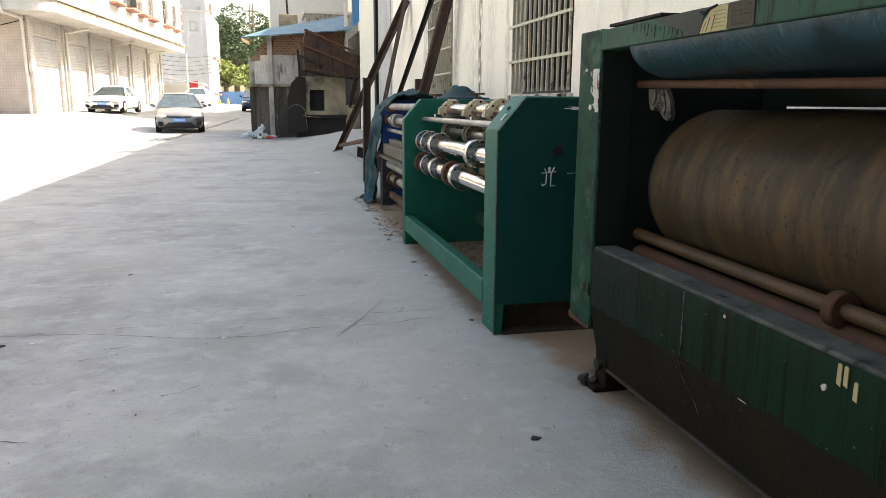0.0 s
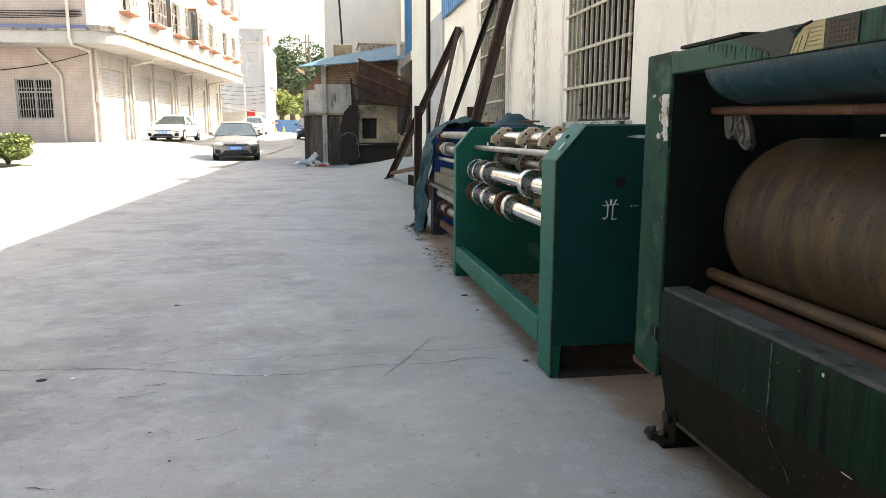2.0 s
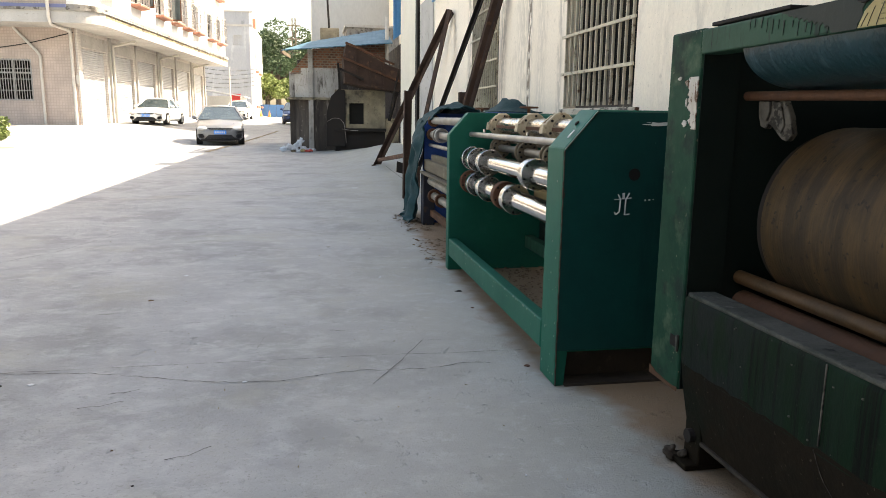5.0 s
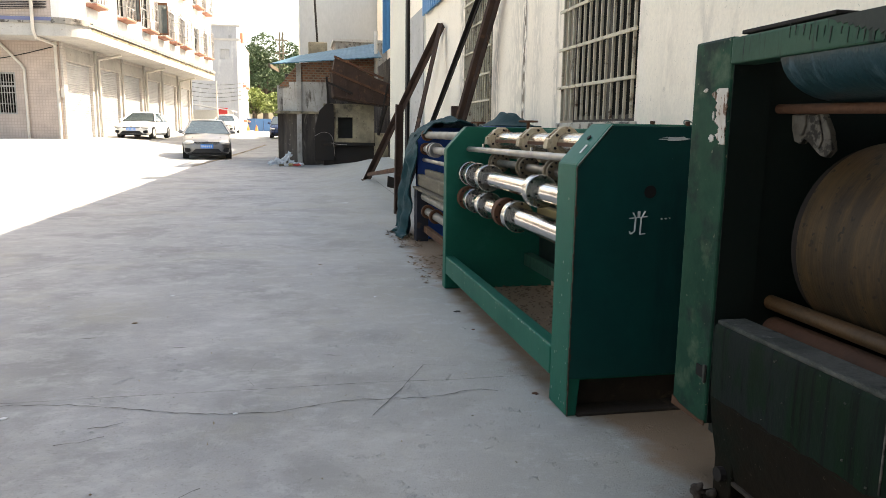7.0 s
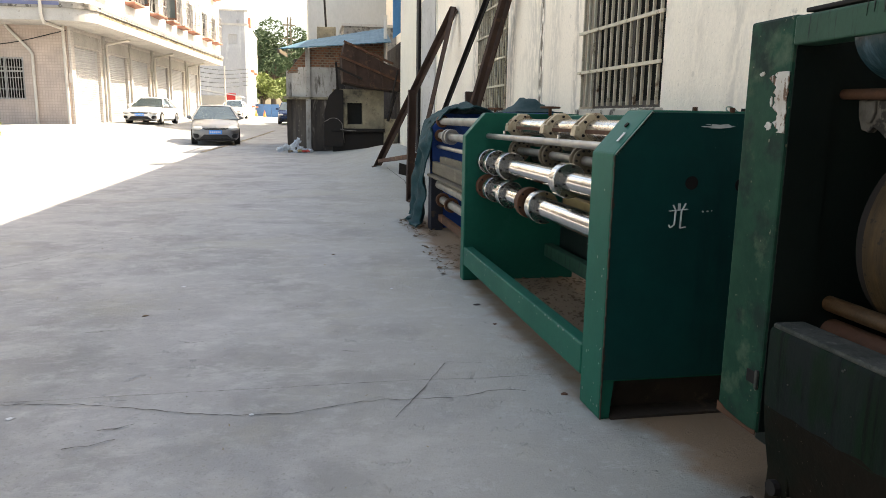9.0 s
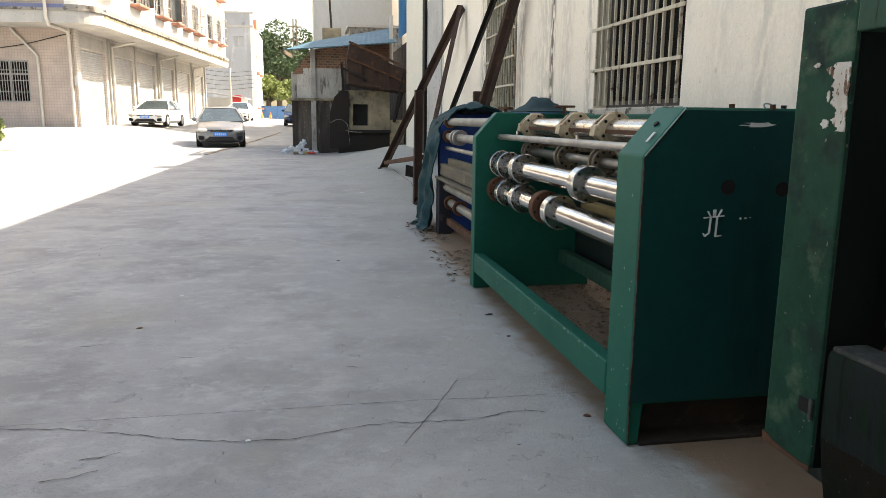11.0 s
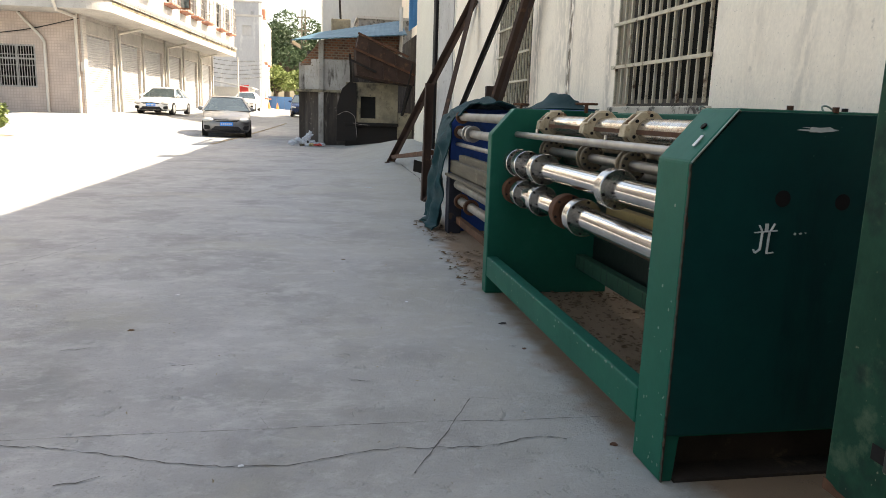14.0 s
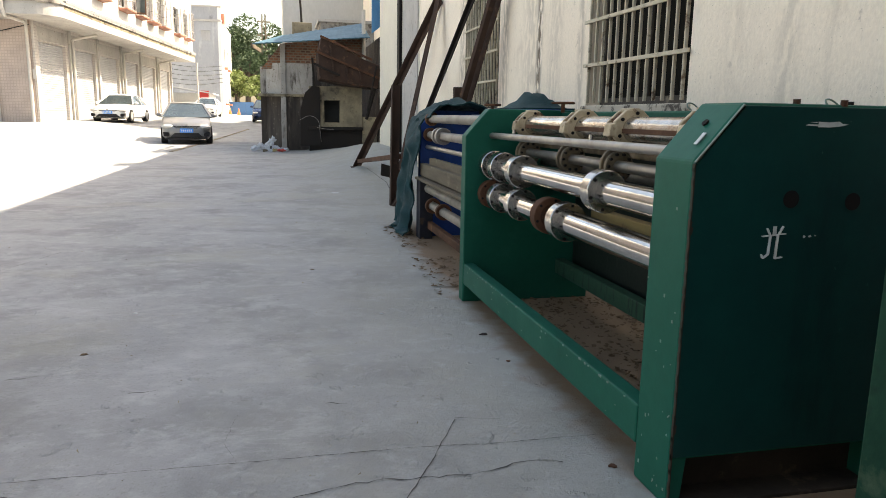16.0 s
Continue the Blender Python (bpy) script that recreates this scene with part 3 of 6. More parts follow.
def prism(bm, outline, axis, lo, hi, bevel=0.0):
    """A flat outline pushed from lo to hi along axis; outline in the two other axes, in xyz order."""
    def at(p, s):
        q = list(p)
        q.insert(axis, s)
        return q
    a = [bm.verts.new(at(p, lo)) for p in outline]
    z = [bm.verts.new(at(p, hi)) for p in outline]
    n = len(outline)
    fs = [bm.faces.new(a), bm.faces.new(z[::-1])]
    for i in range(n):
        fs.append(bm.faces.new((a[i], z[i], z[(i + 1) % n], a[(i + 1) % n])))
    if bevel:
        bmesh.ops.bevel(bm, geom=list({e for f in fs for e in f.edges}), offset=bevel, segments=2, affect="EDGES", profile=0.5)
    return bm


def ring(bm, c, axis, r_in, r_out, w, seg=32):
    """A collar with a bore, its axis along x, y or z."""
    rows = []
    for k in range(seg):
        t = 2 * math.pi * k / seg
        for r, d in ((r_in, -w / 2), (r_out - 0.004, -w / 2), (r_out, -w / 2 + 0.004), (r_out, w / 2 - 0.004), (r_out - 0.004, w / 2), (r_in, w / 2)):
            p = [math.cos(t) * r, math.sin(t) * r]
            p.insert(axis, d)
            rows.append(bm.verts.new(Vector(c) + Vector(p)))
    for k in range(seg):
        for j in range(6):
            a, b = k * 6 + j, k * 6 + (j + 1) % 6
            c2, d2 = ((k + 1) % seg) * 6 + (j + 1) % 6, ((k + 1) % seg) * 6 + j
            bm.faces.new((rows[a], rows[b], rows[c2], rows[d2]))
    return bm


def holed(bm, axis, lo, hi, u0, u1, z0, z1, holes):
    """A wall slab across axis (0 or 1) from lo to hi thick, with rectangular holes (ua, ub, za, zb), as one welded shell."""
    us = sorted({u0, u1, *[h[0] for h in holes], *[h[1] for h in holes]})
    zs = sorted({z0, z1, *[h[2] for h in holes], *[h[3] for h in holes]})
    made = {}

    def at(i, j, d):
        if (i, j, d) not in made:
            made[i, j, d] = bm.verts.new((d, us[i], zs[j]) if axis == 0 else (us[i], d, zs[j]))
        return made[i, j, d]

    def solid(i, j):
        if not (0 <= i < len(us) - 1 and 0 <= j < len(zs) - 1):
            return False
        mu, mz = (us[i] + us[i + 1]) / 2, (zs[j] + zs[j + 1]) / 2
        return not any(h[0] < mu < h[1] and h[2] < mz < h[3] for h in holes)

    for i in range(len(us) - 1):
        for j in range(len(zs) - 1):
            if not solid(i, j):
                continue
            for d in (lo, hi):
                bm.faces.new((at(i, j, d), at(i + 1, j, d), at(i + 1, j + 1, d), at(i, j + 1, d)))
            for di, dj, p, q in ((-1, 0, (i, j), (i, j + 1)), (1, 0, (i + 1, j), (i + 1, j + 1)), (0, -1, (i, j), (i + 1, j)), (0, 1, (i, j + 1), (i + 1, j + 1))):
                if not solid(i + di, j + dj):
                    bm.faces.new((at(*p, lo), at(*q, lo), at(*q, hi), at(*p, hi)))
    return bm


def curve_tube(name, pts, r, poly=False):
    cu = bpy.data.curves.new(name, "CURVE")
    cu.dimensions, cu.bevel_depth, cu.bevel_resolution = "3D", r, 2
    sp = cu.splines.new("BEZIER")
    sp.bezier_points.add(len(pts) - 1)
    for p, c in zip(sp.bezier_points, pts):
        p.co = c
        p.handle_left_type = p.handle_right_type = "VECTOR" if poly else "AUTO"
    tmp = bpy.data.objects.new(name, cu)
    me = bpy.data.meshes.new_from_object(tmp)
    bpy.data.objects.remove(tmp)
    bm = B()
    bm.from_mesh(me)
    bpy.data.meshes.remove(me)
    return bm


def sm(v):
    v = max(0.0, min(1.0, v))
    return v * v * (3 - 2 * v)


def ground_z(x, y):
    """The yard: level by the machines, rising towards the far end, the flats and the loading door."""
    rise = 0.0003 * max(0, min(y, 55) - 12) ** 2
    if y > 55:
        rise += 0.5 * (1 - math.exp(-(y - 55) / 20))
    side = 0.5 * sm((-4.5 - x) / 6) * sm((y - 14) / 18)
    ramp = 0.46 * sm((x + 0.9) / 2.4) * sm((y - 8.5) / 6.5) * (1 - 0.6 * sm((y - 17) / 4))
    return rise + side + ramp


# ---- large structure ----
def ground():
    xs = sorted({-400, -200, -100, -60, -40, -25, 20, 40, 80, 200, 400, *[-16 + 0.8 * k for k in range(15)], *[-4 + 0.25 * k for k in range(28)], 6, 10})
    ys = sorted({-200, -80, -40, -20, *[-10 + 0.5 * k for k in range(80)], *[30 + k for k in range(30)], 64, 70, 78, 90, 110, 140, 200, 350, 700})
    vs = [(x, y, ground_z(x, y)) for y in ys for x in xs]
    n = len(xs)
    fs = [(j * n + i, j * n + i + 1, (j + 1) * n + i + 1, (j + 1) * n + i) for j in range(len(ys) - 1) for i in range(n - 1)]
    me = bpy.data.meshes.new("ground")
    me.from_pydata(vs, [], fs)
    me.materials.append(M["concrete"])
    for p in me.polygons:
        p.use_smooth = True
    return tagged(new("ground", me), "grey worn concrete yard with cracks and stains", "ground", "", "structure")


ground()


def crack(pts, w, jag=0.009):
    """A fissure in the concrete, a narrow uneven ribbon."""
    bm, rnd, fine = B(), random.Random(len(pts) + int(w * 1e5)), []
    for (x0, y0), (x1, y1) in zip(pts, pts[1:]):
        k = max(2, int(math.hypot(x1 - x0, y1 - y0) / 0.028))
        fine += [(x0 + (x1 - x0) * i / k + rnd.uniform(-1, 1) * jag * 0.5, y0 + (y1 - y0) * i / k + rnd.uniform(-1, 1) * jag) for i in range(k)]
    fine.append(pts[-1])
    prev = None
    for i, (x, y) in enumerate(fine):
        nx, ny = fine[min(i + 1, len(fine) - 1)][0] - fine[max(i - 1, 0)][0], fine[min(i + 1, len(fine) - 1)][1] - fine[max(i - 1, 0)][1]
        ln = math.hypot(nx, ny) or 1
        ww = w * rnd.uniform(0.12, 0.95)
        a = bm.verts.new((x - ny / ln * ww, y + nx / ln * ww, ground_z(x, y) + 0.003))
        b = bm.verts.new((x + ny / ln * ww, y - nx / ln * ww, ground_z(x, y) + 0.003))
        if prev:
            bm.faces.new((prev[0], prev[1], b, a))
        prev = (a, b)
    return setting("ground_crack", bm, M["crack"], "thin dark crack across the concrete yard")


crack([(-4.3, 0.72), (-3.2, 0.60), (-2.2, 0.499), (-2.03, 0.471), (-1.8, 0.39), (-1.6, 0.313), (-1.41, 0.263), (-1.22, 0.253), (-1.11, 0.268), (-1.03, 0.297), (-0.93, 0.324), (-0.83, 0.334), (-0.63, 0.32), (-0.48, 0.321), (-0.36, 0.359), (-0.27, 0.373), (-0.19, 0.34)], 0.0034, 0.008)
crack([(-3.6, 0.55), (-2.21, 0.535), (-1.84, 0.539), (-1.24, 0.539), (-0.675, 0.544), (-0.361, 0.52), (0.019, 0.523)], 0.0022, 0.003)
crack([(-0.473, 0.749), (-0.627, 0.437), (-0.784, 0.15)], 0.0028, 0.004)
crack([(-0.471, 0.761), (-0.38, 0.735), (-0.294, 0.725)], 0.0012, 0.008)
crack([(-1.30, 0.95), (-1.33, 0.70), (-1.28, 0.54)], 0.0006, 0.006)
for x, y, dx, dy in ((-1.98, 0.06, 0.16, 0.05), (-1.90, 0.20, 0.12, 0.04), (-1.75, 1.25, 0.10, 0.01), (-2.3, 1.5, 0.12, 0.03), (-0.95, 1.0, 0.08, -0.02), (-2.05, -0.75, 0.10, -0.03), (-1.55, -0.45, 0.14, 0.08)):
    crack([(x, y), (x + dx * 0.5, y + dy * 0.3), (x + dx, y + dy)], 0.0035, 0.010)
crack([(-4.0, 2.4), (-3.2, 3.6), (-2.9, 4.6)], 0.003)
crack([(0.5, 12.0), (0.62, 10.2), (0.55, 9.2)], 0.010)


def edge_strip():
    """The low step where the yard's slab meets the lane."""
    bm = B()
    for k in range(14):
        y = 20.5 + k * 1.5
        x = -4.25 + 0.062 * (y - 20.5)
        z = ground_z(x, y)
        bar(bm, (x, y, z - 0.01), (x + 0.093, y + 1.5, ground_z(x, y + 1.5) - 0.01), 0.12, 0.05)
    setting("kerb_edge", bm, M["soot"], "low dark concrete edge between yard and lane")


edge_strip()

WX = 1.42
WIN = [(2.40, 3.97), (6.52, 8.10)]
holes = [(a, b, 1.275, 3.15) for a, b in WIN] + [(11.6, 13.8, -0.4, 3.5)]
setting("wall_right", holed(B(), 0, WX, WX + 0.24, -14, 16.6, -0.4, 6.2, holes), M["plaster"], "stained off-white plastered factory wall with barred windows")
setting("wall_end", box(B(), WX + 0.24, 9, 16.35, 16.6, -0.4, 6.2), M["plaster"], "plastered end wall of the factory hall")
setting("wall_back", box(B(), 9, 9.24, -14, 16.6, -0.4, 6.2), M["plaster"], "plain rear wall of the factory hall")
setting("wall_south", box(B(), WX + 0.24, 9, -14, -13.76, -0.4, 6.2), M["plaster"], "plain south wall of the factory hall")
setting("roof", box(B(), WX - 0.02, 9.3, -14.1, 16.65, 6.2, 6.34), M["slab"], "flat concrete roof of the factory hall")
setting("floor_hall", box(B(), WX + 0.24, 9, -13.76, 16.35, 0.3, 0.45), M["dark"], "dark concrete floor inside the hall")


# invented wall behind the camera: keeps sky light off the machines' near sides
setting("wall_yard", box(B(), -14, WX, -5.2, -4.95, -0.2, 6.0), M["greywall"], "unseen grey wall added behind the camera to block sky light")
# hidden wall and roof, added and sized to place the yard's shadow edge
setting("wall_annex", box(B(), 3.3, 3.55, 16.6, 37.5, -0.2, 8.3), M["plaster"], "unseen wall added to cast the shadow on the far yard")
setting("roof_annex", box(B(), 3.3, 9.3, 16.66, 37.5, 8.3, 8.45), M["slab"], "unseen flat roof on the added shadow-casting wall")


def pilaster():
    bm = B()
    box(bm, WX - 0.05, WX + 0.02, 13.84, 16.62, -0.2, 6.18, 0.01)
    setting("trim_pillar", bm, M["cream"], "cream painted pier beside the loading door")


pilaster()


def factory_window(i, a, b):
    """Steel-barred window in the wall: frame, two panes, sill and a grille of bars."""
    w = tagged(new("window_%d" % i), "barred factory window, its panes coloured as a dark room, with pale rusty bars", "window", "", "structure")
    w.location = (WX, (a + b) / 2, 1.275)
    OFF[w.name] = Vector(w.location)
    z0, z1 = 1.275, 3.15
    m = (a + b) / 2
    fr = holed(B(), 0, WX + 0.13, WX + 0.18, a, b, z0, z1, [(y0, y1, za, zb) for y0, y1 in ((a + 0.06, m - 0.03), (m + 0.03, b - 0.06)) for za, zb in ((z0 + 0.06, 2.5), (2.56, z1 - 0.06))])
    part("window_frame", fr, M["oldframe"], w)
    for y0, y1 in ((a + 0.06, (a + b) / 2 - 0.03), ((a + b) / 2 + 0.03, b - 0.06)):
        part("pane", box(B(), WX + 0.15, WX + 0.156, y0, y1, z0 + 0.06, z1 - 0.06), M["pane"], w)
    part("window_sill", box(B(), WX - 0.028, WX + 0.13, a - 0.05, b + 0.05, z0 - 0.085, z0 - 0.002, 0.012), M["sill"], w, "mould-stained plaster sill")
    n = 13
    for k in range(n):
        y = a + 0.05 + (b - a - 0.1) * k / (n - 1)
        part("bar", box(B(), WX - 0.018, WX + 0.006, y - 0.0085, y + 0.0085, z0 + 0.02, z1 - 0.02, 0.003), M["bar"], w)
    for q in (1.60, 1.95, 2.30, 2.65, 3.0):
        part("rail", box(B(), WX - 0.032, WX - 0.016, a - 0.02, b + 0.02, q - 0.014, q + 0.014, 0.003), M["bar"], w)
    # added dark sheet that stands in for the unlit room
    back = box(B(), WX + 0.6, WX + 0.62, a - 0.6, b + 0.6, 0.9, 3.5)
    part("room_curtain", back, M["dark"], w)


for i, (a, b) in enumerate(WIN):
    factory_window(i + 1, a, b)


def loading_door():
    d = tagged(new("door_1"), "grey sliding loading door standing partly open", "door", "", "structure")
    d.location = (WX + 0.1, 12.4, 0.5)
    OFF[d.name] = Vector(d.location)
    bm = B()
    box(bm, WX - 0.03, WX - 0.004, 11.62, 13.3, 0.45, 3.6, 0.005)
    part("panel", bm, M["slab"], d)
    # made-up black strip that paints the dark gap between door and pier
    part("door_post", box(B(), WX - 0.06, WX - 0.002, 13.52, 13.82, 0.3, 5.5, 0.004), M["blackiron"], d, "black strip standing in for the shaded gap beside the pier")
    part("jamb", box(B(), WX - 0.012, WX + 0.02, 11.50, 11.60, 0.3, 3.5, 0.004), M["cream"], d)
    aw = B()
    for k in range(22):
        y = 9.0 + k * 0.11
        box(aw, WX - 0.10 + 0.012 * (k % 2), WX - 0.06 + 0.012 * (k % 2), y, y + 0.11, 3.38, 3.75)
    setting("trim_awning", aw, M["bluesheet"], "blue corrugated sheet strip above the door")


loading_door()


# ---- green slotting machine ----
def collar(parent, x, y, z, r, w=0.05, material="collarsteel", bore=0.05, bolts=True):
    c = part("collar", ring(B(), (x, y, z), 1, bore, r, w), M[material], parent, "", True)
    if bolts:
        for k in range(6):
            t = 2 * math.pi * (k + 0.3) / 6
            rr = (r + bore) / 2 + 0.004
            part("bolt", tube(B(), (x + rr * math.cos(t), y - w / 2 - 0.003, z + rr * math.sin(t)), (x + rr * math.cos(t), y - w / 2 + 0.006, z + rr * math.sin(t)), 0.007, 8), M["hole"], c)
    return c


def side_frame(bm, y0, y1, x1, bevel=0.008):
    """A side frame with a chamfered front top, a front leg and a raised lower edge."""
    prism(bm, [(0.008, 0.0), (0.008, 1.05), (0.150, 1.215), (x1, 1.215), (x1, 0.0), (x1 - 0.1, 0.0), (x1 - 0.1, 0.167), (0.055, 0.167), (0.055, 0.0)], 1, y0, y1, bevel)
    return bm


def slotter():
    t = thing("slotting_machine", (0.35, 1.3, 0), "teal green painted slotting machine frame with chrome shafts", "machine")
    # near side: a hollow housing, its plate set a little inside the leg's corner
    part("side_housing", side_frame(B(), 0.006, 0.215, 0.85), M["teal"], t)
    # this plate's darker teal carries the shade of the near side
    part("side_plate", prism(B(), [(0.010, 0.167), (0.010, 1.047), (0.146, 1.207), (0.84, 1.207), (0.84, 0.167)], 1, -0.002, 0.012, 0.002), M["shadedteal"], t)
    part("side_frame", prism(B(), [(0, 0.0), (0, 1.05), (0.145, 1.215), (0.85, 1.215), (0.85, 0.0)], 1, 2.50, 2.60, 0.008), M["teal"], t)
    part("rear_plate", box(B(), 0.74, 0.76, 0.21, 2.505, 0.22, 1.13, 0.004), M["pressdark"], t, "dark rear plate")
    part("base_plate", box(B(), 0.055, 0.74, -0.004, 0.20, 0.0, 0.012, 0.002), M["dirtyiron"], t, "flat dirty base plate")
    part("base_web", box(B(), 0.055, 0.74, 0.10, 0.11, 0.014, 0.17, 0.002), M["dirtyiron"], t, "brown dirty lower web")
    e = B()
    re = random.Random(31)
    for k in range(34):
        z, h, w = re.uniform(0.02, 1.03), re.uniform(0.004, 0.026), re.uniform(0.002, 0.005)
        prism(e, [(0.0072, z), (0.0072 + w, z + h * 0.2), (0.0072 + w * re.uniform(0.4, 1), z + h * 0.7), (0.0072, z + h)], 1, -0.0032, 0.0068)
    for z, h, w in ((0.84, 0.05, 0.012), (0.235, 0.07, 0.011), (0.62, 0.035, 0.008), (0.40, 0.03, 0.007)):
        prism(e, [(0.007, z), (0.007 + w * 0.8, z + h * 0.15), (0.007 + w, z + h * 0.5), (0.007 + w * 0.5, z + h * 0.6), (0.007 + w * 0.7, z + h * 0.85), (0.007, z + h)], 1, -0.0036, 0.0064)
    part("worn_edge", e, M["darkchip"], t, "paint worn off the corner edge", False, "stuff")
    part("seam", box(B(), 0.0090, 0.0125, -0.0034, 0.0066, 0.004, 1.045), M["darkchip"], t, "dark gap along the corner of the plate")
    chips = B()
    rc = random.Random(8)
    for k in range(24):
        y, z, q = rc.uniform(0.02, 0.205), rc.choice((rc.uniform(0.02, 0.3), rc.uniform(0.1, 1.0))), rc.uniform(0.0012, 0.004)
        box(chips, 0.0066, 0.010, y - q, y + q, z - q * rc.uniform(0.7, 2.2), z + q)
    for k in range(38):
        y, z, q = rc.uniform(0.25, 2.45), rc.choice((0.245, 0.244, rc.uniform(0.12, 0.24))), rc.uniform(0.001, 0.004)
        box(chips, 0.0028, 0.008, y - q * 2, y + q * 2, z - q, z + q)
    part("paint_chips", chips, M["wornteal"], t, "", False, "stuff")
    seam = B()
    bar(seam, (0.014, 0.0015, 1.048), (0.152, 0.0015, 1.208), 0.007, 0.009)
    part("worn_edge", seam, M["wornteal"], t, "bare metal along the sloping edge")
    part("front_rail", box(B(), 0.004, 0.075, 0.21, 2.505, 0.115, 0.250, 0.008), M["teal"], t)
    part("rear_rail", box(B(), 0.62, 0.69, 0.21, 2.505, 0.17, 0.265, 0.008), M["press"], t, "dull oily rear rail")
    part("top_rail", box(B(), 0.62, 0.70, 0.21, 2.505, 1.12, 1.205, 0.008), M["teal"], t)
    # shafts
    x = 0.17
    up = part("shaft", tube(B(), (x, 0.2, 0.874), (x, 2.51, 0.874), 0.052, 32), M["chrome"], t, "bright chrome shaft", True)
    lo = part("shaft", tube(B(), (x, 0.2, 0.694), (x, 2.51, 0.694), 0.058, 32), M["chrome"], t, "bright chrome shaft", True)
    for y, r in ((2.46, 0.088), (2.27, 0.088), (1.93, 0.090), (0.905, 0.088)):
        collar(up, x, y, 0.874, r, 0.075)
    for y, r, mm in ((2.47, 0.088, "rust"), (2.27, 0.088, "collarsteel"), (1.93, 0.088, "collarsteel"), (1.49, 0.090, "rust"), (1.28, 0.092, "collarsteel")):
        collar(lo, x, y, 0.694, r, 0.07, mm, 0.056)
    part("guide_bar", tube(B(), (0.172, 0.2, 1.062), (0.168, 2.52, 1.052), 0.019, 16), M["steel"], t, "thin pale steel bar", True)
    # upper shaft in cast clamps
    x2, z2 = 0.37, 1.121
    us = part("upper_shaft", tube(B(), (x2, 0.2, z2), (x2, 2.51, z2), 0.055, 32), M["rustyshaft"], t, "oil-stained steel shaft with a rusty keyway", True)
    part("keyway", box(B(), x2 - 0.058, x2 - 0.048, 0.25, 2.3, z2 - 0.016, z2 + 0.004), M["rust"], us)
    for y in (2.36, 1.60, 1.09, 0.5):
        cl = B()
        out = []
        for k in range(8):
            a = math.pi / 8 + k * math.pi / 4
            out.append((x2 + 0.098 * math.cos(a), z2 + 0.090 * math.sin(a)))
        prism(cl, out, 1, y - 0.036, y - 0.010, 0.005)
        c = part("clamp", cl, M["brassy"], us, "yellowed cast clamp")
        part("clamp_hub", ring(B(), (x2, y + 0.020, z2), 1, 0.054, 0.074, 0.06, 24), M["rust"], c, "rusty hub", True)
        part("clamp_flange", prism(B(), [(x2 + 0.92 * (px - x2), z2 + 0.92 * (pz - z2)) for px, pz in out], 1, y + 0.050, y + 0.068, 0.004), M["brassy"], c)
        lug = B()
        prism(lug, [(x2 - 0.116, z2 - 0.030), (x2 - 0.108, z2 + 0.022), (x2 - 0.082, z2 + 0.030), (x2 - 0.078, z2 - 0.034)], 1, y - 0.034, y + 0.030, 0.005)
        part("lug", lug, M["brassy"], c)
        part("lug", box(B(), x2 - 0.022, x2 + 0.030, y - 0.030, y + 0.062, z2 + 0.070, z2 + 0.090, 0.006), M["brassy"], c)
        for k in range(6):
            a = k * math.pi / 3 + 0.4
            part("bolt", tube(B(), (x2 + 0.073 * math.cos(a), y - 0.041, z2 + 0.07 * math.sin(a)), (x2 + 0.073 * math.cos(a), y - 0.03, z2 + 0.07 * math.sin(a)), 0.008, 8), M["hole"], c)
    # middle shaft with greasy discs
    x3, z3 = 0.38, 0.955
    ms = part("middle_shaft", tube(B(), (x3, 0.2, z3), (x3, 2.51, z3), 0.026, 24), M["steel"], t, "", True)
    for y in (2.42, 1.75, 1.22, 0.66):
        d = part("disc", ring(B(), (x3, y, z3), 1, 0.026, 0.066, 0.040), M["greasy"], ms, "greasy toothed disc", True)
        part("disc_rim", ring(B(), (x3, y + 0.008, z3), 1, 0.060, 0.082, 0.016), M["greasy"], d, "", True)
        part("disc_hub", ring(B(), (x3, y + 0.045, z3), 1, 0.026, 0.040, 0.05, 20), M["greasy"], d, "", True)
        for k in range(10):
            a = k * math.pi / 5
            part("bolt", tube(B(), (x3 + 0.055 * math.cos(a), y - 0.038, z3 + 0.055 * math.sin(a)), (x3 + 0.055 * math.cos(a), y - 0.025, z3 + 0.055 * math.sin(a)), 0.007, 6), M["blackiron"], d)
    part("tie_bar", box(B(), 0.47, 0.50, 0.21, 2.505, 0.985, 1.02, 0.004), M["greasy"], t, "greasy flat tie bar")
    part("tie_bar", tube(B(), (0.44, 0.21, 0.83), (0.44, 2.505, 0.83), 0.014, 12), M["steel"], t, "", True)
    for y in (2.08, 1.05):
        part("set_screw", tube(B(), (0.17, y, 1.075), (0.17, y, 1.098), 0.010, 8), M["collarsteel"], t)
    part("cross_shaft", tube(B(), (0.52, 0.2, 0.90), (0.52, 2.51, 0.90), 0.03, 20), M["steel"], t, "", True)
    part("wooden_batten", box(B(), 0.28, 0.33, 0.22, 1.25, 0.69, 0.76, 0.005), M["batten"], t, "yellowish wooden batten")
    part("lower_bar", box(B(), 0.50, 0.54, 0.22, 2.49, 0.74, 0.80, 0.005), M["rust"], t)
    # marks and fittings on the near plate
    mk = B()
    yy = -0.0045
    def stroke(p, q, w=0.012):
        (px, pz), (qx, qz) = [(0.278 + 0.9 * (u - 0.278), 0.822 + 0.95 * (v - 0.822)) for u, v in (p, q)]
        bar(mk, (px, yy, pz), (qx, yy, qz), w * 1.2, 0.003)
    stroke((0.238, 0.838), (0.322, 0.845), 0.010)
    stroke((0.254, 0.862), (0.266, 0.842), 0.009)
    stroke((0.283, 0.868), (0.283, 0.842), 0.009)
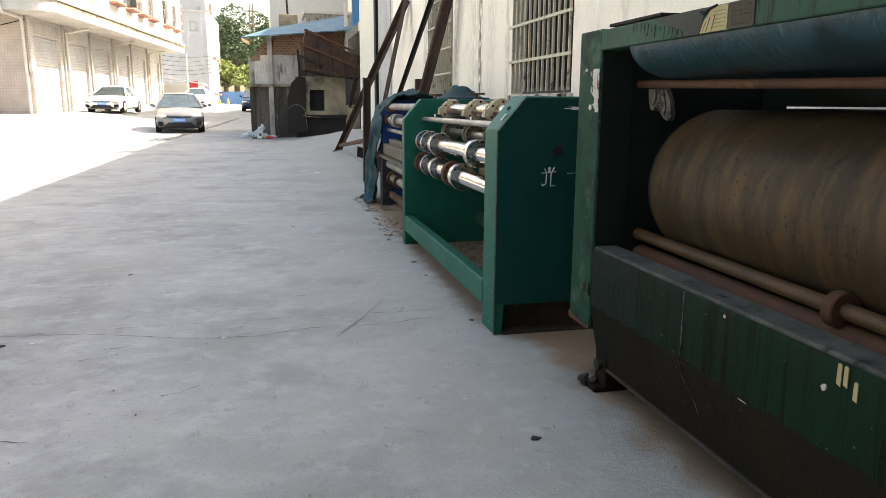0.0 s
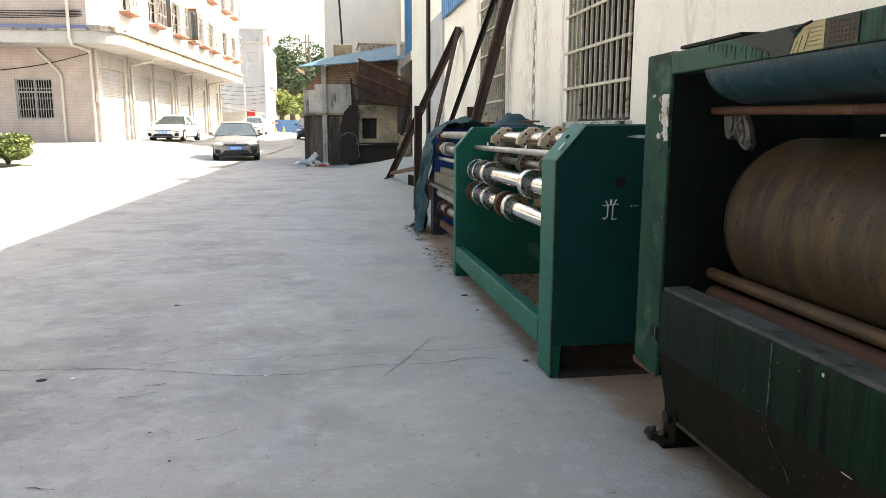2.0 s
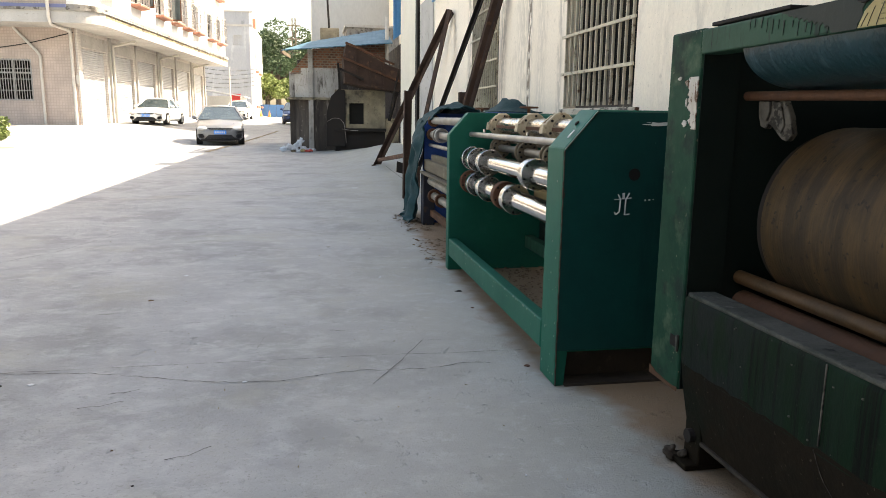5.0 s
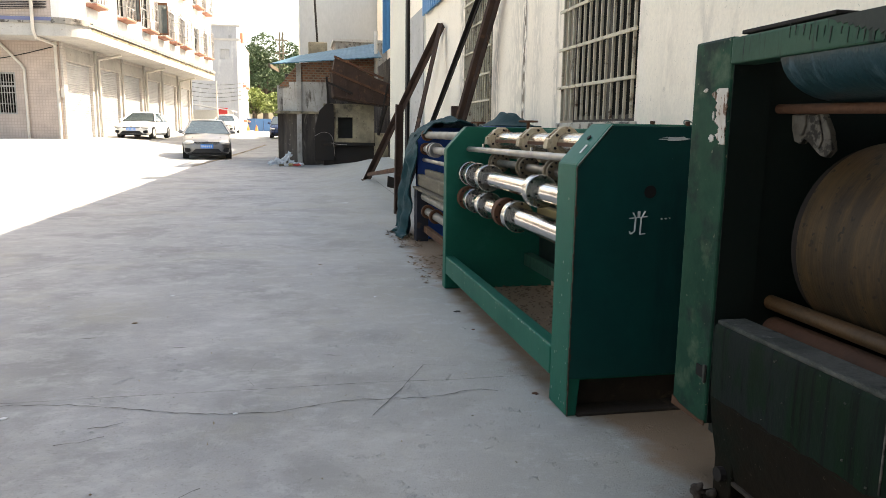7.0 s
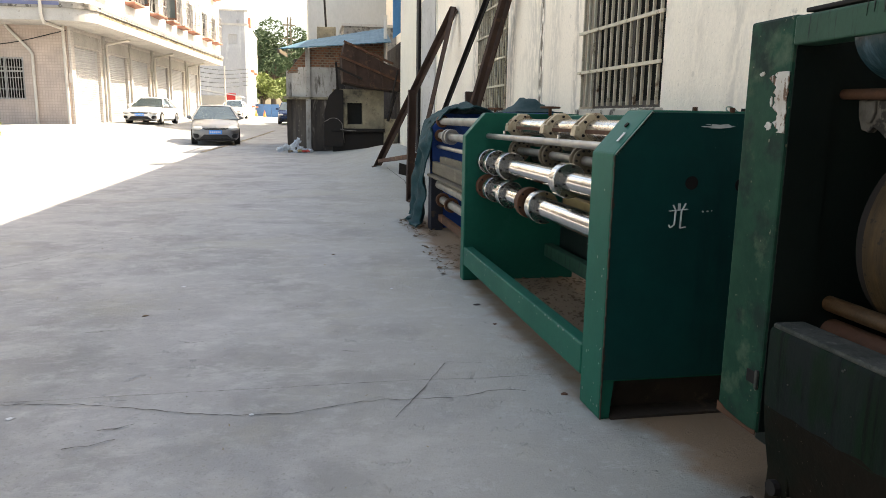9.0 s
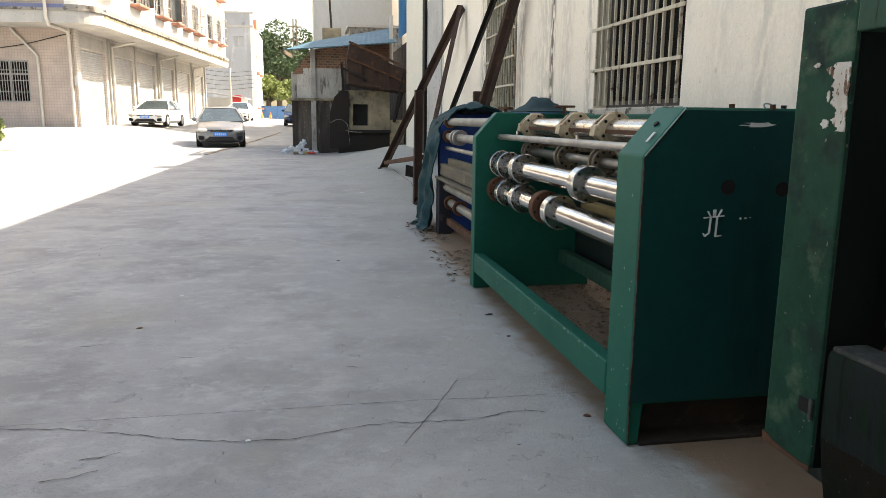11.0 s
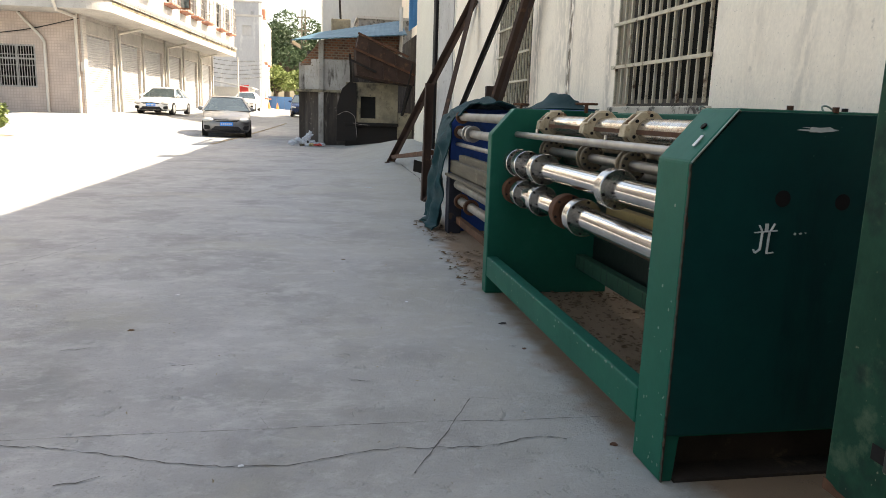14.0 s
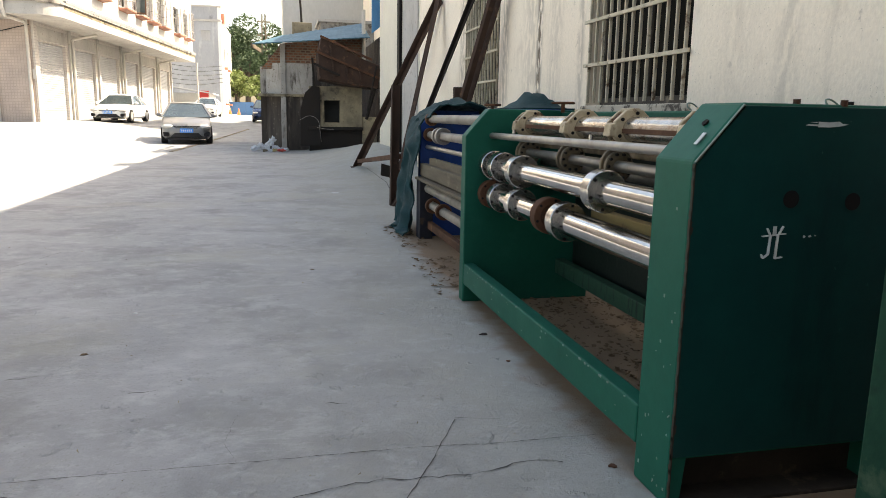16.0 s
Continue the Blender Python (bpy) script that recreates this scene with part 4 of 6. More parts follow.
    stroke((0.312, 0.868), (0.298, 0.843), 0.009)
    stroke((0.267, 0.842), (0.264, 0.782), 0.011)
    stroke((0.264, 0.782), (0.246, 0.770), 0.010)
    stroke((0.246, 0.770), (0.240, 0.782), 0.008)
    stroke((0.294, 0.842), (0.291, 0.768), 0.011)
    stroke((0.291, 0.768), (0.316, 0.772), 0.010)
    part("painted_mark", mk, M["white"], t, "hand painted white character")
    for out in ([(0.347, 1.155), (0.356, 1.158), (0.389, 1.158), (0.389, 1.153)], [(0.362, 1.164), (0.388, 1.165), (0.386, 1.162)],
                [(0.389, 1.150), (0.391, 1.166), (0.425, 1.164), (0.458, 1.167), (0.470, 1.161), (0.490, 1.159), (0.468, 1.154), (0.430, 1.150)],
                [(0.378, 0.832), (0.382, 0.838), (0.388, 0.834), (0.384, 0.829)], [(0.396, 0.835), (0.404, 0.838), (0.408, 0.833), (0.400, 0.831)], [(0.416, 0.838), (0.424, 0.837), (0.420, 0.834)]):
        part("scratch", prism(B(), out, 1, yy - 0.001, yy + 0.001), M["white"], t, "scraped white paint")
    part("bearing_hole", tube(B(), (0.327, -0.004, 0.944), (0.327, 0.004, 0.944), 0.026, 20), M["hole"], t, "round dark hole")
    part("bearing_hole", tube(B(), (0.537, -0.004, 0.935), (0.537, 0.004, 0.935), 0.026, 20), M["hole"], t, "round dark hole")
    n = Vector((-0.165, 0, 0.145)).normalized()
    c0 = Vector((0.095, 0.10, 1.158)) + n * 0.0005
    part("screw_hole", tube(B(), c0 - n * 0.003, c0 + n * 0.002, 0.011, 12), M["hole"], t)
    c1 = Vector((0.055, 0.055, 1.1126)) + n * 0.001
    part("sticker", bar(B(), c1 + Vector((-0.014, 0, -0.016)), c1 + Vector((0.014, 0, 0.016)), 0.016, 0.002), M["white"], t)
    for x, y, m2 in ((0.60, 0.12, "blackiron"), (0.33, 0.02, "rust"), (0.48, 0.01, "rust")):
        part("bolt", tube(B(), (x, y, 1.21), (x, y, 1.228), 0.010, 8), M[m2], t)
    for y in (0.16, 0.95):
        part("wire_loop", curve_tube("w", [(0.57, y, 1.205), (0.555, y + 0.01, 1.225), (0.575, y + 0.025, 1.236), (0.605, y + 0.025, 1.224), (0.615, y + 0.01, 1.205)], 0.003), M["wornteal"], t)
    for y in (2.44,):
        hw = part("handwheel", ring(B(), (0.60, y, 1.258), 2, 0.055, 0.072, 0.014), M["rust"], t, "rusty red handwheel", True)
        part("stem", tube(B(), (0.60, y, 1.20), (0.60, y, 1.258), 0.012, 10), M["rust"], hw)
        part("spoke", box(B(), 0.545, 0.655, y - 0.006, y + 0.006, 1.253, 1.263), M["rust"], hw)


slotter()
# ---- green printing press ----
def press():
    t = thing("printing_press", (0.6, -1.9, 0), "weathered dark green printing press with a rusty drum", "machine")
    y0, y1 = -0.46, -3.25
    col = part("front_column", box(B(), 0.22, 0.36, -0.665, y0, 0.235, 1.470, 0.008), M["presscol"], t, "faded green column with torn paper")
    # thin dark sheet added to paint the recess shade beside the column
    part("inner_plate", box(B(), 0.229, 0.361, -0.6685, -0.6645, 0.24, 1.396), M["pressdark"], col, "near-black sheet that paints shade on the column's inner side")
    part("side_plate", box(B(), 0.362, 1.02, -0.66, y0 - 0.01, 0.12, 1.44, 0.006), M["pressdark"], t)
    part("front_column", box(B(), 0.22, 0.36, y1, y1 + 0.2, 0.235, 1.478, 0.008), M["presscol"], t)
    part("side_plate", box(B(), 0.36, 1.02, y1 + 0.01, y1 + 0.15, 0.12, 1.44, 0.006), M["pressdark"], t)
    # top beam: lip, then a rounded belly
    part("top_lip", box(B(), 0.215, 0.30, y1 + 0.01, -0.667, 1.386, 1.464, 0.006), M["press"], t, "streaked green lip")
    out = []
    for k in range(13):
        a = math.pi * (1.0 + 0.5 * k / 12)
        out.append((0.42 + 0.192 * math.cos(a), 1.400 + 0.128 * math.sin(a)))
    out += [(0.95, 1.262), (0.95, 1.460), (0.228, 1.460)]
    part("top_beam", prism(B(), out, 1, y1 + 0.1, -0.88), M["presstop"], t, "oily blue green top beam with a bluish sheen painted in", True)
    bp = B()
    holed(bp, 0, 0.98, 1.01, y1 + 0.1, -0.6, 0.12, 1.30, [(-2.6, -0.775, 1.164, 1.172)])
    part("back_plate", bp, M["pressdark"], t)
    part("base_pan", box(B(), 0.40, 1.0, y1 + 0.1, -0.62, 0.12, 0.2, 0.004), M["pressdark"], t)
    # drum
    d = B()
    cx, cz, r = 0.70, 0.855, 0.304
    tube(d, (cx, y1 + 0.22, cz), (cx, -0.80, cz), r, 72)
    part("drum", d, M["drum"], t, "brown rusty steel drum", True)
    part("drum_end", tube(B(), (cx, -0.80, cz), (cx, -0.765, cz), r - 0.01, 60), M["blackiron"], t, "", True)
    part("drum_axle", tube(B(), (cx, -0.78, cz), (cx, -0.52, cz), 0.06, 24), M["blackiron"], t, "", True)
    # rods and rollers in front of the drum
    part("upper_rod", tube(B(), (0.40, y1 + 0.1, 1.206), (0.40, -0.62, 1.258), 0.015, 16), M["rust"], t, "rusty rod", True)
    lr = part("lower_rod", tube(B(), (0.43, y1 + 0.1, 0.615), (0.43, -0.62, 0.640), 0.024, 20), M["oldrod"], t, "rusty brown bar", True)
    part("rod_ring", ring(B(), (0.43, -1.79, 0.628), 1, 0.023, 0.052, 0.042, 24), M["rust"], lr, "rusty set collar", True)
    part("ink_roller", tube(B(), (0.45, y1 + 0.1, 0.545), (0.45, -0.66, 0.545), 0.045, 28), M["rubber"], t, "red brown rubber roller", True)
    br = B()
    prism(br, [(-0.700, 1.240), (-0.706, 1.195), (-0.722, 1.158), (-0.752, 1.150), (-0.765, 1.172), (-0.790, 1.160), (-0.835, 1.120), (-0.862, 1.114), (-0.884, 1.136), (-0.868, 1.190), (-0.835, 1.240)], 0, 0.415, 0.437, 0.004)
    prism(br, [(-0.735, 1.236), (-0.745, 1.180), (-0.762, 1.176), (-0.775, 1.205), (-0.772, 1.238)], 0, 0.405, 0.4145, 0.003)
    prism(br, [(-0.790, 1.236), (-0.800, 1.175), (-0.838, 1.140), (-0.850, 1.165), (-0.825, 1.236)], 0, 0.407, 0.4145, 0.003)
    part("hanging_bracket", br, M["smear"], t, "bracket smeared with white paint")
    # ink tray: sloping front with a dusty ledge on top
    tr = B()
    prism(tr, [(0.2035, 0.350), (0.201, 0.41), (0.20, 0.47), (0.20, 0.577), (0.204, 0.589), (0.215, 0.597), (0.29, 0.597), (0.40, 0.50), (0.414, 0.350)], 1, y1, -0.715)
    tray = part("ink_tray", tr, M["trayface"], t, "dark green tray with dirty streaks", True)
    rr, low = random.Random(6), B()
    rows, prof, n = [], [(0.248, 0.10), (0.240, 0.14), (0.230, 0.19), (0.220, 0.24), (0.211, 0.295), (0.2036, 0.3498)], 60
    for k in range(n + 1):
        y = y1 + (-0.7155 - y1) * k / n
        top = 0.350 + (rr.uniform(-0.004, 0.012) if 0 < k < n else 0)
        rows.append([low.verts.new((x, y, z)) for x, z in prof] + [low.verts.new((0.2026 - 0.02 * max(0, top - 0.35), y, top + 0.006)), low.verts.new((0.40, y, 0.349)), low.verts.new((0.418, y, 0.10))])
    for p, q in zip(rows, rows[1:]):
        for c in range(9):
            low.faces.new((p[c], q[c], q[(c + 1) % 9], p[(c + 1) % 9]))
    low.faces.new(rows[0]), low.faces.new(rows[-1][::-1])
    part("underside", low, M["trayunder"], tray, "grimy brown black underside of the tray", True)
    part("bottom_edge", box(B(), 0.238, 0.262, y1, -0.717, 0.090, 0.104, 0.003), M["dirtyiron"], tray, "worn brown bottom edge")
    part("tray_ledge", box(B(), 0.205, 0.305, y1 + 0.01, -0.718, 0.590, 0.606, 0.0065), M["ledge"], tray, "dusty worn ledge")
    part("scratch", box(B(), 0.1975, 0.2005, -1.399, -1.3945, 0.375, 0.590), M["smear"], tray, "long pale scratch")
    for y, z, h in ((-2.053, 0.560, 0.028), (-2.073, 0.562, 0.026), (-2.105, 0.537, 0.024)):
        part("yellow_mark", prism(B(), [(y - 0.007, z - h), (y + 0.006, z - h * 0.85), (y + 0.006, z + h * 0.9), (y + 0.001, z + h), (y - 0.006, z + h * 0.88)], 0, 0.1975, 0.2005), M["yellow"], tray)
    part("paint_spot", prism(B(), [(-2.011 + 0.010 * math.cos(k) * (1, 0.7, 1.1)[k % 3], 0.512 + 0.011 * math.sin(k) * (1.1, 0.8, 1)[k % 3]) for k in range(6)], 0, 0.1975, 0.2005), M["paper"], tray)
    part("scratch", curve_tube("c", [(0.201, -1.38, 0.358), (0.2095, -1.41, 0.295), (0.219, -1.464, 0.240), (0.2275, -1.482, 0.200)], 0.0010), M["smear"], tray, "thin curved scratch")
    part("paint_spot", prism(B(), [(-1.699, 0.3515), (-1.718, 0.3512), (-1.736, 0.3500), (-1.718, 0.3500)], 0, 0.200, 0.2055), M["paper"], tray)
    part("paint_spot", prism(B(), [(-1.610 + 0.0045 * math.cos(k), 0.570 + 0.006 * math.sin(k)) for k in range(6)], 0, 0.1975, 0.2005), M["paper"], tray)
    ch = B()
    rnd = random.Random(3)
    for k in range(16):
        y, z, s = rnd.uniform(-2.6, -0.75), rnd.uniform(0.36, 0.57), rnd.uniform(0.0008, 0.0026)
        box(ch, 0.1975, 0.2005, y - s * rnd.uniform(0.6, 2), y + s, z - s, z + s)
    part("paint_chips", ch, M["ledge"], tray, "", False, "stuff")
    # feet
    for y in (-0.76, y1 + 0.06):
        f = B()
        box(f, 0.235, 0.33, y - 0.05, y + 0.045, 0.018, 0.30, 0.006)
        box(f, 0.19, 0.36, y - 0.05, y + 0.07, 0.0, 0.022, 0.006)
        fo = part("foot", f, M["trayunder"], t, "dark cast foot")
        for k, (dx, dy, q) in enumerate(((0.190, 0.05, 0.024), (0.205, 0.072, 0.018), (0.215, 0.02, 0.015))):
            cl = B()
            bmesh.ops.create_icosphere(cl, subdivisions=3, radius=q)
            for v in cl.verts:
                v.co *= 1 + 0.8 * noise.noise(v.co * 45 + Vector((k * 4, y, 0)))
            bmesh.ops.translate(cl, verts=cl.verts, vec=(dx, y + dy, q * 0.7 + 0.012 * k))
            part("caked_dirt", cl, M["dirtyiron"], fo, "clump of caked dirt")
        part("foot_bolt", tube(B(), (0.235, y - 0.005, 0.11), (0.215, y - 0.005, 0.11), 0.024, 10), M["blackiron"], fo)
    for y in (-0.76, y1 + 0.06):
        part("rear_foot", box(B(), 0.86, 0.96, y - 0.05, y + 0.05, 0, 0.15, 0.006), M["pressdark"], t)
    part("rust_corner", prism(B(), [(-0.665, 0.23), (-0.665, 0.246), (-0.63, 0.241), (-0.585, 0.243), (-0.55, 0.246), (-0.51, 0.249), (-0.485, 0.258), (-0.46, 0.262), (-0.46, 0.23)], 0, 0.2175, 0.2195), M["rust"], col)
    # torn paper on the column
    rnd = random.Random(12)
    def ragged(cy, cz, ry, rz, n, jag, seed):
        rr = random.Random(seed)
        return [(cy + ry * math.cos(2 * math.pi * k / n) * rr.uniform(1 - jag, 1), cz + rz * math.sin(2 * math.pi * k / n) * rr.uniform(1 - jag, 1)) for k in range(n)]
    rr = random.Random(5)
    strip, w = [], 0.05
    for k in range(37):
        w = min(0.066, max(0.026, w + rr.uniform(-0.010, 0.010)))
        strip.append((-0.662 + w, 1.317 - 0.172 * k / 36 + rr.uniform(-0.002, 0.002)))
    strip += [(-0.664 + rr.uniform(0, 0.006), 1.145 + 0.172 * k / 12) for k in range(13)]
    part("torn_poster", prism(B(), strip, 0, 0.2170, 0.2196), M["paper"], col, "remains of a torn paper notice")
    for cy, cz, ry, rz, seed in ((-0.588, 1.30, 0.014, 0.012, 5), (-0.588, 1.165, 0.018, 0.014, 6), (-0.54, 1.315, 0.016, 0.008, 7), (-0.592, 1.235, 0.008, 0.016, 8)):
        part("torn_poster", prism(B(), ragged(cy, cz, ry, rz, 26, 0.5, seed), 0, 0.2168, 0.2195), M["paper"], col, "scrap of a torn paper notice")
    part("latch_recess", box(B(), 0.2165, 0.222, -0.655, -0.60, 0.385, 0.425, 0.002), M["hole"], col)
    part("latch", box(B(), 0.21, 0.219, -0.66, -0.648, 0.375, 0.435, 0.002), M["ledge"], col)
    # things bolted on top
    part("cap_plate", box(B(), 0.25, 0.50, -1.05, -0.66, 1.476, 1.488, 0.003), M["blackiron"], t, "dark loose cap plate")
    part("cap_riser", box(B(), 0.34, 0.48, -0.98, -0.72, 1.455, 1.477, 0.004), M["pressdark"], t)
    yl = part("yellow_label", prism(B(), [(-1.354, 1.389), (-1.487, 1.389), (-1.487, 1.461), (-1.44, 1.460), (-1.405, 1.452), (-1.372, 1.425)], 0, 0.2110, 0.2142, 0.0004), M["yellow"], t, "yellowed label with worn print")
    lines = B()
    for k in range(5):
        for q in range(4):
            box(lines, 0.2100, 0.2112, -1.480 + 0.016 * q, -1.468 + 0.016 * q, 1.400 + k * 0.011, 1.4030 + k * 0.011)
    part("print", lines, M["fadedprint"], yl)
    for y, top in ((-1.372, 1.420), (-1.392, 1.432), (-1.418, 1.438)):
        part("print", curve_tube("c", [(0.2105, y + 0.006, 1.390), (0.2105, y - 0.002, (1.39 + top) / 2), (0.2105, y - 0.012, top)], 0.0009), M["cable"], yl, "black drawn line")
    rl = part("name_plate", box(B(), 0.2110, 0.2142, -1.606, -1.490, 1.389, 1.461, 0.0005), M["redlabel"], t, "green and red label with worn print")
    lines = B()
    rr = random.Random(4)
    for k in range(5):
        for q in range(7):
            box(lines, 0.2098, 0.2112, -1.592 + 0.0135 * q, -1.586 + 0.0135 * q + rr.uniform(-0.003, 0.004), 1.398 + k * 0.012, 1.4025 + k * 0.012)
    part("print", lines, M["redprint"], rl, "faded red print")
    stain = [(-1.06, 1.463), (-1.372, 1.463), (-1.378, 1.452), (-1.362, 1.432), (-1.366, 1.415), (-1.352, 1.400), (-1.350, 1.388), (-1.268, 1.388)]
    for k in range(9):
        stain += [(-1.262 + 0.020 * k, 1.397 + 0.0062 * k), (-1.254 + 0.020 * k, 1.410 + 0.0055 * k)]
    part("oil_stain", prism(B(), stain, 0, 0.2128, 0.2142), M["pressdark"], t, "dark oily patch on the lip")
    rr = random.Random(21)
    for k in range(13):
        y, top = -1.25 + 0.027 * k + rr.uniform(-0.006, 0.006), 1.40 + 0.0048 * k
        q = rr.uniform(0.0015, 0.004)
        part("oil_drip", prism(B(), [(y - q, top + 0.012), (y + q, top + 0.012), (y + q * 0.3, max(1.388, top - rr.uniform(0.004, 0.03)))], 0, 0.2130, 0.2144), M["pressdark"], t)
    flap = curve_tube("c", [(0.210, -1.352, 1.452), (0.208, -1.375, 1.446), (0.210, -1.398, 1.456), (0.214, -1.43, 1.463)], 0.004)
    part("torn_edge", flap, M["blackiron"], yl, "curled torn edge of the label")


press()


# ---- blue machine under a tarpaulin ----
def blue_machine():
    t = thing("roller_machine", (0.5, 3.9, 0), "blue roller machine with dusty shafts under a tarpaulin", "machine")
    out = [(0.20, 0.0), (0.20, 1.08), (0.34, 1.22), (0.78, 1.22), (0.78, 0.0)]
    part("side_plate", prism(B(), out, 1, 5.02, 5.12, 0.008), M["blue"], t)
    part("side_plate", prism(B(), out, 1, 2.70, 2.78, 0.008), M["blue"], t)
    part("lower_plate", box(B(), 0.17, 0.30, 4.86, 5.03, 0.0, 0.56, 0.006), M["navy"], t, "dark navy lower bracket")
    for x, z, r, mm in ((0.30, 1.139, 0.037, "ivory"), (0.285, 0.991, 0.037, "ivory"), (0.27, 0.874, 0.020, "steel"), (0.26, 0.487, 0.046, "ivory"), (0.275, 0.334, 0.040, "ivory")):
        s = part("roller", tube(B(), (x, 2.76, z), (x, 5.03, z), r, 24), M[mm], t, "dusty roller", True)
        if mm == "ivory":
            part("rim", ring(B(), (x, 4.97, z), 1, r, r + 0.028, 0.05, 24), M["rust"], s, "", True)
    for y in (4.55, 4.40):
        part("collar", ring(B(), (0.285, y, 0.991), 1, 0.046, 0.075, 0.05, 24), M["steel"], t, "", True)
    for y in (4.75, 4.30):
        part("collar", ring(B(), (0.275, y, 0.334), 1, 0.045, 0.072, 0.05, 24), M["rust"], t, "", True)
    part("wooden_board", box(B(), 0.20, 0.26, 2.79, 5.01, 0.60, 0.72, 0.006), M["wood"], t, "dirty wooden board")
    part("wooden_board", box(B(), 0.245, 0.30, 2.79, 4.8, 0.70, 0.78, 0.006), M["wood"], t, "dirty wooden board")
    part("wooden_board", box(B(), 0.15, 0.25, 2.79, 5.01, 0.565, 0.590, 0.004), M["wood"], t)
    part("rail", box(B(), 0.70, 0.77, 2.78, 5.02, 1.12, 1.19, 0.006), M["blue"], t)
    part("rail", box(B(), 0.25, 0.30, 2.78, 5.02, 0.10, 0.17, 0.006), M["rust"], t)
    hw = part("handwheel", ring(B(), (0.60, 3.96, 1.265), 2, 0.055, 0.07, 0.018), M["rust"], t, "rusty red handwheel", True)
    part("stem", tube(B(), (0.60, 3.96, 1.19), (0.60, 3.96, 1.27), 0.012, 10), M["rust"], hw)
    part("spoke", box(B(), 0.54, 0.66, 3.95, 3.97, 1.258, 1.27), M["rust"], hw)


blue_machine()


def tarpaulin():
    """A stiff sheet thrown over the far side plate, hanging to the ground in folds."""
    prof = [(0.02, 0.012), (0.055, 0.06), (0.09, 0.30), (0.11, 0.62), (0.14, 0.90), (0.19, 1.08), (0.28, 1.215), (0.42, 1.285), (0.58, 1.32), (0.74, 1.27), (0.86, 1.20), (0.90, 1.0), (0.92, 0.7), (0.93, 0.4)]
    bm, rows, nv = B(), [], 26
    fine = []
    for (a, b), (c, d) in zip(prof, prof[1:]):
        fine += [(a + (c - a) * k / 8, b + (d - b) * k / 8) for k in range(8)]
    fine.append(prof[-1])
    for i, (x, z) in enumerate(fine):
        row = []
        i *= 0.625
        up = sm(z / 1.2)
        for j in range(nv + 1):
            v = j / nv
            y = 5.0 + 0.10 * up * math.sin(i * 0.25) - 0.25 * up * (i > 28) + v * (0.90 - 0.05 * math.sin(i * 0.4))
            f = noise.noise(Vector((i * 0.17, v * 3.5, 2.0))) * 0.075 + noise.noise(Vector((i * 0.42, v * 8.0, 5.0))) * 0.035 + math.sin(v * 15 + i * 0.13) * 0.026 * (1.3 - up)
            edge = 0.10 * max(0, v - 0.7) / 0.3
            row.append(bm.verts.new((x + (f + edge * (0.6 if i < 30 else -0.6)) * (1 if z < 1.1 else 0.2), y + f * 0.4, max(0.008, z + (f * 0.7 - edge * 1.4) * up))))
        rows.append(row)
    for i in range(len(rows) - 1):
        for j in range(nv):
            bm.faces.new((rows[i][j], rows[i + 1][j], rows[i + 1][j + 1], rows[i][j + 1]))
    ob = single("tarpaulin", bm, M["tarp"], "faded blue green tarpaulin draped over the roller machine", "tarpaulin", smooth=True)
    so = ob.modifiers.new("thick", "SOLIDIFY")
    so.thickness = 0.012
    b2, rows = B(), []
    for i in range(13):
        row = []
        for j in range(11):
            u, v = i / 12 - 0.5, j / 10 - 0.5
            h = max(0, 1 - (2.1 * u) ** 2) * max(0, 1 - (2.1 * v) ** 2)
            row.append(b2.verts.new((0.62 + u * 0.36, 3.05 + v * 0.66, 1.218 + 0.115 * h ** 1.4 * (1 - 0.5 * abs(v + 0.1)) + 0.035 * h * noise.noise(Vector((i * 0.8, j * 0.9, 7))))))
        rows.append(row)
    for i in range(12):
        for j in range(10):
            b2.faces.new((rows[i][j], rows[i + 1][j], rows[i + 1][j + 1], rows[i][j + 1]))
    ob = single("folded_tarpaulin", b2, M["tarp"], "crumpled blue green tarpaulin lying on the roller machine", "tarpaulin", smooth=True)
    ob.modifiers.new("thick", "SOLIDIFY").thickness = 0.012


tarpaulin()


# ---- rusty steel leaning on the wall ----
def steel_frame():
    t = thing("leaning_trestle", (0.5, 10.5, 0.03), "rusty welded steel trestle leaning on the factory wall", "trestle")
    part("leaning_beam", angle_bar(B(), (0.33, 12.55, 0.1), (1.35, 9.62, 2.96), 0.10), M["beam"], t)
    part("leaning_beam", angle_bar(B(), (0.70, 9.1, 0.35), (1.36, 9.55, 2.96), 0.09), M["beam"], t)
    part("post", angle_bar(B(), (0.34, 7.5, 0.0), (0.36, 7.5, 1.55), 0.115), M["beam"], t)
    part("brace", bar(B(), (0.38, 12.4, 0.27), (0.42, 7.6, 0.64), 0.05, 0.07, 0.005), M["rust"], t, "red brown brace")
    part("foot", box(B(), 0.24, 0.42, 12.4, 12.62, 0.03, 0.16, 0.01), M["beam"], t)
    part("foot", prism(B(), [(0.28, 0.0), (0.46, 0.0), (0.44, 0.14), (0.36, 0.10)], 1, 7.36, 7.6, 0.008), M["beam"], t)
    part("foot", box(B(), 0.56, 0.76, 9.0, 9.2, 0.0, 0.36, 0.012), M["beam"], t)
    part("gusset_plate", prism(B(), [(0.37, 0.45), (0.55, 0.40), (0.56, 0.22), (0.36, 0.27)], 1, 9.0, 9.03, 0.004), M["blackiron"], t)


steel_frame()


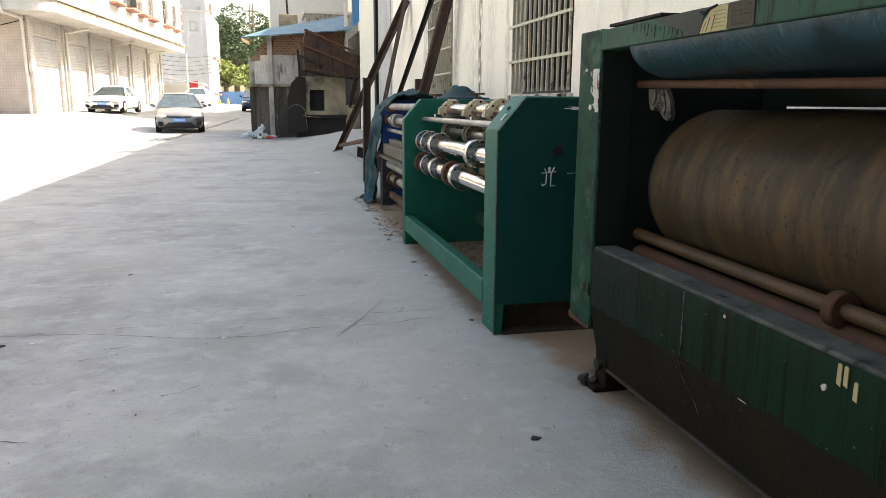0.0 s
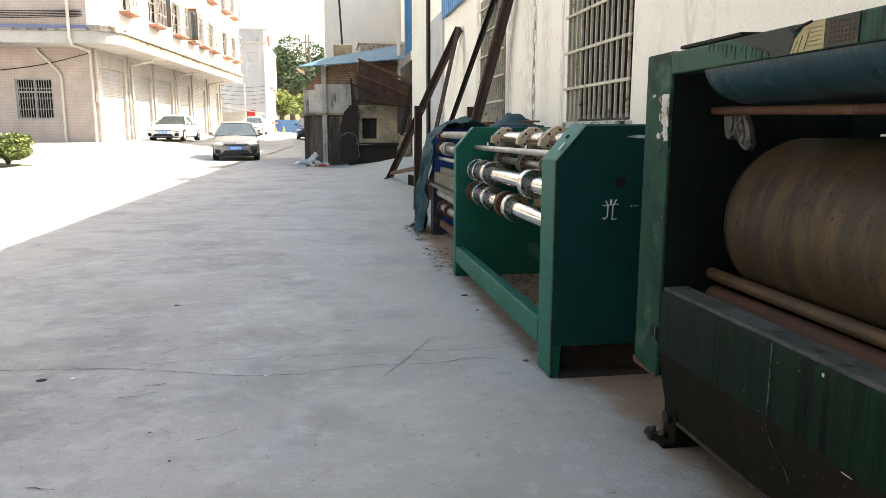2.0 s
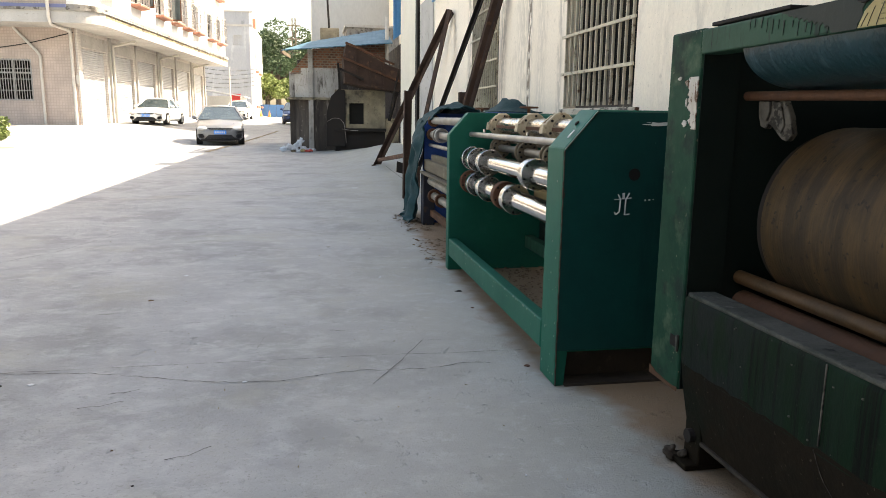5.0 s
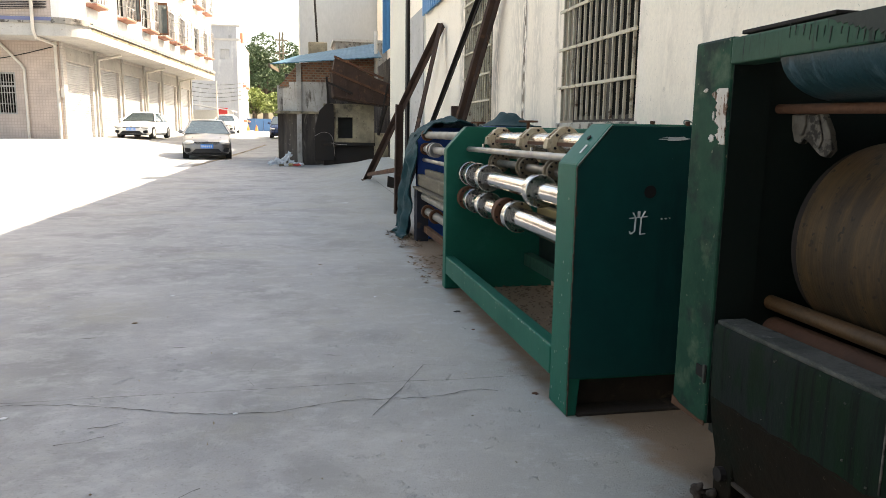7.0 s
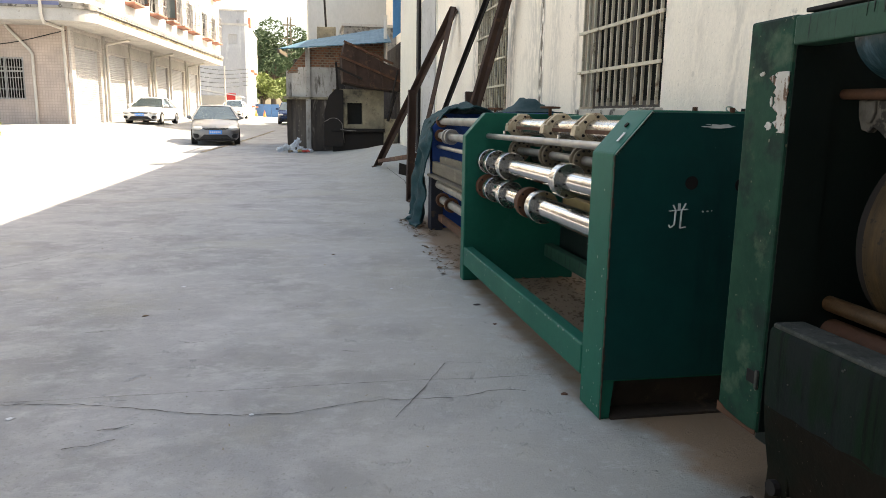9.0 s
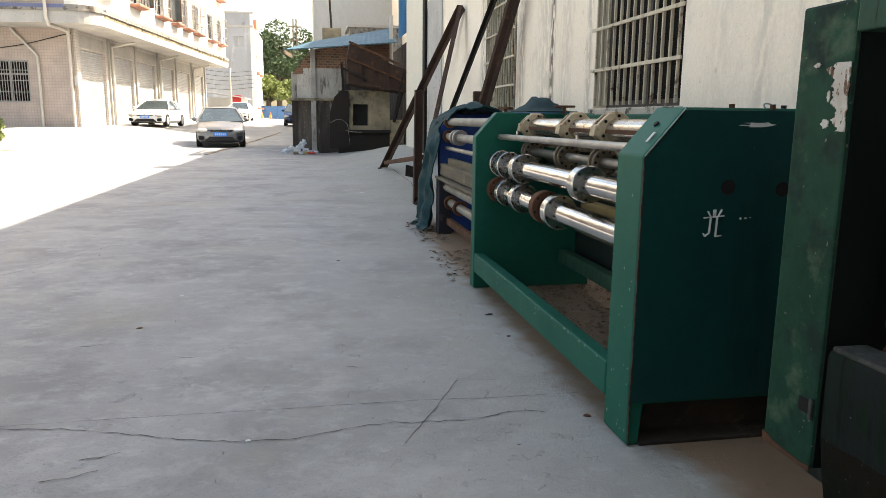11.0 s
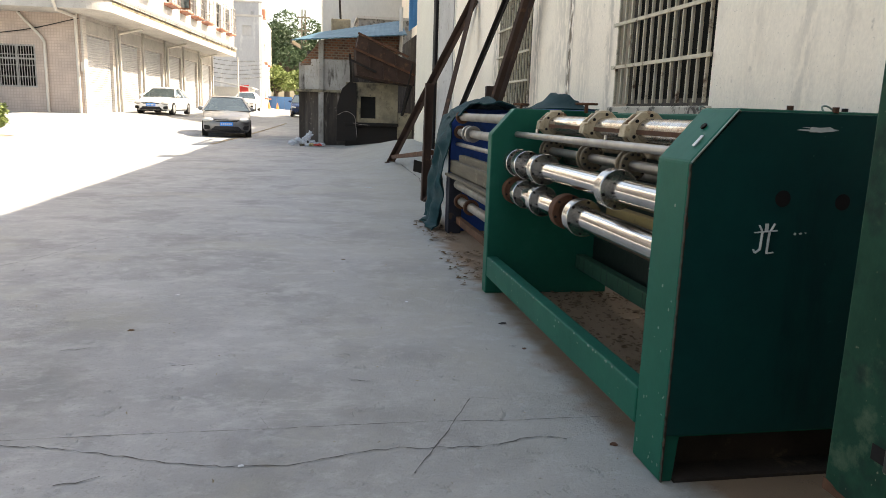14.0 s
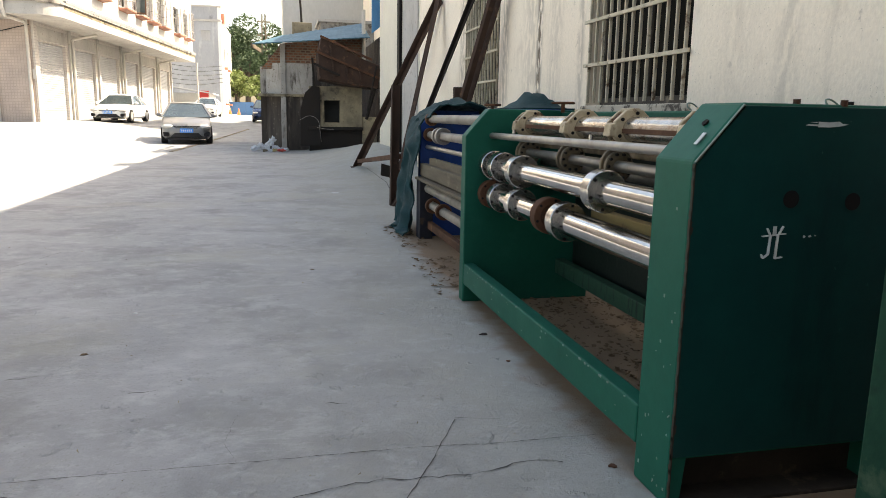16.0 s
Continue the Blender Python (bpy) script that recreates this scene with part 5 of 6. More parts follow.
def leaning_bars():
    bm = angle_bar(B(), (0.88, 10.46, 0.03), (1.385, 6.6, 3.25), 0.055)
    single("steel_bar", bm, M["blackiron"], "dark steel bar leaning against the wall", "steel bar", "bars on the wall")
    t = thing("steel_channel", (0.8, 6.9, 0), "wide rusty steel channel leaning against the wall", "steel bar", "bars on the wall")
    part("web", bar(B(), (0.78, 7.05, 0.05), (1.36, 5.9, 3.1), 0.02, 0.20), M["beam"], t)
    part("flange", bar(B(), (0.74, 6.97, 0.05), (1.32, 5.82, 3.1), 0.08, 0.02), M["beam"], t)
    part("gusset", box(B(), 0.96, 1.10, 6.82, 6.9, 1.36, 1.52, 0.01), M["beam"], t)


leaning_bars()


# ---- boiler shed at the end of the wall ----
def shed():
    t = thing("boiler_shed", (0.1, 22.5, 0), "sooty brick and concrete boiler shed with a blue sheet roof", "shed")
    y0 = 21.5
    part("left_wall", holed(B(), 0, -1.60, -1.42, y0 + 0.5, 27.5, -0.2, 1.72, []), M["darkwall"], t)
    part("left_wall", box(B(), -1.60, -1.42, y0 + 0.5, 27.5, 1.78, 2.62), M["shedwall"], t)
    part("ledge", box(B(), -1.66, 0.0, y0 - 0.10, y0 + 0.55, 1.70, 1.78, 0.01), M["soot"], t)
    prism(fw := B(), [(-1.42, y0 + 0.45), (-0.88, y0), (0.0, y0), (0.0, y0 + 0.2), (-0.82, y0 + 0.2), (-1.42, y0 + 0.68)], 2, -0.2, 1.70)
    part("front_wall", fw, M["darkwall"], t)
    prism(fw := B(), [(-1.42, y0 + 0.45), (-0.88, y0), (0.0, y0), (0.0, y0 + 0.2), (-0.82, y0 + 0.2), (-1.42, y0 + 0.68)], 2, 1.78, 2.72)
    part("front_wall", fw, M["shedwall"], t)
    part("corner_post", box(B(), -0.98, -0.82, y0 - 0.06, y0 + 0.1, -0.1, 3.3, 0.01), M["shedwall"], t, "pale concrete corner post")
    gb = B()
    prism(gb, [(-1.55, 2.55), (-0.98, 2.55), (-0.98, 3.25)], 1, y0 + 0.28, y0 + 0.48)
    part("brick_gable", gb, M["brick"], t, "red brick gable")
    gb = B()
    prism(gb, [(-0.82, 2.72), (1.62, 2.72), (1.62, 3.58), (-0.82, 3.32)], 1, y0 + 0.02, y0 + 0.2)
    part("brick_gable", gb, M["brick"], t, "red brick gable")
    part("right_wall", box(B(), 2.10, 2.30, y0 - 0.1, 27.5, -0.2, 3.6), M["darkwall"], t)
    part("rear_wall", box(B(), -1.42, 1.72, 27.3, 27.5, -0.2, 3.4), M["darkwall"], t)
    part("drain_pipe", tube(B(), (1.60, y0 - 0.1, 2.5), (1.60, y0 - 0.1, 4.4), 0.06, 12), M["pipe"], t, "", True)
    rf = B()
    grid = []
    for k in range(41):
        u = k / 40
        a = Vector((-1.78 + 3.5 * u, y0 - 0.75, 3.20 + 0.32 * u))
        b = Vector((-0.95 + 2.75 * u, 23.6, 3.74 + 0.52 * u))
        w = Vector((0, 0, (0.0, 0.012)[k % 2]))
        grid.append([rf.verts.new(p) for p in (a + w, b + w, b + w - Vector((0, 0, 0.03)), a + w - Vector((0, 0, 0.03)))])
    for p, q in zip(grid, grid[1:]):
        for c in range(4):
            rf.faces.new((p[c], q[c], q[(c + 1) % 4], p[(c + 1) % 4]))
    rf.faces.new(grid[0]), rf.faces.new(grid[-1][::-1])
    part("roof", rf, M["roofsheet"], t, "blue corrugated sheet roof")
    t.location.x -= 0.10
    part("eaves_board", bar(B(), (-1.8, y0 - 0.7, 3.16), (-1.62, 24.5, 3.3), 0.05, 0.12), M["wood"], t)


shed()


def furnace():
    t = thing("furnace", (0.7, 20.9, 0.1), "soot stained concrete furnace block with a square mouth", "furnace")
    y = 20.7
    bm = B()
    holed(bm, 1, y, y + 0.7, -0.10, 1.50, 0.75, 2.02, [(0.34, 0.82, 0.93, 1.60)])
    part("block", bm, M["soot"], t, "scorched pale render")
    part("step_block", box(B(), 1.50, 1.96, y + 0.02, y + 0.7, 0.1, 1.12, 0.03), M["soot"], t)
    part("mouth", box(B(), 0.30, 0.86, y + 0.35, y + 0.6, 0.9, 1.64), M["dark"], t, "black furnace mouth")
    part("ash_pit", box(B(), -0.12, 1.52, y + 0.05, y + 0.72, 0.0, 0.76), M["blackiron"], t, "blackened base")
    part("sill", box(B(), -0.16, 1.52, y - 0.12, y + 0.1, 0.70, 0.80, 0.01), M["blackiron"], t)
    part("black_door", prism(B(), [(-0.40, 0.22), (-0.38, 1.30), (-0.24, 1.80), (-0.02, 2.02), (0.20, 2.00), (0.22, 1.40), (0.20, 0.22)], 1, y - 0.08, y - 0.02, 0.005), M["blackiron"], t, "sooty iron flap")
    part("wire", curve_tube("w", [(-0.4, y - 0.2, 1.0), (-0.1, y - 0.22, 1.12), (0.12, y - 0.25, 1.0), (0.18, y - 0.28, 0.72), (0.22, y - 0.3, 0.35)], 0.005), M["shedwall"], t)
    part("wire", curve_tube("w", [(0.1, y - 0.28, 0.78), (0.35, y - 0.28, 0.74), (0.6, y - 0.28, 0.73)], 0.006), M["shedwall"], t)
    t.location.x -= 0.13
    h = thing("coal_hopper", (1.0, 20.4, 2.0), "rusty tilted steel coal hopper above the furnace", "hopper")
    a = B()
    prism(a, [(0.28, 3.38), (0.18, 2.95), (0.22, 2.20), (1.10, 2.02), (1.92, 1.95), (2.02, 2.62), (1.60, 2.75)], 1, 19.9, 21.2, 0.02)
    part("bin", a, M["beam"], h, "dark rusted bin")
    for p, q in (((0.10, 2.98), (2.0, 2.24)), ((0.25, 3.40), (1.75, 2.78))):
        part("rib", bar(B(), (p[0], 19.86, p[1]), (q[0], 19.86, q[1]), 0.10, 0.06), M["rust"], h)
    part("rib", bar(B(), (0.05, 19.84, 2.62), (0.80, 19.84, 2.30), 0.09, 0.06), M["blackiron"], h)
    for u in (0.55, 0.95, 1.35):
        part("rib", bar(B(), (u, 19.87, 3.28 - 0.42 * (u - 0.28)), (u + 0.10, 19.87, 2.12), 0.05, 0.05), M["beam"], h)
    part("rib", bar(B(), (0.24, 19.85, 2.24), (1.9, 19.85, 1.99), 0.06, 0.05), M["beam"], h)
    part("tie_rod", tube(B(), (1.88, 19.80, 2.60), (1.62, 19.9, 1.30), 0.03, 8), M["blackiron"], h)
    part("leg", bar(B(), (0.03, 20.2, 2.8), (0.10, 20.6, 2.02), 0.06, 0.06), M["blackiron"], h)
    part("leg", bar(B(), (1.98, 20.0, 2.4), (1.66, 20.5, 1.05), 0.07, 0.07), M["blackiron"], h)
    h.location.x -= 0.18
    part("mouth_plate", box(B(), 1.62, 1.96, 19.92, 20.0, 1.95, 2.6, 0.01), M["blackiron"], h)


furnace()


def blue_cladding():
    bm = B()
    for k in range(6):
        x = 1.24 + k * 0.055
        prism(bm, [(x, 3.24 + k * 0.045), (x + 0.055, 3.24 + (k + 1) * 0.045), (x + 0.055, 6.8), (x, 6.8)], 1, 17.2 + 0.02 * (k % 2), 17.25 + 0.02 * (k % 2))
    box(bm, 1.40, 1.62, 16.55, 17.25, 6.5, 6.8)
    single("blue_cladding", bm, M["bluesheet"], "blue corrugated cladding sheet hung from the hall", "cladding")


blue_cladding()


def rubbish():
    t = thing("rubbish_bags", (-1.40, 20.95, ground_z(-1.40, 20.95)), "heap of torn white plastic bags and litter", "rubbish", rz=0)
    rnd = random.Random(5)
    for k, (x, z, sx, sz, tilt) in enumerate(((-0.48, 0.0, 0.24, 0.15, 0.2), (-0.30, 0.02, 0.22, 0.18, -0.3), (-0.10, 0.03, 0.20, 0.26, 0.5), (0.02, 0.14, 0.17, 0.26, 0.35), (0.14, 0.0, 0.2, 0.15, -0.2), (0.30, 0.0, 0.2, 0.10, 0.1))):
        bm = B()
        bmesh.ops.create_icosphere(bm, subdivisions=3, radius=0.5)
        for v in bm.verts:
            f = 1 + 0.75 * noise.noise(v.co * 4.5 + Vector((k * 9, 0, 0))) + 0.45 * noise.noise(v.co * 11 + Vector((0, k * 3, 0)))
            v.co = Vector((v.co.x * sx * f + v.co.z * sz * tilt, v.co.y * 0.2 * f, v.co.z * sz * f))
        lo = min(v.co.z for v in bm.verts)
        bmesh.ops.translate(bm, verts=bm.verts, vec=(x, rnd.uniform(-0.1, 0.15), z - lo))
        part("bag", bm, M["bag"], t, "crumpled white plastic bag")
    for k, (x, m2) in enumerate(((-0.02, "bag"), (0.10, "yellow"), (0.22, "redbag"), (0.34, "redbag"), (0.44, "bag"), (-0.20, "wood"))):
        bm = B()
        bmesh.ops.create_icosphere(bm, subdivisions=2, radius=0.075)
        for v in bm.verts:
            v.co *= 1 + 0.9 * noise.noise(v.co * 20 + Vector((k * 5, 0, 0)))
            v.co.z *= 0.6
        lo = min(v.co.z for v in bm.verts)
        bmesh.ops.translate(bm, verts=bm.verts, vec=(x, -0.28 + rnd.uniform(-0.06, 0.06), -lo))
        part("wrapper", bm, M[m2], t)


rubbish()
# ---- parked cars ----
def car(x, y, rz, paint, label, height=1.45, width=1.74, length=4.5, suv=False):
    """A car in its own axes: nose to -y, wheels on z 0."""
    t = thing("car", (x, y, ground_z(x, y)), label, "car", "parked cars", rz=rz)
    hw, hl = width / 2, length / 2
    # stations along the length: y, half width, sill height, bonnet or belt height
    st = [(-hl, 0.60, 0.30, 0.56), (-hl + 0.08, 0.78, 0.22, 0.66), (-hl + 0.35, 0.94, 0.18, 0.74), (-hl + 0.9, 0.99, 0.17, 0.86), (-hl + 1.30, 1.0, 0.17, 0.93),
          (-0.4, 1.0, 0.17, 0.95), (0.5, 1.0, 0.17, 0.96), (1.2, 1.0, 0.18, 0.98), (hl - 0.5, 0.97, 0.2, 0.99), (hl - 0.1, 0.86, 0.26, 0.96), (hl, 0.74, 0.34, 0.86)]
    k = height / 1.45
    bm, rows = B(), []
    for yy, w, zl, zh in st:
        w *= hw
        zh *= k
        sec = [(w * 0.88, zl), (w, zl + 0.10), (w, zl + (zh - zl) * 0.55), (w * 0.97, zh - 0.06), (w * 0.86, zh), (0, zh + 0.03)]
        pts = [(a, b) for a, b in sec] + [(-a, b) for a, b in reversed(sec[:-1])]
        rows.append([bm.verts.new((a, yy, b)) for a, b in pts])
    n = len(rows[0])
    for r, s in zip(rows, rows[1:]):
        for j in range(n):
            bm.faces.new((r[j], r[(j + 1) % n], s[(j + 1) % n], s[j]))
    bm.faces.new(rows[0]), bm.faces.new(rows[-1][::-1])
    body = part("body", bm, paint, t, "", True)
    # cabin: glass volume with a painted roof and pillars
    back = hl - 0.15 if suv else hl - 0.75
    zt = height
    cab = [(-hl + 1.15, 0.86, 0.90 * k), (-0.20 - (0.2 if suv else 0.0), 0.58, zt - 0.05), (0.2, 0.60, zt), (0.9, 0.59, zt - 0.03), (back - 0.40, 0.57, zt - 0.12), (back, 0.80, 0.97 * k)]
    g = B()
    lo = [g.verts.new((s * 0.86 * hw / 0.87, yy, 0.93 * k)) for s in (1, -1) for yy in (cab[0][0], back)]
    hi = [g.verts.new((s * cab[i][1] * hw / 0.87, cab[i][0], cab[i][2])) for s in (1, -1) for i in (1, 4)]
    corners = [v.co.copy() for v in lo + hi]
    g.free()
    for nm, f in (("side_window", (0, 1, 5, 4)), ("side_window", (2, 3, 7, 6)), ("windscreen", (0, 2, 6, 4)), ("rear_window", (1, 3, 7, 5))):
        g = B()
        mid = Vector((0, 0.3, 1.1))
        a = [g.verts.new(corners[i]) for i in f]
        z = [g.verts.new(mid + (corners[i] - mid) * 0.97) for i in f]
        g.faces.new(a), g.faces.new(z[::-1])
        for i in range(4):
            g.faces.new((a[i], z[i], z[(i + 1) % 4], a[(i + 1) % 4]))
        part(nm, g, M["carglass"], t, "dark tinted glass")
    r = B()
    rows = []
    for yy, w, z in cab[1:5]:
        w = w * hw / 0.87
        rows.append([r.verts.new(p) for p in ((w + 0.02, yy, z - 0.03), (w - 0.05, yy, z + 0.012), (0, yy, z + 0.035), (-w + 0.05, yy, z + 0.012), (-w - 0.02, yy, z - 0.03))])
    for a, b in zip(rows, rows[1:]):
        for j in range(4):
            r.faces.new((a[j], a[j + 1], b[j + 1], b[j]))
    part("roof", r, paint, t, "", True).modifiers.new("thick", "SOLIDIFY").thickness = 0.03
    for s in (1, -1):
        w1, w0 = cab[1][1] * hw / 0.87, 0.86 * hw / 0.87
        part("pillar", bar(B(), (s * w0, cab[0][0], 0.92 * k), (s * (w1 + 0.005), cab[1][0], zt - 0.05), 0.06, 0.05), paint, t)
        part("pillar", bar(B(), (s * w0, 0.35, 0.94 * k), (s * (0.60 * hw / 0.87 + 0.01), 0.35, zt - 0.04), 0.05, 0.08), paint, t)
        part("pillar", bar(B(), (s * w0, back, 0.95 * k), (s * (cab[4][1] * hw / 0.87 + 0.01), cab[4][0], zt - 0.10), 0.10, 0.12), paint, t)
        m = B()
        bmesh.ops.create_icosphere(m, subdivisions=2, radius=0.11, matrix=Matrix.Translation((s * (hw + 0.07), -hl + 1.45, 1.0 * k)) @ Matrix.Diagonal((1, 0.6, 0.7, 1)))
        part("mirror", m, paint, t, "", True)
        h = B()
        bmesh.ops.create_icosphere(h, subdivisions=3, radius=0.2, matrix=Matrix.Translation((s * hw * 0.72, -hl + 0.17, 0.60 * k)) @ Matrix.Diagonal((1.1, 1.15, 0.44, 1)))
        part("headlight", h, M["lamp"], t, "clear headlight", True)
        f = B()
        tube(f, (s * hw * 0.74, -hl + 0.12, 0.33), (s * hw * 0.74, -hl - 0.0, 0.33), 0.07, 14)
        part("fog_lamp", f, M["trim"], t)
        for yy in (-hl + 0.85, hl - 0.95):
            wh = part("wheel", tube(B(), (s * (hw - 0.20), yy, 0.31), (s * (hw + 0.005), yy, 0.31), 0.31, 28), M["tyre"], t, "black tyre", True)
            part("rim", tube(B(), (s * (hw - 0.02), yy, 0.31), (s * (hw + 0.012), yy, 0.31), 0.2, 20), M["lamp"], wh, "", True)
    q = hw / 0.87
    gr = part("grille", prism(B(), [(-0.46 * q, 0.625 * k), (0.46 * q, 0.625 * k), (0.36 * q, 0.545 * k), (-0.36 * q, 0.545 * k)], 1, -hl - 0.014, -hl + 0.12, 0.006), M["trim"], t)
    part("grille_bar", box(B(), -0.40 * q, 0.40 * q, -hl - 0.022, -hl - 0.010, 0.580 * k, 0.592 * k, 0.003), M["lamp"], gr)
    part("lower_grille", prism(B(), [(-0.40 * q, 0.385), (0.40 * q, 0.385), (0.56 * q, 0.235), (-0.56 * q, 0.235)], 1, -hl - 0.014, -hl + 0.14, 0.006), M["trim"], t)
    for sx in (1, -1):
        part("fog_lamp_pocket", prism(B(), [(sx * 0.60 * q, 0.40), (sx * 0.78 * q, 0.42), (sx * 0.76 * q, 0.27), (sx * 0.64 * q, 0.27)], 1, -hl + 0.0, -hl + 0.22, 0.005), M["trim"], t)
        part("wing_edge", box(B(), sx * 0.50 * q - 0.006, sx * 0.50 * q + 0.006, -hl + 0.35, -hl + 1.2, 0.775 * k, 0.80 * k), paint, t)
    part("bumper_lip", box(B(), -hw * 0.8, hw * 0.8, -hl + 0.02, -hl + 0.3, 0.16, 0.21, 0.01), M["trim"], t)
    part("badge", box(B(), -0.05, 0.05, -hl - 0.02, -hl, 0.63 * k, 0.69 * k, 0.01), M["lamp"], t)
    pl = part("number_plate", box(B(), -0.22, 0.22, -hl - 0.025, -hl - 0.011, 0.40, 0.54, 0.003), M["plate"], t, "blue number plate")
    ch = B()
    for j in range(6):
        box(ch, -0.19 + j * 0.065, -0.15 + j * 0.065, -hl - 0.028, -hl - 0.025, 0.435, 0.505)
    part("print", ch, M["white"], pl)
    return t


car(-4.55, 27.0, 6, M["silver"], "silver grey saloon car with a blue number plate", 1.45, 1.72, 4.5)
car(-9.08, 38.4, -6, M["whitecar"], "white hatchback car parked in front of the shutters", 1.36, 1.76, 4.4)
car(-2.2, 54.5, 0, M["navycar"], "dark navy car parked beside the lane", 1.62, 1.80, 4.6, True)
car(-6.9, 60.5, -3, M["whitecar"], "white car parked at the end of the flats", 1.5, 1.74, 4.4)


# ---- apartment building over shuttered shops ----
def flats():
    t = thing("apartment_building", (-11.4, 32.8, 0.62), "pale tiled apartment building above a row of roller shutters", "building", rz=-5.3)
    L, H = 24.4, 15.5
    doors = [(0.45 + 4.0 * k, 3.72 + 4.0 * k, -0.6, 3.5) for k in range(6)]
    part("shop_wall", holed(B(), 0, -0.3, 0.0, 0.3, L, -0.9, 4.3, doors), M["tile_side"], t)
    part("end_wall", holed(B(), 1, 0.0, 0.3, -16, 0.0, -0.9, 4.3, [(-3.62, -1.95, 1.08, 2.92)]), M["tile"], t, "pale beige tiled wall")
    part("rear_wall", box(B(), -16, -15.7, 0.3, L, -0.9, 4.3), M["whitewall"], t)
    part("far_wall", box(B(), -16, 0, L, L + 0.3, -0.9, 4.3), M["whitewall"], t)
    for k, (a, b, _, z1) in enumerate(doors):
        s = B()
        prof = [(-0.20, 3.7), (-0.20, -0.5)]
        for j in range(42):
            z = -0.5 + j * 0.1
            prof += [(-0.16, z), (-0.135, z + 0.03), (-0.135, z + 0.07)]
        prism(s, prof + [(-0.16, 3.7)], 1, a, b)
        part("roller_shutter", s, M["shutter"], t, "closed grey roller shutter")
        part("shutter_box", box(B(), -0.01, 0.05, a - 0.1, b + 0.1, z1 + 0.06, z1 + 0.62, 0.01), M["slab"], t)
    for k in range(7):
        y = 0.3 + 4.0 * k - (0.15 if k else 0.0)
        part("pier", box(B(), 0.002, 0.10, y - 0.11 if k else 0.02, y + 0.13, -0.9, 4.3, 0.01), M["slab" if k else "tile_side"], t)
        if k % 2:
            part("drain_pipe", tube(B(), (0.18, y + 0.1, -0.5), (0.18, y + 0.1, 3.9), 0.06, 10), M["pipe"], t, "", True)
            part("drain_pipe", tube(B(), (0.18, y + 0.1, 3.9), (1.3, y + 0.1, 4.15), 0.06, 10), M["pipe"], t, "", True)
    # slab with rounded corner
    r, ox, oy = 1.1, 1.75, -2.0
    def outline(grow):
        pts = [(-16, oy - grow)]
        for j in range(9):
            a = -math.pi / 2 + j / 8 * math.pi / 2
            pts.append((ox - r + (r + grow) * math.cos(a), oy + r + (r + grow) * math.sin(a)))
        return pts + [(ox + grow, L + 0.3), (-16, L + 0.3)]
    part("floor_slab", prism(B(), outline(0.0), 2, 4.3, 4.86), M["slab"], t, "stained cantilevered floor slab")
    part("slab_edge", prism(B(), outline(0.08), 2, 4.80, 4.90), M["fascia"], t)
    part("slab_kerb", prism(B(), outline(0.0), 2, 4.902, 5.052), M["fascia"], t)
    part("blue_band", box(B(), -16, 0.55, oy - 0.03, oy + 0.3, 4.90, 5.05), M["blueband"], t, "blue painted band")
    for z0, z1, mm in ((4.64, 4.78, "soot"), (4.90, 4.98, "greywall")):
        part("weathered_strip", box(B(), ox - 0.02, ox + 0.012 + (0.08 if z0 > 4.8 else 0), -0.9, L + 0.3, z0, z1), M[mm], t, "dark weathered strip along the slab edge")
    # upper storeys
    wins = [(-0.9, 1.3), (3.0, 1.4), (6.9, 1.5), (9.9, 1.2), (12.3, 1.3), (14.8, 1.5), (18.8, 1.6), (21.8, 1.4)]
    hs = [(y, y + w, z, z + 1.65) for y, w in wins for z in (5.95, 9.15, 12.35)]
    xs = ox - 0.12
    part("street_wall", holed(B(), 0, xs - 0.3, xs, -0.8, L + 0.2, 5.05, H, hs), M["whitewall"], t, "white rendered street wall")
    crn = B()
    pts = []
    for j in range(7):
        a = -math.pi / 2 + j / 6 * math.pi / 2
        pts.append((xs - r + r * math.cos(a), -0.8 + r * math.sin(a) - 0.0))
    prism(crn, [(xs - r, -1.9 + 0.3), *pts, (xs - 0.3, -0.8)], 2, 5.05, H)
    part("corner_wall", crn, M["whitewall"], t)
    part("end_upper_wall", holed(B(), 1, -1.9, -1.6, -16, xs - r, 5.05, H, []), M["tile"], t, "pale tiled upper wall")
    part("flat_roof", box(B(), -16, xs, -1.6, L + 0.2, H - 0.2, H - 0.002), M["slab"], t)
    part("rear_upper_wall", box(B(), -16, -15.7, -1.6, L + 0.2, 5.05, H - 0.21), M["whitewall"], t)
    part("far_upper_wall", box(B(), -15.7, xs - 0.3, L - 0.1, L + 0.2, 5.05, H - 0.21), M["whitewall"], t)
    for i, (y, w) in enumerate(wins):
        for j, z in enumerate((5.95, 9.15, 12.35)):
            h = w / 2
            f = holed(B(), 0, xs - 0.2, xs - 0.14, y, y + w, z, z + 1.65, [(y + 0.06 + q * (h - 0.03), y + h - 0.03 + q * (h - 0.03), za, zb) for q in (0, 1) for za, zb in ((z + 0.06, z + 1.0), (z + 1.06, z + 1.59))])
            win = part("window", f, M["shutter"], t)
            part("pane", box(B(), xs - 0.175, xs - 0.165, y + 0.05, y + w - 0.05, z + 0.05, z + 1.6), M["pane"], win)
            if j < 2:
                def lattice(c, axis, lo, hi, u0, u1, n):
                    """Bars n to a side and four rails, as one sheet of square section."""
                    step, rails = (u1 - u0) / n, (z - 0.1, z + 0.4, z + 1.1, z + 1.7)
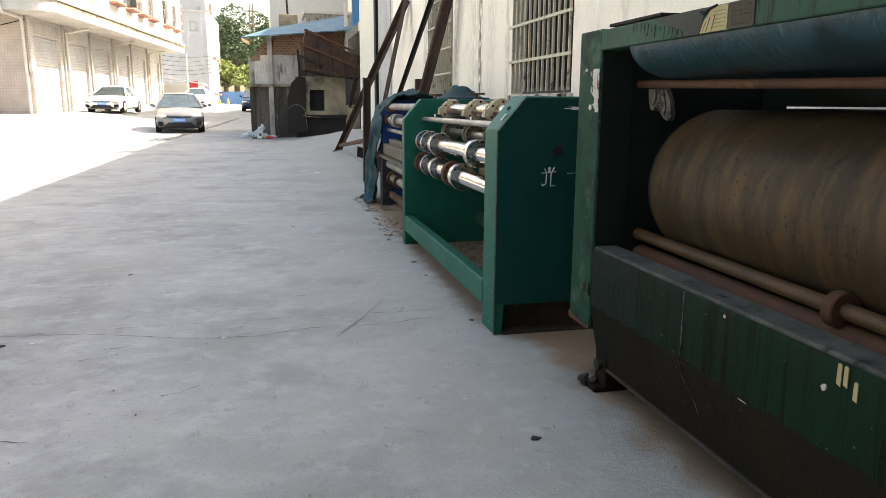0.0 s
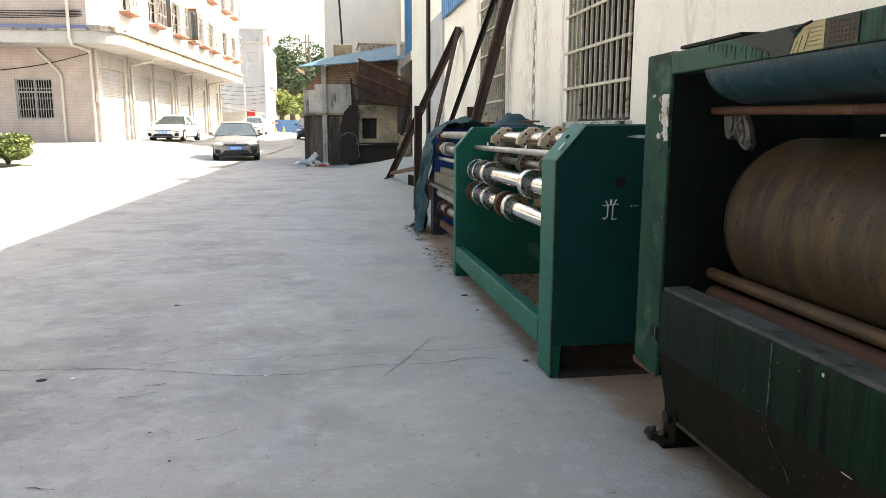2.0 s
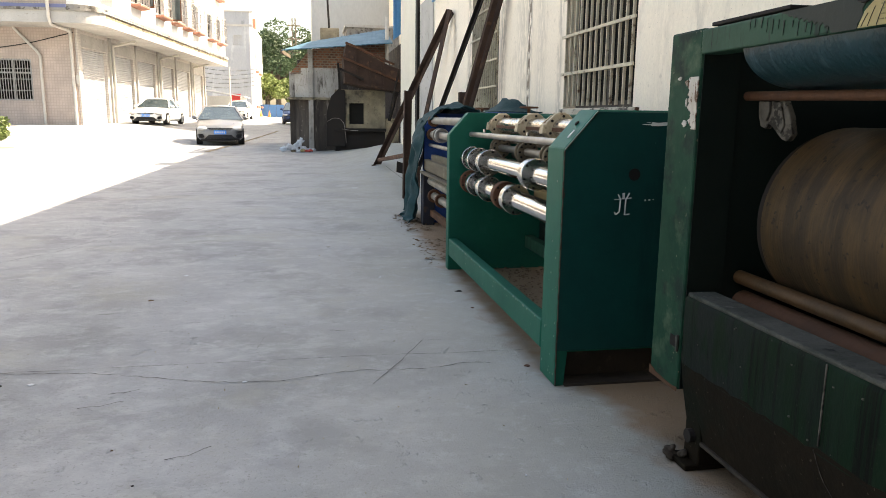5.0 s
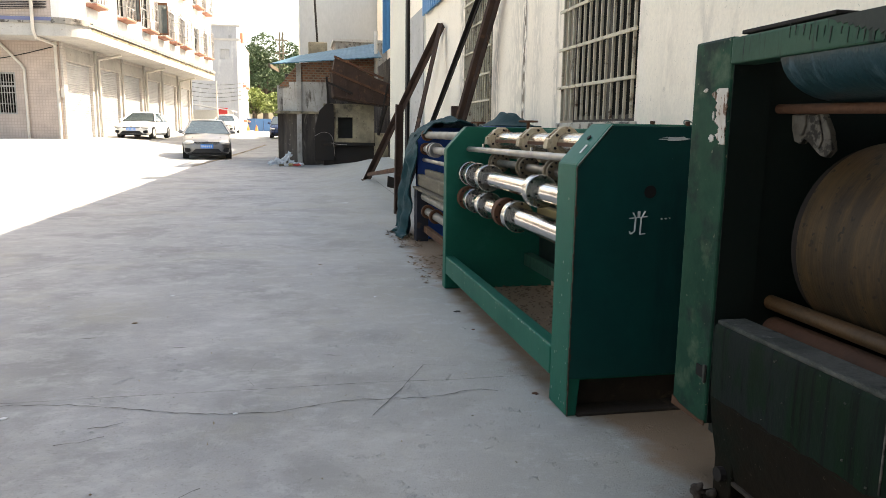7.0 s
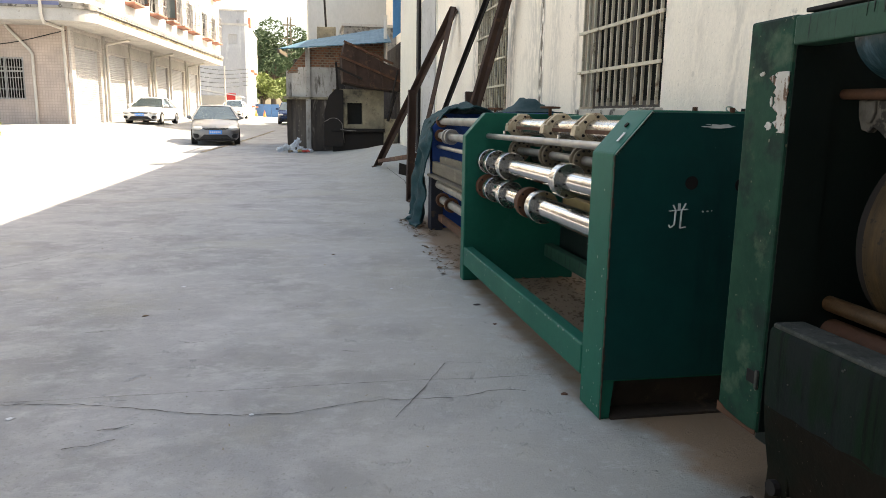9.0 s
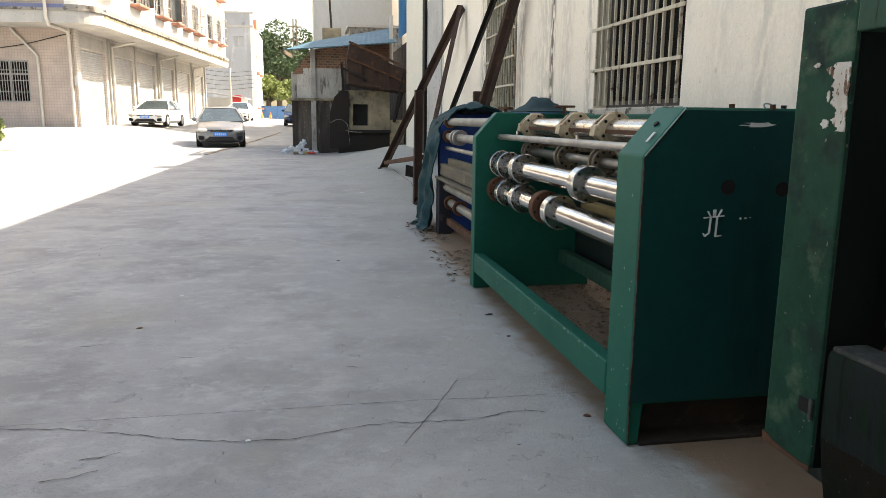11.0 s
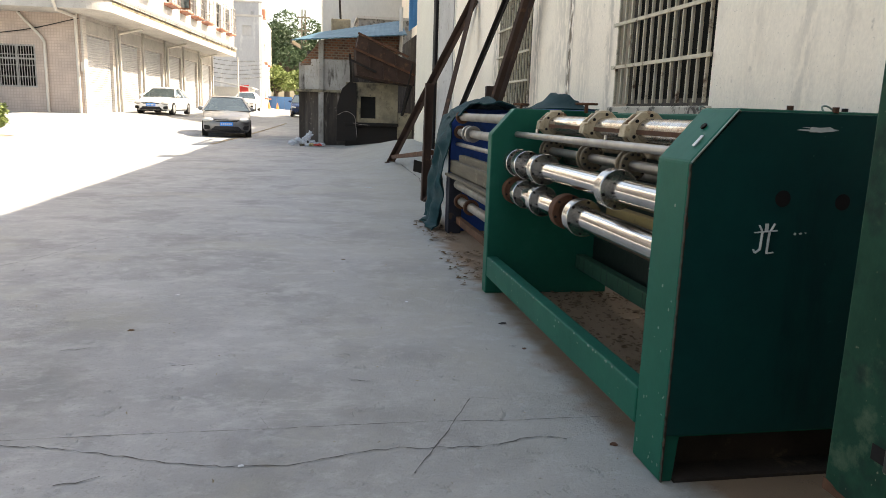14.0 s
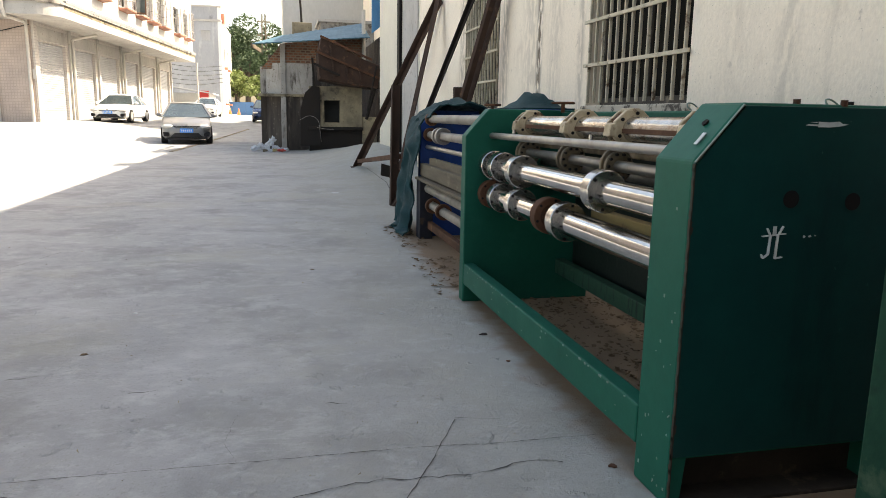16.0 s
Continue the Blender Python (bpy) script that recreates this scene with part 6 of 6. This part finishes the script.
                    return holed(c, axis, lo, hi, u0, u1, z - 0.115, z + 1.715, [(u0 + k * step + 0.012, u0 + (k + 1) * step - 0.012, za + 0.015, zb - 0.015) for k in range(n) for za, zb in zip(rails, rails[1:])])
                c = lattice(B(), 0, xs + 0.42, xs + 0.445, y - 0.05, y + w + 0.05, 7)
                for yy in (y - 0.05, y + w + 0.026):
                    lattice(c, 1, yy, yy + 0.024, xs + 0.002, xs + 0.418, 3)
                part("window_cage", c, M["cage"], win, "projecting burglar cage")
                part("sill", prism(B(), [(xs - 0.02, z - 0.13), (xs + 0.46, z - 0.13), (xs + 0.46, z - 0.20), (xs - 0.02, z - 0.27)], 1, y - 0.08, y + w + 0.08, 0.01), M["redsill"], win, "red tiled sill")
    for y, z in ((4.45, 5.95), (9.6, 5.95)):
        part("open_sash", box(B(), xs, xs + 0.65, y, y + 0.05, z - 0.1, z + 1.7, 0.005), M["rust"], t, "brown casement standing open")
        part("open_sash", box(B(), xs + 0.05, xs + 0.6, y - 0.004, y + 0.054, z + 0.0, z + 1.55), M["carglass"], t)
    # front window of the end wall
    z0, z1 = 1.08, 2.92
    f = holed(B(), 1, 0.06, 0.12, -3.62, -1.95, z0, z1, [(a, b, za, zb) for a, b in ((-3.55, -2.82), (-2.75, -2.02)) for za, zb in ((z0 + 0.07, 2.28), (2.35, z1 - 0.07))])
    w = part("window", f, M["cage"], t, "barred ground floor window")
    part("pane", box(B(), -3.55, -2.02, 0.085, 0.095, z0, z1), M["pane"], w)
    g = B()
    for q in range(15):
        xx = -3.57 + q * 0.1125
        box(g, xx - 0.012, xx + 0.012, -0.03, -0.005, z0, z1)
    for q in (z0 + 0.45, z0 + 0.95, z0 + 1.4):
        box(g, -3.6, -1.96, -0.032, -0.008, q - 0.015, q + 0.015)
    part("grille", g, M["cage"], w)
    # pipes and cables on the end wall
    part("drain_pipe", curve_tube("p", [(-2.55, -0.08, 4.28), (-2.45, -0.1, 4.15), (-1.62, -0.1, 3.25), (-1.50, -0.1, 3.05), (-1.50, -0.1, 1.5), (-1.50, -0.1, -0.2)], 0.06, True), M["pipe"], t, "", True)
    part("drain_pipe", tube(B(), (-0.12, -0.12, -0.3), (-0.12, -0.12, 4.3), 0.07, 12), M["pipe"], t, "", True)
    part("drain_pipe", curve_tube("p", [(-0.15, oy - 0.12, 8.5), (-0.15, oy - 0.12, 4.5), (-0.15, oy + 0.1, 4.22), (-0.12, -0.2, 4.15), (-0.12, -0.12, 4.0)], 0.07, True), M["pipe"], t, "", True)
    part("meter_box", box(B(), 0.0, 0.16, -0.14, 0.0, 1.85, 2.25, 0.01), M["pipe"], t)
    for k in range(5):
        part("cable", curve_tube("c", [(-14, oy - 0.15, 5.35 + 0.07 * k), (-5, oy - 0.15, 5.25 + 0.07 * k), (-1.5, oy - 0.15, 5.32 + 0.07 * k), (0.6, oy + 0.15, 5.45 + 0.06 * k)], 0.018), M["cable"], t)
    part("cable", curve_tube("c", [(-14, -0.1, 2.9), (-6, -0.1, 3.15), (-2.5, -0.1, 3.5), (0.0, -0.1, 4.1)], 0.02), M["cable"], t)
    part("street_lamp", tube(B(), (1.85, L + 0.4, -0.4), (1.85, L + 0.4, 4.3), 0.05, 10), M["pipe"], t, "", True)


flats()


# ---- farther buildings ----
def tower():
    t = thing("grey_tower_block", (-8.25, 77, 1.0), "grey rendered block with a white side wall", "building", rz=0)
    H = 10.7
    part("front_wall", holed(B(), 1, 0, 0.3, -6.0, 1.12, -1, H, [(-0.55, 0.35, 7.4, 8.4)]), M["towerwall"], t)
    part("side_wall", holed(B(), 0, 1.12, 1.42, 0, 15, -1, H - 1.2, [(3, 4.5, 5, 7), (8, 9.5, 5, 7), (3, 4.5, 1.2, 3.2), (8, 9.5, 1.2, 3.2)]), M["whitewall"], t)
    part("side_wall", box(B(), 1.12, 1.42, 0, 5.0, H - 1.2, H), M["whitewall"], t)
    part("roof", box(B(), -6.1, 1.5, -0.1, 15.1, H - 1.4, H - 1.2), M["slab"], t)
    part("coping", box(B(), -6.1, 1.5, -0.1, 0.4, H, H + 0.15), M["slab"], t)
    part("rear_wall", box(B(), -6, 1.12, 14.7, 15, -1, H - 1.4), M["whitewall"], t)
    part("left_wall", box(B(), -6.3, -6.0, 0, 15, -1, H - 1.2), M["towerwall"], t)
    w = part("window", box(B(), -0.15, -0.05, 0.1, 0.2, 7.4, 8.4), M["shutter"], t)
    part("pane", box(B(), -0.55, 0.35, 0.2, 0.22, 7.4, 8.4), M["shutter"], w)
    for y in (3, 8):
        for z in (1.2, 5):
            part("window", box(B(), 1.2, 1.24, y, y + 1.5, z, z + 2), M["pane"], t)
            part("sill", box(B(), 1.4, 1.75, y - 0.2, y + 1.7, z - 0.2, z), M["redsill"], t)
    part("rust_tank", box(B(), 1.15, 1.7, 0.6, 2.2, H - 1.4, H - 0.5), M["redsill"], t)
    s = thing("lean_to", (-8.2, 66, 1.0), "low lean-to with a white sheet roof and red boards", "shed", rz=0)
    part("roof", prism(B(), [(-5.0, 2.9), (1.3, 1.9), (1.3, 1.8), (-5.0, 2.8)], 1, 0, 6), M["shutter"], s)
    part("wall", box(B(), -5, 1.0, 5.6, 5.9, -0.6, 2.0), M["whitewall"], s)
    part("post", box(B(), 0.9, 1.0, 0.1, 0.2, -0.6, 1.85), M["pipe"], s)
    part("board", box(B(), 0.1, 0.9, 0.5, 0.6, 0.2, 2.1), M["redsign"], s, "red advertising board")
    for k in range(5):
        part("cable", curve_tube("c", [(-4.5, -4, 3.0 + 0.4 * k), (-1, 3, 2.7 + 0.4 * k), (2.0, 10, 3.3 + 0.4 * k)], 0.025), M["cable"], s)


tower()


def white_hall():
    t = thing("white_building", (6, 38, 0.3), "tall plain white building behind the boiler shed", "building", rz=0)
    part("front_wall", box(B(), -6.85, 8, -0.3, 0, -1, 8.8), M["palewall"], t)
    part("left_wall", box(B(), -6.85, -6.55, 0, 15, -1, 8.8), M["palewall"], t)
    part("roof", box(B(), -6.55, 8, 0, 15, 8.4, 8.6), M["slab"], t)
    part("rear_wall", box(B(), -6.55, 8, 14.7, 15, -1, 8.4), M["palewall"], t)
    part("right_wall", box(B(), 7.7, 8, 0, 14.7, -1, 8.4), M["palewall"], t)
    c = thing("concrete_chimney", (-0.1, 33, 0.2), "grey concrete flue with a thin metal mast", "chimney", rz=0)
    part("flue", box(B(), -0.38, 0.50, -0.3, 0.4, -0.5, 5.1, 0.02), M["soot"], c)
    part("mast", tube(B(), (0.05, 0, 5.1), (-0.15, 0, 9.0), 0.05, 8), M["blackiron"], c)
    b = thing("parapet_block", (2.2, 33, 0.2), "grey weathered concrete annex behind the roof", "building", rz=0)
    part("wall", box(B(), -1.4, 2.2, 0, 3, -0.6, 5.2), M["fascia"], b)
    part("coping", box(B(), -1.5, 2.3, -0.1, 3.1, 5.2, 5.32), M["slab"], b)


white_hall()


def hoarding():
    t = thing("hoarding", (-3.5, 86, 1.2), "blue site hoarding with white and orange panels", "fence", rz=0)
    for k in range(16):
        m = "shutter" if k in (6, 9) else "orange" if k == 7 else "hoarding"
        part("panel", box(B(), -6 + k * 0.9, -5.12 + k * 0.9, -0.04, 0.04, -0.3, 1.25 if m == "hoarding" else 1.1), M[m], t)
    for k, x in enumerate((-6.0, -5.2)):
        c = thing("traffic_cone", (x - 0.4, 80 + 2 * k, ground_z(x, 80 + 2 * k)), "orange plastic traffic cone", "cone", "traffic cones", rz=0)
        part("cone", tube(B(), (0, 0, 0.03), (0, 0, 0.75), 0.2, 14, 0.03), M["orange"], c)
        part("base", box(B(), -0.22, 0.22, -0.22, 0.22, 0, 0.04), M["trim"], c)


hoarding()


# ---- plants ----
def leaves(n, blobs, size, seed):
    """Many small leaf quads gathered in uneven clumps; blobs: (centre, radii)."""
    rnd = random.Random(seed)
    vs, fs = [], []
    for k in range(n):
        c, r = blobs[rnd.randrange(len(blobs))]
        d = Vector((rnd.gauss(0, 1), rnd.gauss(0, 1), rnd.gauss(0, 1))).normalized() * rnd.uniform(0.55, 1.0) ** 0.5
        p = Vector(c) + Vector((d.x * r[0], d.y * r[1], d.z * r[2])) * (1 + 0.25 * noise.noise(d * 2.5 + Vector(c)))
        u = Vector((rnd.uniform(-1, 1), rnd.uniform(-1, 1), rnd.uniform(-0.6, 0.6))).normalized()
        w = u.cross(Vector((rnd.uniform(-1, 1), rnd.uniform(-1, 1), rnd.uniform(-1, 1)))).normalized()
        s = size * rnd.uniform(0.6, 1.3)
        i = len(vs)
        vs += [p - u * s, p + w * s * 0.45, p + u * s, p - w * s * 0.45]
        fs.append((i, i + 1, i + 2, i + 3))
    me = bpy.data.meshes.new("crown")
    me.from_pydata([tuple(v) for v in vs], [], fs)
    return me


def tree(x, y, h, spread, material, seed, n=5200, size=0.26, label="leafy dark green tree beyond the lane"):
    rnd = random.Random(seed)
    t = thing("tree", (x, y, ground_z(x, y)), label, "tree", "trees at the end of the lane", rz=rnd.uniform(0, 90))
    tr = tube(B(), (0, 0, -0.2), (0.1, 0, h * 0.55), 0.035 * h, 10, 0.015 * h)
    blobs = []
    for k in range(9):
        a, q = k * 2.4 + rnd.random(), rnd.uniform(0.35, 1.0)
        e = Vector((math.cos(a) * spread * q * 0.7, math.sin(a) * spread * q * 0.7, h * rnd.uniform(0.45, 0.85)))
        tube(tr, (0.05, 0, h * 0.35), e, 0.014 * h, 6, 0.004 * h)
        rr = spread * rnd.uniform(0.32, 0.52)
        blobs.append((tuple(e), (rr, rr, rr * rnd.uniform(0.6, 0.9))))
    blobs.append(((0, 0, h * 0.88), (spread * 0.4, spread * 0.4, h * 0.13)))
    part("trunk", tr, M["bark"], t, "", True)
    me = leaves(n, blobs, size, seed)
    me.materials.append(material)
    cr = new("crown", me)
    cr.parent = t
    return t


for k, (x, y, h, s) in enumerate(((-13, 118, 14.5, 5.5), (-8.0, 122, 13.8, 5), (-4.5, 126, 12.0, 4.5), (-0.5, 120, 13.0, 4.5), (4, 124, 14, 5), (-18, 130, 15, 6), (-10, 135, 14.5, 6), (1, 138, 12.5, 5.5), (-2.2, 119, 14.2, 4.2), (-6.0, 117, 15.0, 5.0))):
    tree(x, y, h, s, M["leaf"], 20 + k)
tree(-6.2, 90, 5.2, 2.6, M["leafbright"], 40, 2600, 0.22, "bright green round street tree")
tree(-3.8, 92, 4.9, 2.4, M["leafbright"], 41, 2400, 0.22, "bright green round street tree")


def pylon():
    t = thing("lattice_mast", (-3.3, 116, 1.5), "thin grey lattice mast with crossarms", "mast", rz=0)
    for sx in (-0.45, 0.45):
        part("leg", bar(B(), (sx, 0, 0), (sx * 0.5, 0, 14.8), 0.2, 0.2), M["greasy"], t)
    for k in range(9):
        z = 1 + k * 1.5
        s = 1 if k % 2 else -1
        part("lattice", bar(B(), (0.43 * s, 0, z), (-0.4 * s, 0, z + 1.5), 0.12, 0.12), M["greasy"], t)
    for z in (9.5, 11.5, 13.5):
        part("crossarm", box(B(), -1.0, 1.0, -0.08, 0.08, z, z + 0.2), M["greasy"], t)


pylon()


def shrub():
    z = ground_z(-10.5, 19.9)
    bm = B()
    for k in range(24):
        a = 2 * math.pi * k / 24
        r = 0.95 + 0.2 * math.sin(3 * a) + 0.12 * math.sin(7 * a)
        bm.verts.new((-10.7 + r * math.cos(a), 19.9 + 0.9 * r * math.sin(a), z + 0.012))
    c = bm.verts.new((-10.7, 19.9, z + 0.09))
    vs = list(bm.verts)[:24]
    for k in range(24):
        bm.faces.new((vs[k], vs[(k + 1) % 24], c))
    tagged(part("soil_patch", bm, M["earth"], None, "", True), "mound of sandy earth round the shrub", "soil", "", "structure")
    t = thing("shrub", (-10.3, 19.9, z + 0.05), "clipped yellow green shrub on sandy earth", "shrub", rz=0)
    tr = B()
    for k in range(7):
        a = k * 0.9
        tube(tr, (0.03 * math.cos(a), 0.03 * math.sin(a), 0.0), (0.35 * math.cos(a), 0.35 * math.sin(a), 0.85), 0.025, 6, 0.01)
    part("stems", tr, M["bark"], t)
    rnd = random.Random(77)
    blobs = [((rnd.uniform(-0.55, 0.55), rnd.uniform(-0.5, 0.5), rnd.uniform(0.30, 0.72)), (0.36, 0.36, 0.26)) for k in range(9)]
    me = leaves(3800, blobs, 0.06, 78)
    me.materials.append(M["leafbright"])
    cr = new("foliage", me)
    cr.parent = t


shrub()


# ---- small things on the ground ----
def flat_bit(name, x, y, s, material, label, seed, z=0.0):
    rnd = random.Random(seed)
    bm = B()
    n = 11
    pts = [(x + s * rnd.uniform(0.35, 1) * math.cos(2 * math.pi * k / n), y + s * rnd.uniform(0.4, 0.8) * math.sin(2 * math.pi * k / n)) for k in range(n)]
    prism(bm, pts, 2, z + 0.001, z + 0.003 + s * 0.06)
    return single(name, bm, M[material], label, "litter", "litter in the yard")


for k, (x, y, s, m, lab) in enumerate((
        (-0.057, 1.80, 0.030, "blackiron", "dark chip of rubber on concrete"), (0.0 - 0.06, 1.36, 0.018, "rust", "rusty scrap on concrete"),
        (-0.03, 0.283, 0.022, "rust", "rusty flake beside the machine foot"), (-0.334, 9.05, 0.06, "bag", "white scrap of paper on concrete"),
        (-2.063, 1.805, 0.022, "leafdry", "dry brown leaf on concrete"), (-1.351, 0.262, 0.014, "bag", "tiny white scrap on concrete"),
        (-0.193, -1.145, 0.028, "blackiron", "black tar spot on concrete"), (-2.26, 0.36, 0.020, "bag", "white feather like scrap on concrete"),
        (-1.96, 2.53, 0.018, "bag", "pale pebble on concrete"), (-0.55, 2.3, 0.014, "bag", "pale pebble on concrete"), (-0.9, 3.6, 0.016, "leafdry", "dry brown leaf on concrete"),
        (-2.404, 0.358, 0.030, "blackiron", "black tar spot on concrete"), (-1.62, -0.62, 0.006, "blackiron", "dark pebble on concrete"), (-1.75, -0.35, 0.007, "leafdry", "dry brown crumb on concrete"), (-0.35, -0.75, 0.006, "bag", "pale pebble on concrete"), (-2.6, 0.2, 0.03, "leafdry", "dry brown leaf on concrete"))):
    flat_bit("scrap", x, y, s, m, lab, 100 + k)


def debris(name, x0, x1, y0, y1, n, label, seed, materials=("leafdry",), size=0.02):
    rnd = random.Random(seed)
    bm = B()
    for k in range(n):
        x, y = x0 + (x1 - x0) * rnd.random(), y0 + (y1 - y0) * rnd.random()
        s, a = size * rnd.uniform(0.3, 1.2), rnd.uniform(0, 6.3)
        q = [(x + s * math.cos(a + b) * c, y + s * math.sin(a + b) * c) for b, c in ((0, 1), (1.4, 0.5), (3.1, 1), (4.6, 0.5))]
        vs = [bm.verts.new((px, py, 0.006 + rnd.uniform(0, 0.012))) for px, py in q]
        bm.faces.new(vs)
    return tagged(part(name, bm, M[materials[0]], None), label, "litter", "", "stuff")


debris("dead_leaves", 0.15, 1.1, 0.9, 2.48, 900, "dead leaves and crumbs under the machine", 51)
debris("dead_leaves", -0.12, 0.35, 2.7, 3.9, 160, "dead leaves and crumbs beside the machine", 52, size=0.03)
debris("dead_leaves", -0.10, 0.2, 4.4, 5.7, 120, "dead leaves beside the tarpaulin", 53, size=0.03)
debris("pebbles", -3.8, 0.0, -1.4, 6.0, 150, "scattered crumbs of grit on concrete", 54, ("soot",), 0.007)
